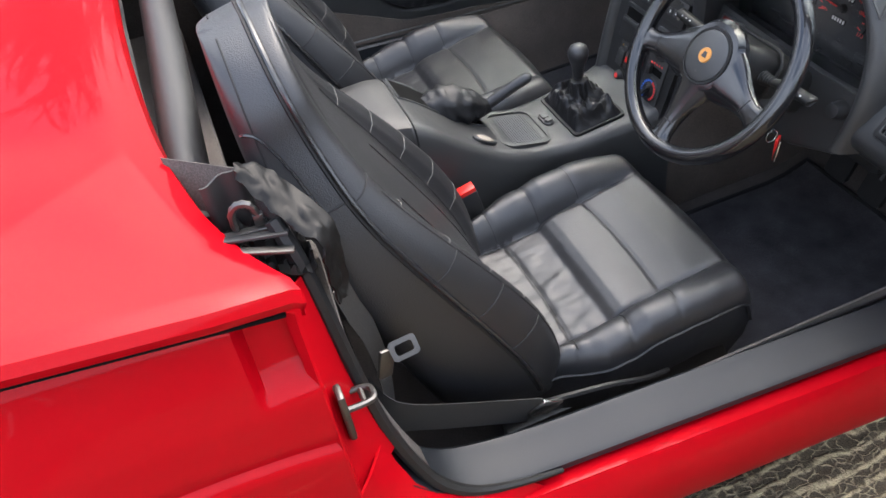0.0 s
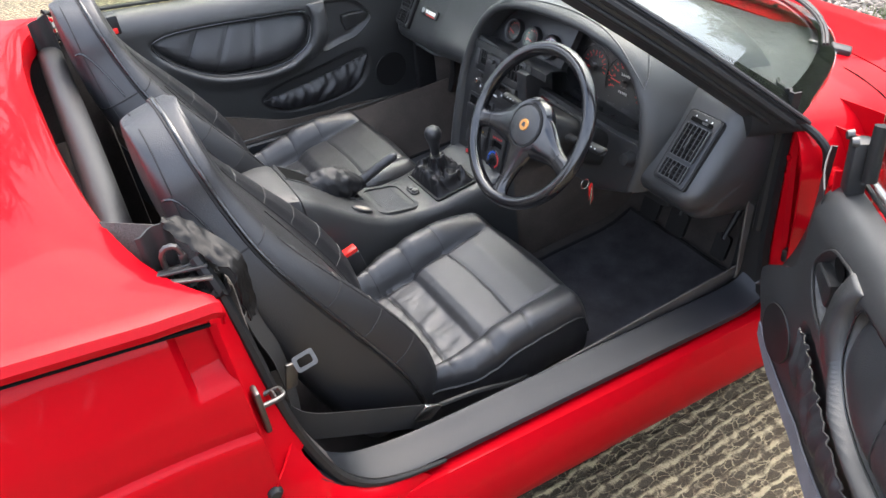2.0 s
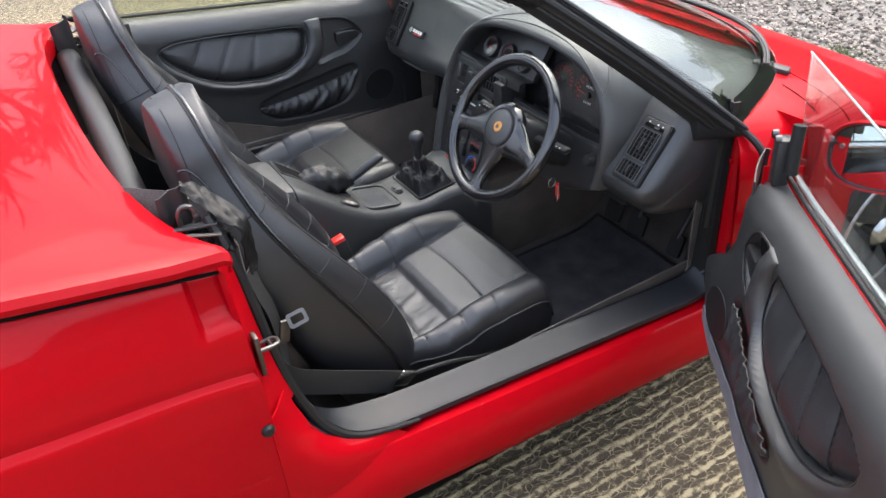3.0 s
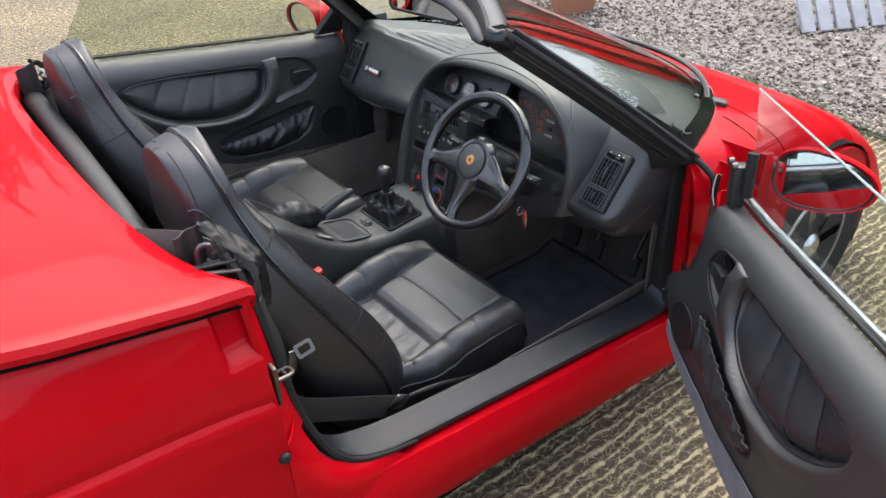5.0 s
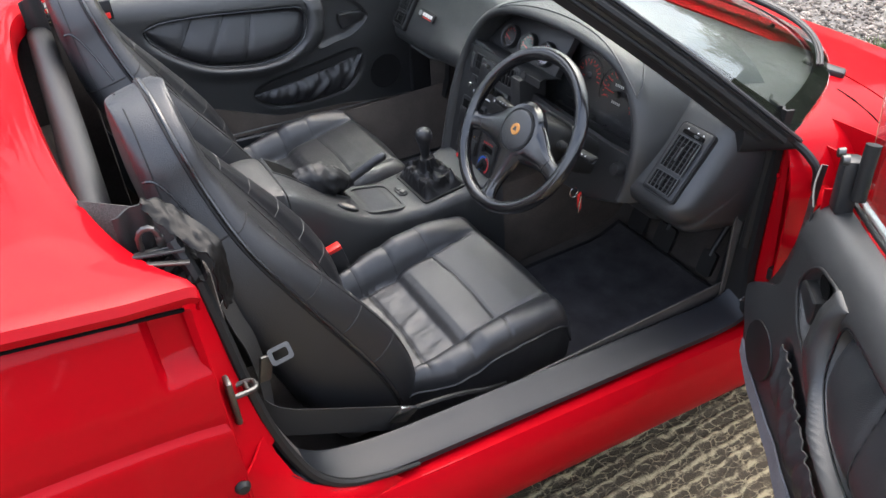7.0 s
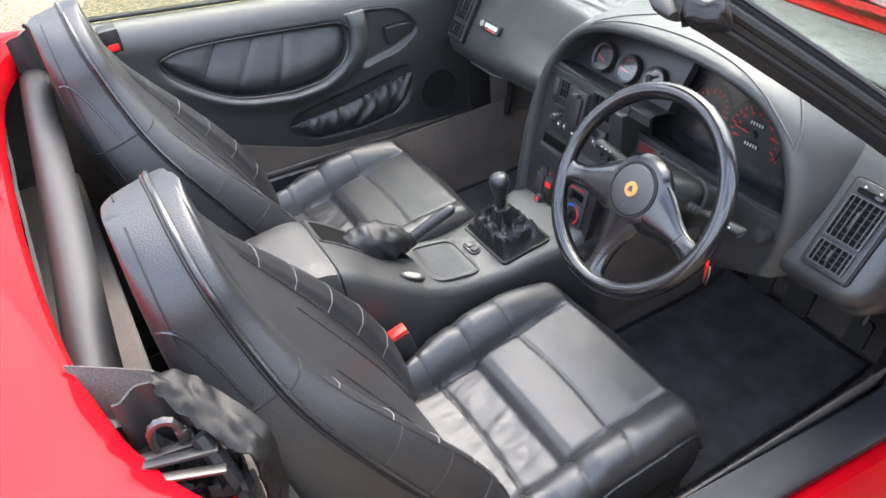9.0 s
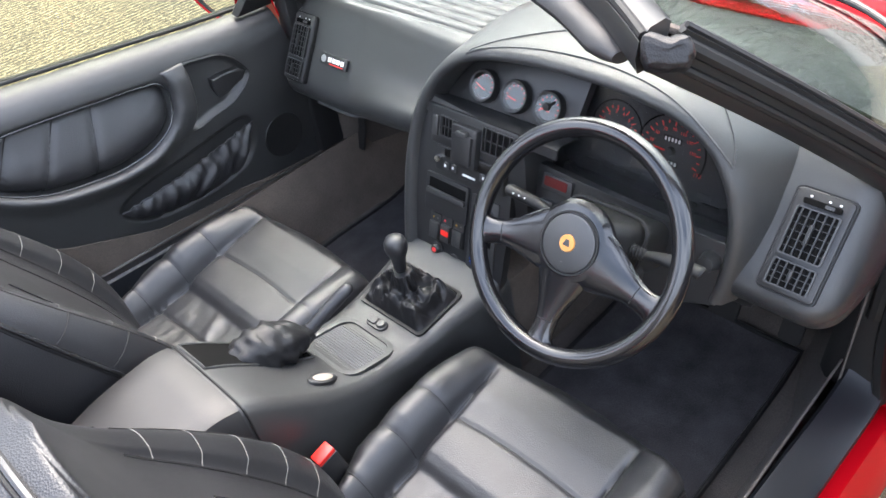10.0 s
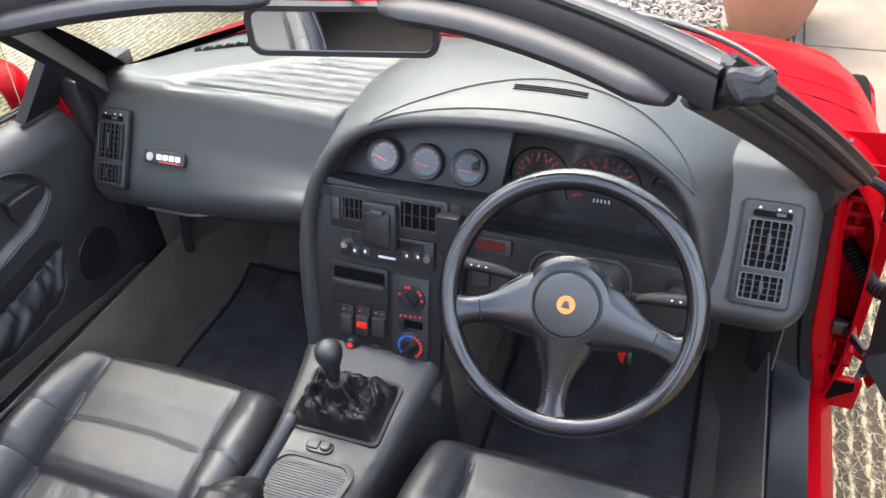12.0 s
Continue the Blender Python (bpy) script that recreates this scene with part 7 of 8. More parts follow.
def make_door(place, hand, name, label, driver):
    bottom, hinge = (DOOR_LOW_DRIVER, HINGE_U_DRIVER) if driver else (DOOR_LOW, HINGE_U)

    def F(u, z, v):
        e = 0.01
        c = place(u, z, v)
        ex = (place(u + e, z, v) - c) * hand
        return basis(c, ex, place(u, z + e, v) - c)

    def grid(n, m, v_of, lo=bottom, hi=DOOR_TOP, u1=1.16):
        rows = []
        for i in range(n + 1):
            row = []
            for j in range(m + 1):
                s = j / m
                z0 = lerp(lo, 0.5) + (lerp(hi, 0.5) - lerp(lo, 0.5)) * s
                uh = lerp(hinge, z0 + 0.02 * s)
                u = uh + (u1 - uh) * i / n
                z = lerp(lo, u) + (lerp(hi, u) - lerp(lo, u)) * s
                row.append(place(u, z, v_of(u, z)))
            rows.append(row)
        return rows

    door = part(name, shell(grid(150, 100, door_v), 0.02 * hand), PLASTIC, car, label, sharp=70)
    # red outer skin and shut edges
    skin = grid(40, 20, lambda u, z: -0.105 - 0.02 * math.sin(math.pi * min(1.0, max(0.0, (z - 0.2) / 0.7))), hi=[(u, z - 0.06) for u, z in DOOR_TOP])
    part("outer_skin", shell(skin, -0.01 * hand), RED, door)
    edge = []
    for k in range(30):
        z = (0.44 if driver else 0.26) + (0.38 if driver else 0.56) * k / 29
        u = lerp(hinge, z) - 0.004
        edge.append([place(u, z, -0.02), place(u - 0.006, z, -0.06), place(u - 0.004, z, -0.10)])
    part("hinge_edge", shell(edge, 0.004), RED_INNER, door)
    edge = []
    for k in range(30):
        u = (0.10 if driver else -0.07) + (1.05 if driver else 1.22) * k / 29
        edge.append([place(u, lerp(bottom, u) - 0.003, v) for v in (-0.012, -0.05, -0.10)])
    part("bottom_edge", shell(edge, 0.004), RED_INNER, door)
    # carpet strip along the foot
    strip = []
    for k in range(41):
        u = (0.11 if driver else -0.06) + (1.03 if driver else 1.2) * k / 40
        w = lerp([(-0.06, 0.03), (0.3, 0.045), (0.7, 0.085), (1.14, 0.13)] if driver else [(-0.06, 0.07), (0.066, 0.085), (0.357, 0.096), (0.607, 0.084), (0.81, 0.135), (0.93, 0.185), (1.14, 0.26)], u)
        strip.append([place(u, lerp(bottom, u) + w * j / 4, door_v(u, lerp(bottom, u) + w * j / 4) + 0.008) for j in range(5)])
    part("carpet_strip", shell(strip, 0.004 * hand), CARPET_GREY if driver else CARPET_BROWN, door)
    # padded insert
    pad = []
    seams = ((0.883, 0.690, 0.800, 0.800), (0.805, 0.645, 0.700, 0.792), (0.690, 0.618, 0.620, 0.778))
    def lean(z):
        return 0.042 * step(0.80 - z, 0.0, 0.19)

    def seam_off(u, z):
        return min(abs(u - a - (c - a) * (z - b) / (d - b)) for a, b, c, d in seams)
    for i in range(61):
        row = []
        u = 0.452 + 0.502 * i / 60
        inner = [z for z in np.arange(0.60, 0.815, 0.002) if within(u, z, INSERT) > 0.004]
        lo, hi = (min(inner), max(inner)) if inner else (0.735, 0.736)
        for j in range(31):
            z = lo + (hi - lo) * j / 30
            d = max(0.0, within(u, z, INSERT))
            puff = 0.014 * (1 - math.exp(-d / 0.016)) - 0.005 * math.exp(-(seam_off(u, z) / 0.006) ** 2)
            row.append(place(u, z, 0.012 * math.exp(-((z - 0.62) / 0.12) ** 2) - 0.032 + lean(z) * (1 - math.exp(-d / 0.02)) + puff + 0.0025 * noise.noise((u * 16 + z * 9, z * 14, 2.0))))
        pad.append(row)
    ins = part("padded_insert", shell(pad, 0.003 * hand), LEATHER, door, "black leather padded insert", sharp=70)
    for a, b, c, d in seams:
        pts = [(a + (c - a) * k / 13, b + (d - b) * k / 13) for k in range(14)]
        part("insert_seam", tube([place(u, z, 0.012 * math.exp(-((z - 0.62) / 0.12) ** 2) - 0.032 + 0.0104 + lean(z) * (1 - math.exp(-max(0.0, within(u, z, INSERT)) / 0.02))) for u, z in pts], 0.0011, 5), SEAM, ins)
    part("insert_piping", tube([place(u, z, door_v(u, z) + 0.003) for u, z in [(p[0], p[1]) for p in INSERT]], 0.0022, 6, closed=True), PIPING, door)
    # broad grab handle between the insert and the lever
    rings = []
    for k in range(25):
        f = k / 24
        c = spline([(0.424, 0.775, 0), (0.420, 0.745, 0), (0.424, 0.700, 0), (0.440, 0.655, 0), (0.478, 0.622, 0), (0.535, 0.606, 0)], 25)[k]
        w = lerp([(0, 0.030), (0.3, 0.026), (0.6, 0.030), (0.85, 0.022), (1, 0.008)], f)
        h = lerp([(0, 0.004), (0.2, 0.022), (0.5, 0.034), (0.8, 0.026), (1, 0.008)], f)
        b = -0.004
        tilt = lerp([(0, 0.0), (0.5, 0.35), (1, 1.1)], f)
        prof = [(-1, b), (-0.95, h * 0.7), (-0.7, h * 0.98), (0.3, h), (0.75, h * 0.85), (1.0, h * 0.3), (1.0, b)]
        rings.append([place(c.x + w * a * math.cos(tilt), c.y - w * a * math.sin(tilt) * -1, v) for a, v in prof])
    part("grab_handle", loft(rings), PLASTIC, door, sharp=60)
    # dished surround with the opening lever
    def ring_at(pts, v):
        return [place(a, b, door_v(a, b) + v) for a, b in pts]
    cen = (0.335, 0.69)
    rim = [(cen[0] + (a - cen[0]) * 1.02, cen[1] + (b - cen[1]) * 1.02) for a, b in BEZEL]
    bez = part("lever_bezel", tube(ring_at(rim, 0.0012), 0.0030, 6, closed=True), PLASTIC_HARD, door)
    lev = [(0.340, 0.706), (0.300, 0.706), (0.258, 0.700), (0.246, 0.688), (0.256, 0.672), (0.300, 0.660), (0.334, 0.655), (0.342, 0.680)]
    part("opening_lever", loft([[place(a, b, -0.012) for a, b in lev], [place(a, b, 0.008) for a, b in lev], [place(0.30 + (a - 0.30) * 0.9, 0.683 + (b - 0.683) * 0.85, 0.011) for a, b in lev]]), PLASTIC_HARD, bez)
    if driver:
        # hollow by the lever: a near-black disc painted as shade
        part("lever_hole_shade", loft([[place(0.318 + 0.030 * math.cos(a), 0.727 + 0.018 * math.sin(a), v) for a in [k * math.pi / 10 for k in range(20)]] for v in (-0.006, -0.0045)]), DARK, bez)
    # loudspeaker
    sp = part("speaker_grille", lathe([(0.001, 0.0015), (0.056, 0.0015), (0.060, 0.0025), (0.062, 0.0)], F(0.190, 0.468, door_v(0.19, 0.468) + 0.004), 40), RUBBER, door, "round black speaker grille")
    # gathered pocket
    rows = []
    for i in range(61):
        s = i / 60
        u = 0.275 + 0.395 * s
        zt = 0.556 - 0.048 * s - 0.004 * math.sin(math.pi * s)
        zb = min(zt - 0.006, lerp([(0.0, 0.545), (0.03, 0.505), (0.08, 0.470), (0.2, 0.438), (0.5, 0.430), (0.8, 0.446), (0.95, 0.480), (1.0, 0.503)], s))
        row = []
        for j in range(15):
            f = j / 14
            z = zb + (zt - zb) * f
            bulge = 0.020 * math.sin(math.pi * min(1.0, f * 0.85 + 0.05)) * math.sin(math.pi * min(1, s + 0.03)) ** 0.5
            gather = 0.0026 * math.sin(i * 1.45) * f ** 3 + 0.016 * noise.noise((u * 42 + z * 26, z * 13 - u * 6, 3.0)) * math.sin(math.pi * (0.15 + 0.85 * f)) + 0.005 * noise.noise((u * 95, z * 30, 5.0)) * f
            row.append(place(u, z, 0.012 + bulge + gather - 0.012 * step(f, 0.12, 0.0)))
        rows.append(row)
    pk = part("door_pocket", shell(rows, 0.003 * hand), LEATHER, door, "gathered black leather door pocket", sharp=80)
    part("pocket_edge", tube([r[-1] + (r[-1] - r[-2]) * 0.02 for r in rows], [0.0022 + 0.0006 * (k % 2) for k in range(61)], 6), LEATHER, pk)
    # weather strip on the window line
    part("window_strip", tube([place(u, lerp(DOOR_TOP, u) + 0.006, -0.068) for u in [0.12 + 1.03 * k / 30 for k in range(31)]], 0.005, 8), RUBBER, door)
    part("outer_strip", tube([place(u, lerp(DOOR_TOP, u) + 0.003, -0.088) for u in [0.12 + 1.03 * k / 30 for k in range(31)]], 0.0065, 8), ALLOY if driver else RUBBER, door)
    return door, F


def passenger_place(u, z, v):
    return Vector((1.21 - u, 0.752 - v - 0.01 * u, z))


def driver_place(u, z, v):
    w = u + 0.02
    # the speaker pod swells towards the hinge
    v += 0.045 * (1 - step(u, 0.06, 0.36)) * (1 - step(z, 0.46, 0.64))
    return Vector((1.16 - 0.67 * w - 0.742 * v, -0.825 - 0.742 * w + 0.67 * v, z + 0.10 * (w - 0.1)))


pdoor = make_door(passenger_place, -1, "passenger_door", "closed passenger door with black trim and gathered pocket", False)[0]
ddoor, DF = make_door(driver_place, 1, "driver_door", "wide open driver's door with black trim, half-raised window", True)
# folded front of the driver's door trim, wrapping to the hinges
FOLD_U = [(0.474, 0.020), (0.485, 0.004), (0.494, -0.007), (0.535, -0.024), (0.60, -0.038), (0.66, -0.042), (0.75, -0.047), (0.80, -0.047)]
FOLD_V = [(0.474, 0.010), (0.485, 0.000), (0.494, -0.008), (0.535, -0.027), (0.60, -0.045), (0.66, -0.050), (0.75, -0.054), (0.80, -0.056)]
rows = []
for k in range(33):
    z = 0.470 + 0.318 * k / 32
    u0, v0 = lerp(HINGE_U_DRIVER, z) + 0.006, -0.004
    u1, v1 = lerp(FOLD_U, z), lerp(FOLD_V, z)
    v1 -= 0.045 * (1 - step(u1, 0.06, 0.36)) * (1 - step(z, 0.46, 0.64)) * step(z, 0.47, 0.50)
    rows.append([driver_place(u0 + (u1 - u0) * f, z, v0 + (v1 - v0) * f + 0.006 * math.sin(math.pi * f)) for f in (0.0, 0.2, 0.4, 0.6, 0.8, 0.95, 1.0)] + [driver_place(u1 + 0.003, z, v1 - 0.012)])
part("folded_front", shell(rows, 0.003), PLASTIC_HARD, ddoor)
part("belt_guide", box(0.138, 0.182, 0.688, 0.735, 0.862, 0.918, 0.004), PLASTIC_HARD, pdoor)
part("guide_red", box(0.148, 0.173, 0.683, 0.689, 0.868, 0.884, 0.002), SIGNAL_RED, pdoor)

# half-raised window of the driver's door
def win(u, z):
    return driver_place(u, z, -0.078 + 0.02 * (z - 0.85))


rows = []
for i in range(25):
    s = i / 24
    row = []
    for j in range(9):
        f = j / 8
        u0, u1 = 0.170 - 0.075 * f, 1.10
        u = u0 + (u1 - u0) * s
        z = (lerp(DOOR_TOP, u) - 0.03) * (1 - f) + (1.055 - 0.006 * 0 + 0.018 * s) * f
        row.append(win(u, z))
    rows.append(row)
pane = part("door_window", shell(rows, 0.004), GLASS, ddoor, "half-raised clear door window")
pane.visible_shadow = False
part("window_edge", tube([r[-1] for r in rows], 0.0022, 6), material("glass_edge", (0.30, 0.36, 0.33), rough=0.2, blotch=0.1), pane)
# raised window of the passenger door
rows = []
for i in range(25):
    s = i / 24
    row = []
    for j in range(9):
        f = j / 8
        u = (0.150 - 0.02 * f) + (1.120 - 0.125 * f * 1.35 - 0.150) * s
        z = (lerp(DOOR_TOP, u) - 0.03) * (1 - f) + 1.16 * f
        row.append(passenger_place(u, z, -0.078 + 0.06 * (z - 0.85)))
    rows.append(row)
pane = part("door_window", shell(rows[::-1], 0.004), TINTED, pdoor, "raised green-tinted door window")
pane.visible_shadow = False
# mechanism at the front top corner
gd = part("window_guide", box(-0.020, 0.020, -0.05, 0.050, -0.016, 0.016, 0.005, DF(0.155, 0.845, -0.045)), PLASTIC_HARD, ddoor, "black window guide block")
part("guide_post", tube([driver_place(0.185, 0.83, -0.06), driver_place(0.178, 0.89, -0.06), driver_place(0.170, 0.930, -0.063)], 0.013, 10), RUBBER, gd)
for du in (-0.02, 0.012):
    part("guide_roller", lathe([(0.001, 0.012), (0.008, 0.011), (0.010, 0.0)], DF(0.150 + du, 0.895, -0.035), 14), STEEL_DULL, gd)


def door_mirror(centre, outward, back, label, parent, up=(0, 0, 1)):
    """Red oval housing, glass set in its rear face."""
    out = Vector(outward).normalized()
    up = Vector(up)
    back = Vector(back).normalized()
    m = basis(centre, out, up)
    if m.to_3x3().col[2].dot(back) < 0:
        m = basis(centre, -out, up)
    sx = 1 if m.to_3x3().col[0].dot(out) > 0 else -1
    def oval(s, taper=0.0):
        pts = []
        for k in range(44):
            a = k * 2 * math.pi / 44
            x, y = math.cos(a), math.sin(a)
            x = math.copysign(abs(x) ** 0.85, x)
            y = math.copysign(abs(y) ** 0.9, y)
            pts.append((sx * x * 0.122 * s, y * 0.072 * s * (1 + 0.18 * x * -1)))
        return pts
    rings = []
    for s, z in ((0.90, -0.010), (0.93, 0.002), (0.985, 0.006), (1.0, -0.006), (1.0, -0.03), (0.93, -0.06), (0.78, -0.085), (0.5, -0.102), (0.15, -0.108)):
        rings.append([m @ Vector((x, y, z)) for x, y in oval(s)])
    mir_ob = part("door_mirror", loft(rings), RED, parent, label)
    part("mirror_glass", prism(oval(0.90), -0.012, -0.004, m), MIRROR, mir_ob)
    part("mirror_rim", loft([[m @ Vector((x, y, z)) for x, y in oval(s)] for s, z in ((0.885, -0.008), (0.885, 0.0), (0.93, 0.0015), (0.93, -0.006))], loop=True), RUBBER, mir_ob)
    return mir_ob


for sy, own in ((1, pdoor),):
    part("mirror_sail", prism([(-0.10, 0.0), (0.10, -0.01), (0.075, 0.045), (0.02, 0.10), (-0.01, 0.105)], -0.012, 0.012, basis((1.105, sy * 0.785, 0.805), (1, 0, 0), (0, -0.25 * sy, 1)), 0.004), RUBBER, own)
door_mirror((1.06, 0.975, 0.808), (0, 1, 0), (-1, -0.12, 0.02), "red passenger door mirror", pdoor)
door_mirror(driver_place(0.04, 0.80, -0.28), (0.30, -0.95, 0), (-0.95, -0.30, 0.2), "red driver's door mirror", ddoor, (0.22, 0.06, 0.97))

# ---- outside ----
def stones(count, seed, x0, x1, y0, y1, s0, s1):
    rng = np.random.default_rng(seed)
    g = (1 + 5 ** 0.5) / 2
    base_v = np.array([(-1, g, 0), (1, g, 0), (-1, -g, 0), (1, -g, 0), (0, -1, g), (0, 1, g), (0, -1, -g), (0, 1, -g), (g, 0, -1), (g, 0, 1), (-g, 0, -1), (-g, 0, 1)]) / 1.9
    base_f = np.array([(0, 11, 5), (0, 5, 1), (0, 1, 7), (0, 7, 10), (0, 10, 11), (1, 5, 9), (5, 11, 4), (11, 10, 2), (10, 7, 6), (7, 1, 8), (3, 9, 4), (3, 4, 2), (3, 2, 6), (3, 6, 8), (3, 8, 9), (4, 9, 5), (2, 4, 11), (6, 2, 10), (8, 6, 7), (9, 8, 1)])
    vs, fs = [], []
    for k in range(count):
        near = rng.random() ** 1.7
        x = x0 + (x1 - x0) * near
        y = y0 + (y1 - y0) * rng.random()
        s = s0 + (s1 - s0) * rng.random() ** 2
        v = base_v * (s * np.array([1.0, 0.6 + 0.4 * rng.random(), 0.45 + 0.3 * rng.random()])) * (0.8 + 0.4 * rng.random((12, 1)))
        a = rng.random() * 6.28
        c, d = math.cos(a), math.sin(a)
        v = np.c_[v[:, 0] * c - v[:, 1] * d + x, v[:, 0] * d + v[:, 1] * c + y, v[:, 2] + 0.012 + 0.012 * rng.random()]
        fs.append(base_f + 12 * k)
        vs.append(v)
    me = bpy.data.meshes.new("gravel")
    me.from_pydata(np.concatenate(vs).tolist(), [], np.concatenate(fs).tolist())
    return me


def stone_material():
    m = material("mixed_gravel", (0.33, 0.30, 0.27), rough=0.9, grain=0.2, grain_size=150, blotch=0.2, blotch_size=2)
    nt = m.node_tree
    geo = nt.nodes.new("ShaderNodeNewGeometry")
    ramp = nt.nodes.new("ShaderNodeValToRGB")
    ramp.color_ramp.elements[0].color, ramp.color_ramp.elements[1].color = (0.05, 0.042, 0.035, 1), (0.40, 0.35, 0.295, 1)
    nt.links.new(geo.outputs["Random Per Island"], ramp.inputs["Fac"])
    nt.links.new(ramp.outputs["Color"], nt.nodes["Principled BSDF"].inputs["Base Color"])
    return m


gme = stones(30000, 5, 3.44, 8.0, -0.47, 4.6, 0.006, 0.019)
gme.materials.append(stone_material())
tagged(new("gravel", gme), "loose grey and buff gravel beside the yard", "gravel", kind="stuff")
rows = [[Vector((x, y, 0.006 + 0.006 * noise.noise((x * 2, y * 2, 0)))) for y in [-0.50 + 8.5 * j / 30 for j in range(31)]] for x in [3.42 + 0.04 * math.sin(k) * 0 + 10 * k / 30 for k in range(31)]]
tagged(part("gravel_bed", shell(rows, 0.004), STONE), "compacted gravel bed under the loose stones", "gravel bed", kind="structure")


def pot(x, y, r, h):
    t = thing("plant_pot", "large plain terracotta plant pot on the ground", "plant pot", (x, y, 0), "terracotta pots")
    part("bowl", lathe([(r * 0.55, 0.0), (r * 0.62, 0.01), (r * 0.80, h * 0.3), (r * 0.95, h * 0.65), (r, h * 0.88), (r * 0.98, h * 0.9), (r * 0.88, h * 0.9), (r * 0.5, h * 0.2)], Matrix.Translation((x, y, 0)), 40), TERRACOTTA, t)
    part("rim", lathe([(r * 0.98, h * 0.88), (r * 1.06, h * 0.89), (r * 1.07, h * 0.98), (r * 1.03, h), (r * 0.92, h), (r * 0.90, h * 0.88)], Matrix.Translation((x, y, 0)), 40), TERRACOTTA, t)
    part("soil", lathe([(0.001, h * 0.86), (r * 0.92, h * 0.84)], Matrix.Translation((x, y, 0)), 24), CARPET_BROWN, t)


pot(3.92, 2.22, 0.23, 0.42)
pot(3.68, -0.66, 0.24, 0.42)


def crate():
    t = thing("slatted_crate", "weathered grey slatted crate lying on the gravel", "crate", (5.0, 0.75, 0))
    m = Matrix.Translation((4.82, 0.62, 0.02)) @ pose(0, 0, 0, 0, -52, 62)
    for k in range(5):
        part("slat", box(0.0, 0.62, -0.30 + 0.125 * k, -0.205 + 0.125 * k, -0.012, 0.012, 0.004, m), GREY_PAINT, t)
    for u in (0.06, 0.55):
        part("batten", box(u, u + 0.05, -0.31, 0.30, -0.04, -0.012, 0.004, m), GREY_PAINT, t)
    for k in range(4):
        part("wire", tube([m @ Vector((0.0, -0.36 - 0.12 * k, -0.02)), m @ Vector((0.62, -0.36 - 0.12 * k, -0.02))], 0.008, 6), ALLOY, t)
    for u in (0.0, 0.31, 0.62):
        part("wire", tube([m @ Vector((u, -0.32, -0.02)), m @ Vector((u, -0.78, -0.02))], 0.008, 6), ALLOY, t)


crate()
# paving slabs right of the gravel
paving = tagged(part("pavement", box(2.75, 6.5, -4.2, -0.80, -0.02, 0.006, 0.0), STONE), "sandstone paving beside the gravel", "paving", kind="structure")
for i in range(5):
    for j in range(5):
        x0, y0 = 2.78 + 0.72 * i, -0.82 - 0.62 * (j + 1)
        part("slab", box(x0, x0 + 0.705, y0, y0 + 0.605, 0.004, 0.026 + 0.004 * random.random(), 0.006), SLAB, paving)


def tuft(name, x, y, n, h, spread):
    rng = random.Random(int(x * 100 + y * 10))
    vs, fs = [], []
    for k in range(n):
        a = rng.random() * 6.28
        r = spread * rng.random()
        bx, by = x + r * math.cos(a) * 1.0, y + r * math.sin(a) * 1.6
        hh = h * (0.5 + rng.random())
        lx, ly = 0.6 * hh * (rng.random() - 0.5), 0.6 * hh * (rng.random() - 0.5)
        w = 0.002 + 0.002 * rng.random()
        i = len(vs)
        vs += [(bx - w, by, 0), (bx + w, by, 0), (bx + w * 0.7 + lx * 0.4, by + ly * 0.4, hh * 0.6), (bx - w * 0.7 + lx * 0.4, by + ly * 0.4, hh * 0.6), (bx + lx, by + ly, hh)]
        fs += [(i, i + 1, i + 2, i + 3), (i + 3, i + 2, i + 4)]
    me = bpy.data.meshes.new(name)
    me.from_pydata(vs, [], fs)
    me.materials.append(GRASS)
    tagged(new(name, me), "short green grass and weeds at the gravel's edge", "grass", kind="stuff")


for x, y, n in ((3.50, 0.08, 160), (3.42, -0.15, 200), (3.45, -0.36, 160), (3.55, 0.45, 120), (3.42, -0.78, 220), (3.75, -0.86, 260), (3.62, -0.45, 120), (4.1, -0.82, 200)):
    tuft("grass", x, y, n, 0.045, 0.10)


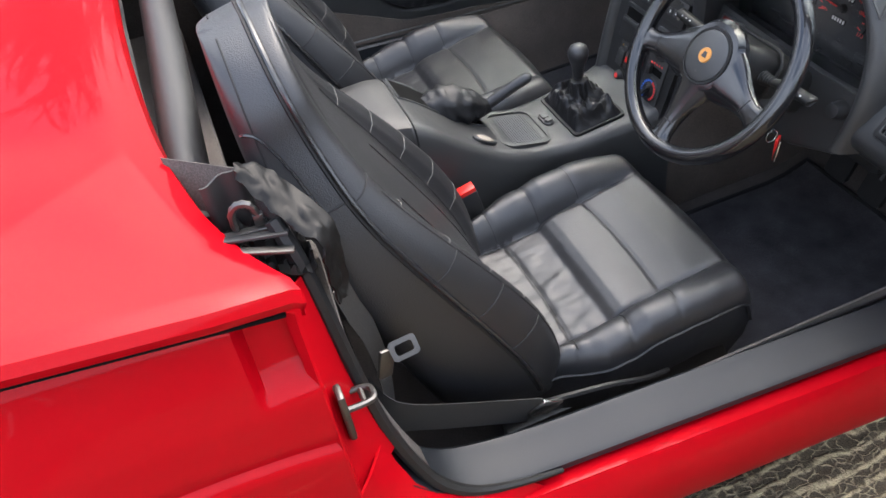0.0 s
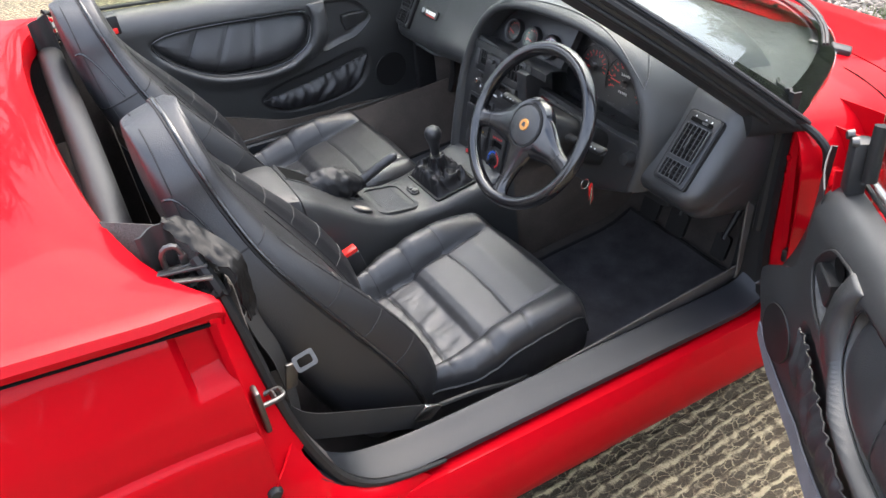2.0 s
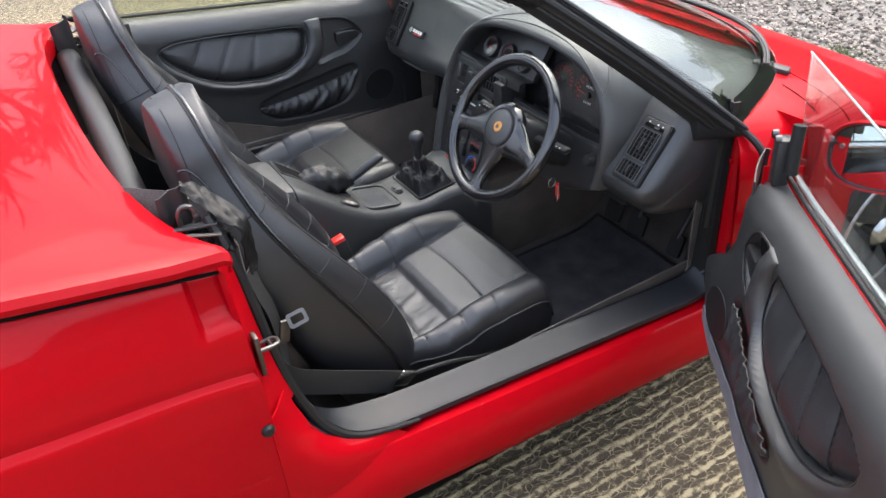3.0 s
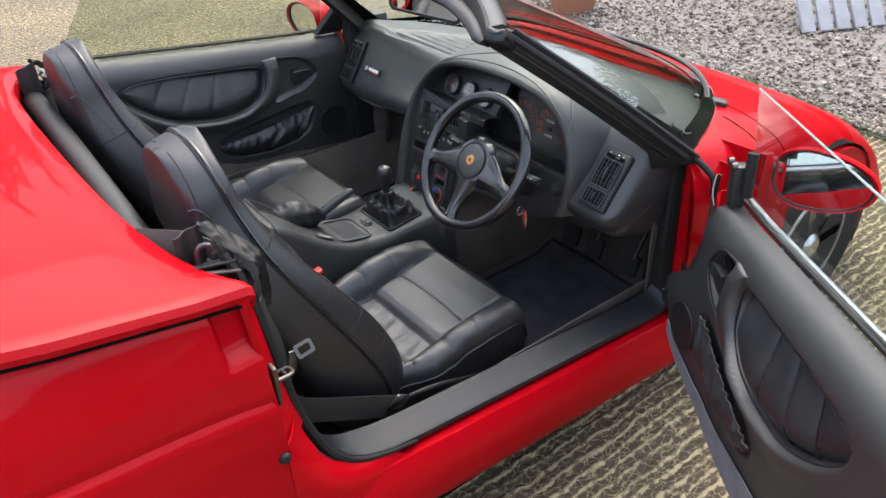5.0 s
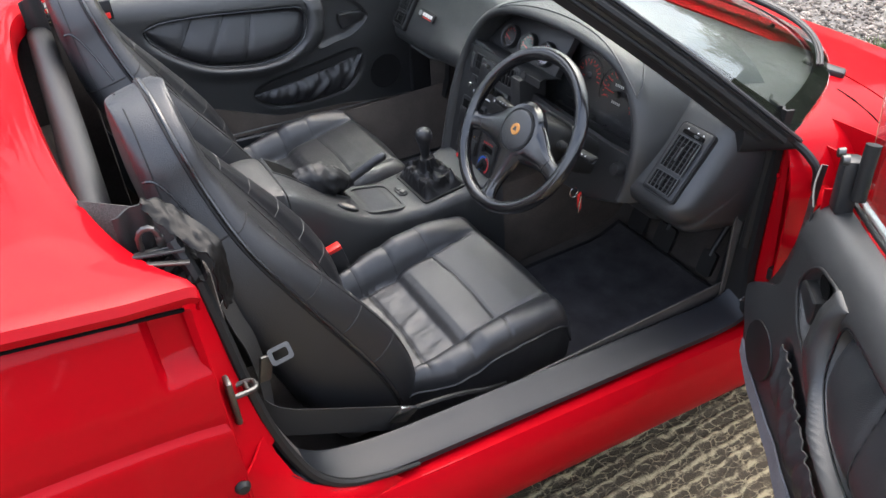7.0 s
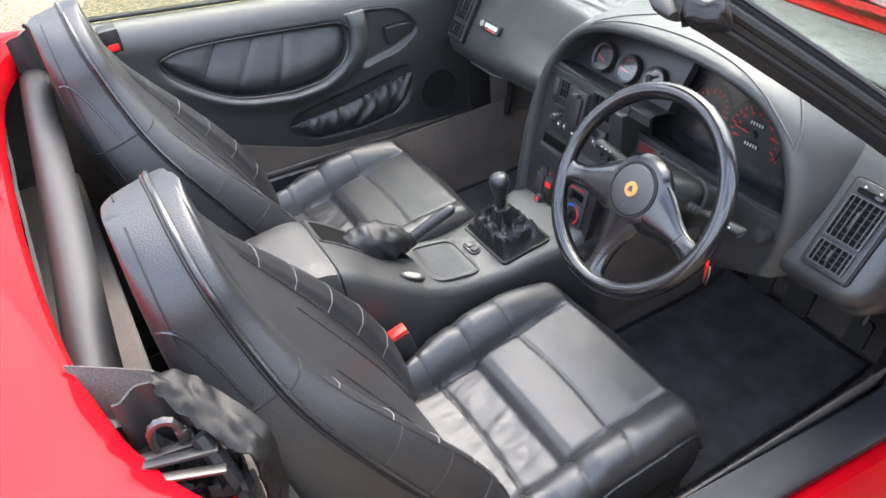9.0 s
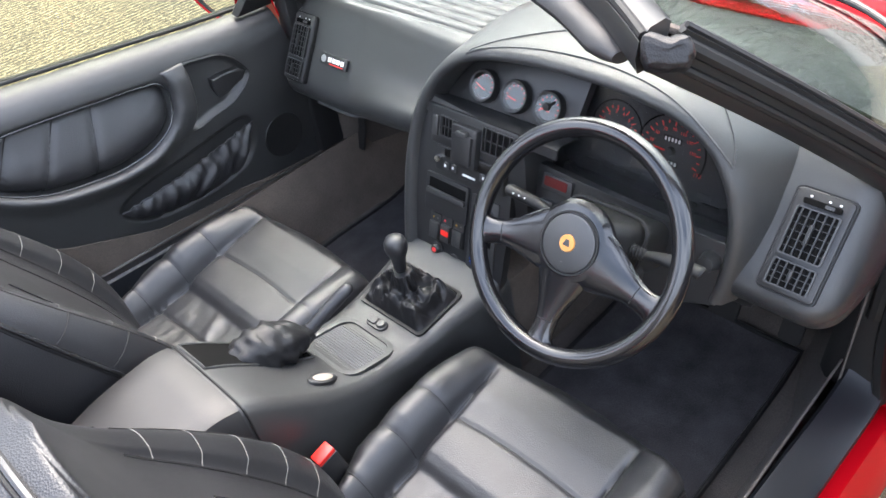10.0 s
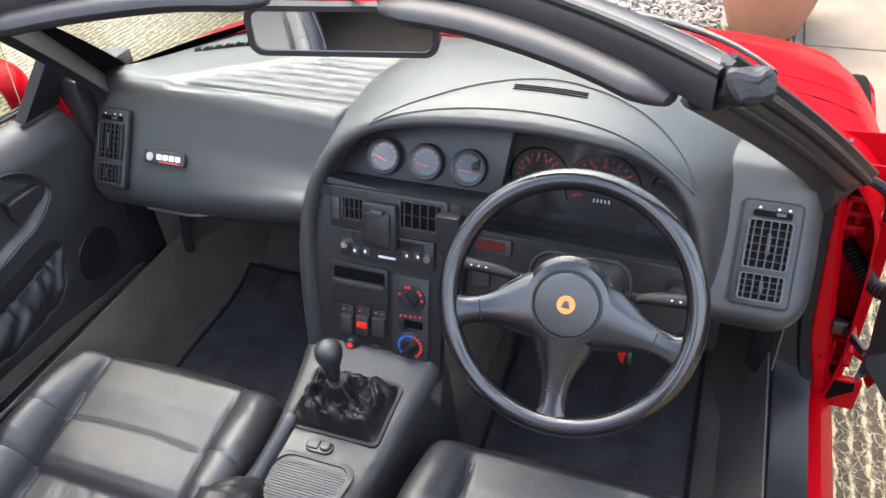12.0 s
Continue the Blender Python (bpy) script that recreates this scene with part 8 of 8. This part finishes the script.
def bare_tree(x, y, height, seed):
    rng = random.Random(seed)
    t = thing("bare_tree", "leafless tree with many fine branches beside the yard", "tree", (x, y, 0))
    rings_v, rings_f = [], []
    def limb(p, d, length, r, depth):
        n = 5 if depth < 2 else 3
        steps = 4 if depth < 3 else 3
        pts = [p]
        dd = d.copy()
        for k in range(steps):
            dd = (dd + Vector((rng.uniform(-1, 1), rng.uniform(-1, 1), rng.uniform(-0.5, 0.9))) * 0.16).normalized()
            pts.append(pts[-1] + dd * length / steps)
        start = len(rings_v)
        for k, q in enumerate(pts):
            rr = r * (1 - 0.55 * k / steps)
            s = dd.cross(Vector((0.3, 0.5, 0.8))).normalized()
            u = s.cross(dd)
            for j in range(n):
                a = j * 2 * math.pi / n
                rings_v.append(tuple(q + (s * math.cos(a) + u * math.sin(a)) * rr))
        for k in range(steps):
            for j in range(n):
                a, b = start + k * n + j, start + k * n + (j + 1) % n
                rings_f.append((a, b, b + n, a + n))
        if depth >= 6:
            return
        kids = 3 if depth < 4 else 2
        for k in range(kids + (rng.random() < 0.5)):
            q = pts[rng.randint(max(1, steps - 2), steps)]
            nd = (dd + Vector((rng.uniform(-1, 1), rng.uniform(-1, 1), rng.uniform(-0.35, 0.7))) * 0.85).normalized()
            limb(q, nd, length * rng.uniform(0.58, 0.82), r * 0.66, depth + 1)
    limb(Vector((x, y, 0)), Vector((0, 0, 1)), height * 0.3, height * 0.034, 0)
    me = bpy.data.meshes.new("branches")
    me.from_pydata(rings_v, [], rings_f)
    me.materials.append(BARK)
    ob = new("branches", me)
    ob.parent = t
    ob.matrix_parent_inverse = Matrix.Translation((-x, -y, 0))


bare_tree(0.2, 11.0, 9.5, 4)
bare_tree(3.9, 13.5, 8.5, 21)
bare_tree(-6.0, 9.5, 10.0, 9)


def hedge():
    """Loose evergreen hedge beyond the gravel, of many small leaves on a dark core."""
    rng = random.Random(11)
    verts, faces = [], []
    for k in range(20000):
        y = rng.uniform(-7.0, 9.0)
        top = 3.5 + 0.45 * noise.noise((y * 0.7, 0, 0)) + 0.25 * noise.noise((y * 2.3, 3, 0))
        z = top * rng.random() ** 0.8
        depth = 0.55 * (1 - 0.5 * (z / top) ** 3)
        p = Vector((10.4 - depth * rng.uniform(0.5, 1.0) + 0.25 * noise.noise((y * 1.5, z * 1.5, 1)), y, z))
        a = Vector((rng.uniform(-1, 1), rng.uniform(-1, 1), rng.uniform(-1, 1))).normalized()
        b = a.cross(Vector((rng.uniform(-1, 1), rng.uniform(-1, 1), rng.uniform(-1, 1)))).normalized()
        s = rng.uniform(0.05, 0.10)
        n = len(verts)
        verts += [tuple(p - a * s), tuple(p + b * s * 0.45), tuple(p + a * s), tuple(p - b * s * 0.45)]
        faces.append((n, n + 1, n + 2, n + 3))
    # dense inner growth
    start, cols, lines = len(verts), 80, 14
    for i in range(cols + 1):
        y = -7.2 + 16.4 * i / cols
        for j in range(lines + 1):
            z = 3.4 * j / lines
            verts.append((10.25 + 0.35 * noise.noise((y * 1.6, z * 1.6, 4)) + 0.15 * noise.noise((y * 5, z * 5, 8)), y, z + 0.3 * noise.noise((y * 0.9, 7, j * 0.1))))
    for i in range(cols):
        for j in range(lines):
            a = start + i * (lines + 1) + j
            faces.append((a, a + lines + 1, a + lines + 2, a + 1))
    me = bpy.data.meshes.new("hedge")
    me.from_pydata(verts, [], faces)
    me.materials.append(LEAF)
    tagged(new("hedge", me), "loose dark evergreen hedge beyond the gravel", "hedge", kind="stuff")


hedge()


def fence():
    """Tall board fence along the yard behind the camera."""
    t = tagged(thing("board_fence", "tall weathered timber board fence along the yard", "fence", (1.0, -5.2, 0)), kind="structure")
    for k in range(84):
        x = -8.0 + 0.2 * k
        part("board", box(x, x + 0.185, -5.24 - 0.01 * (k % 2), -5.215 - 0.01 * (k % 2), 0.0, 1.8 + 0.03 * random.random(), 0.0), BOARD, t)
    for z in (0.3, 0.9, 1.5):
        part("rail", box(-8.0, 8.8, -5.30, -5.26, z, z + 0.09, 0.0), BOARD, t)


fence()
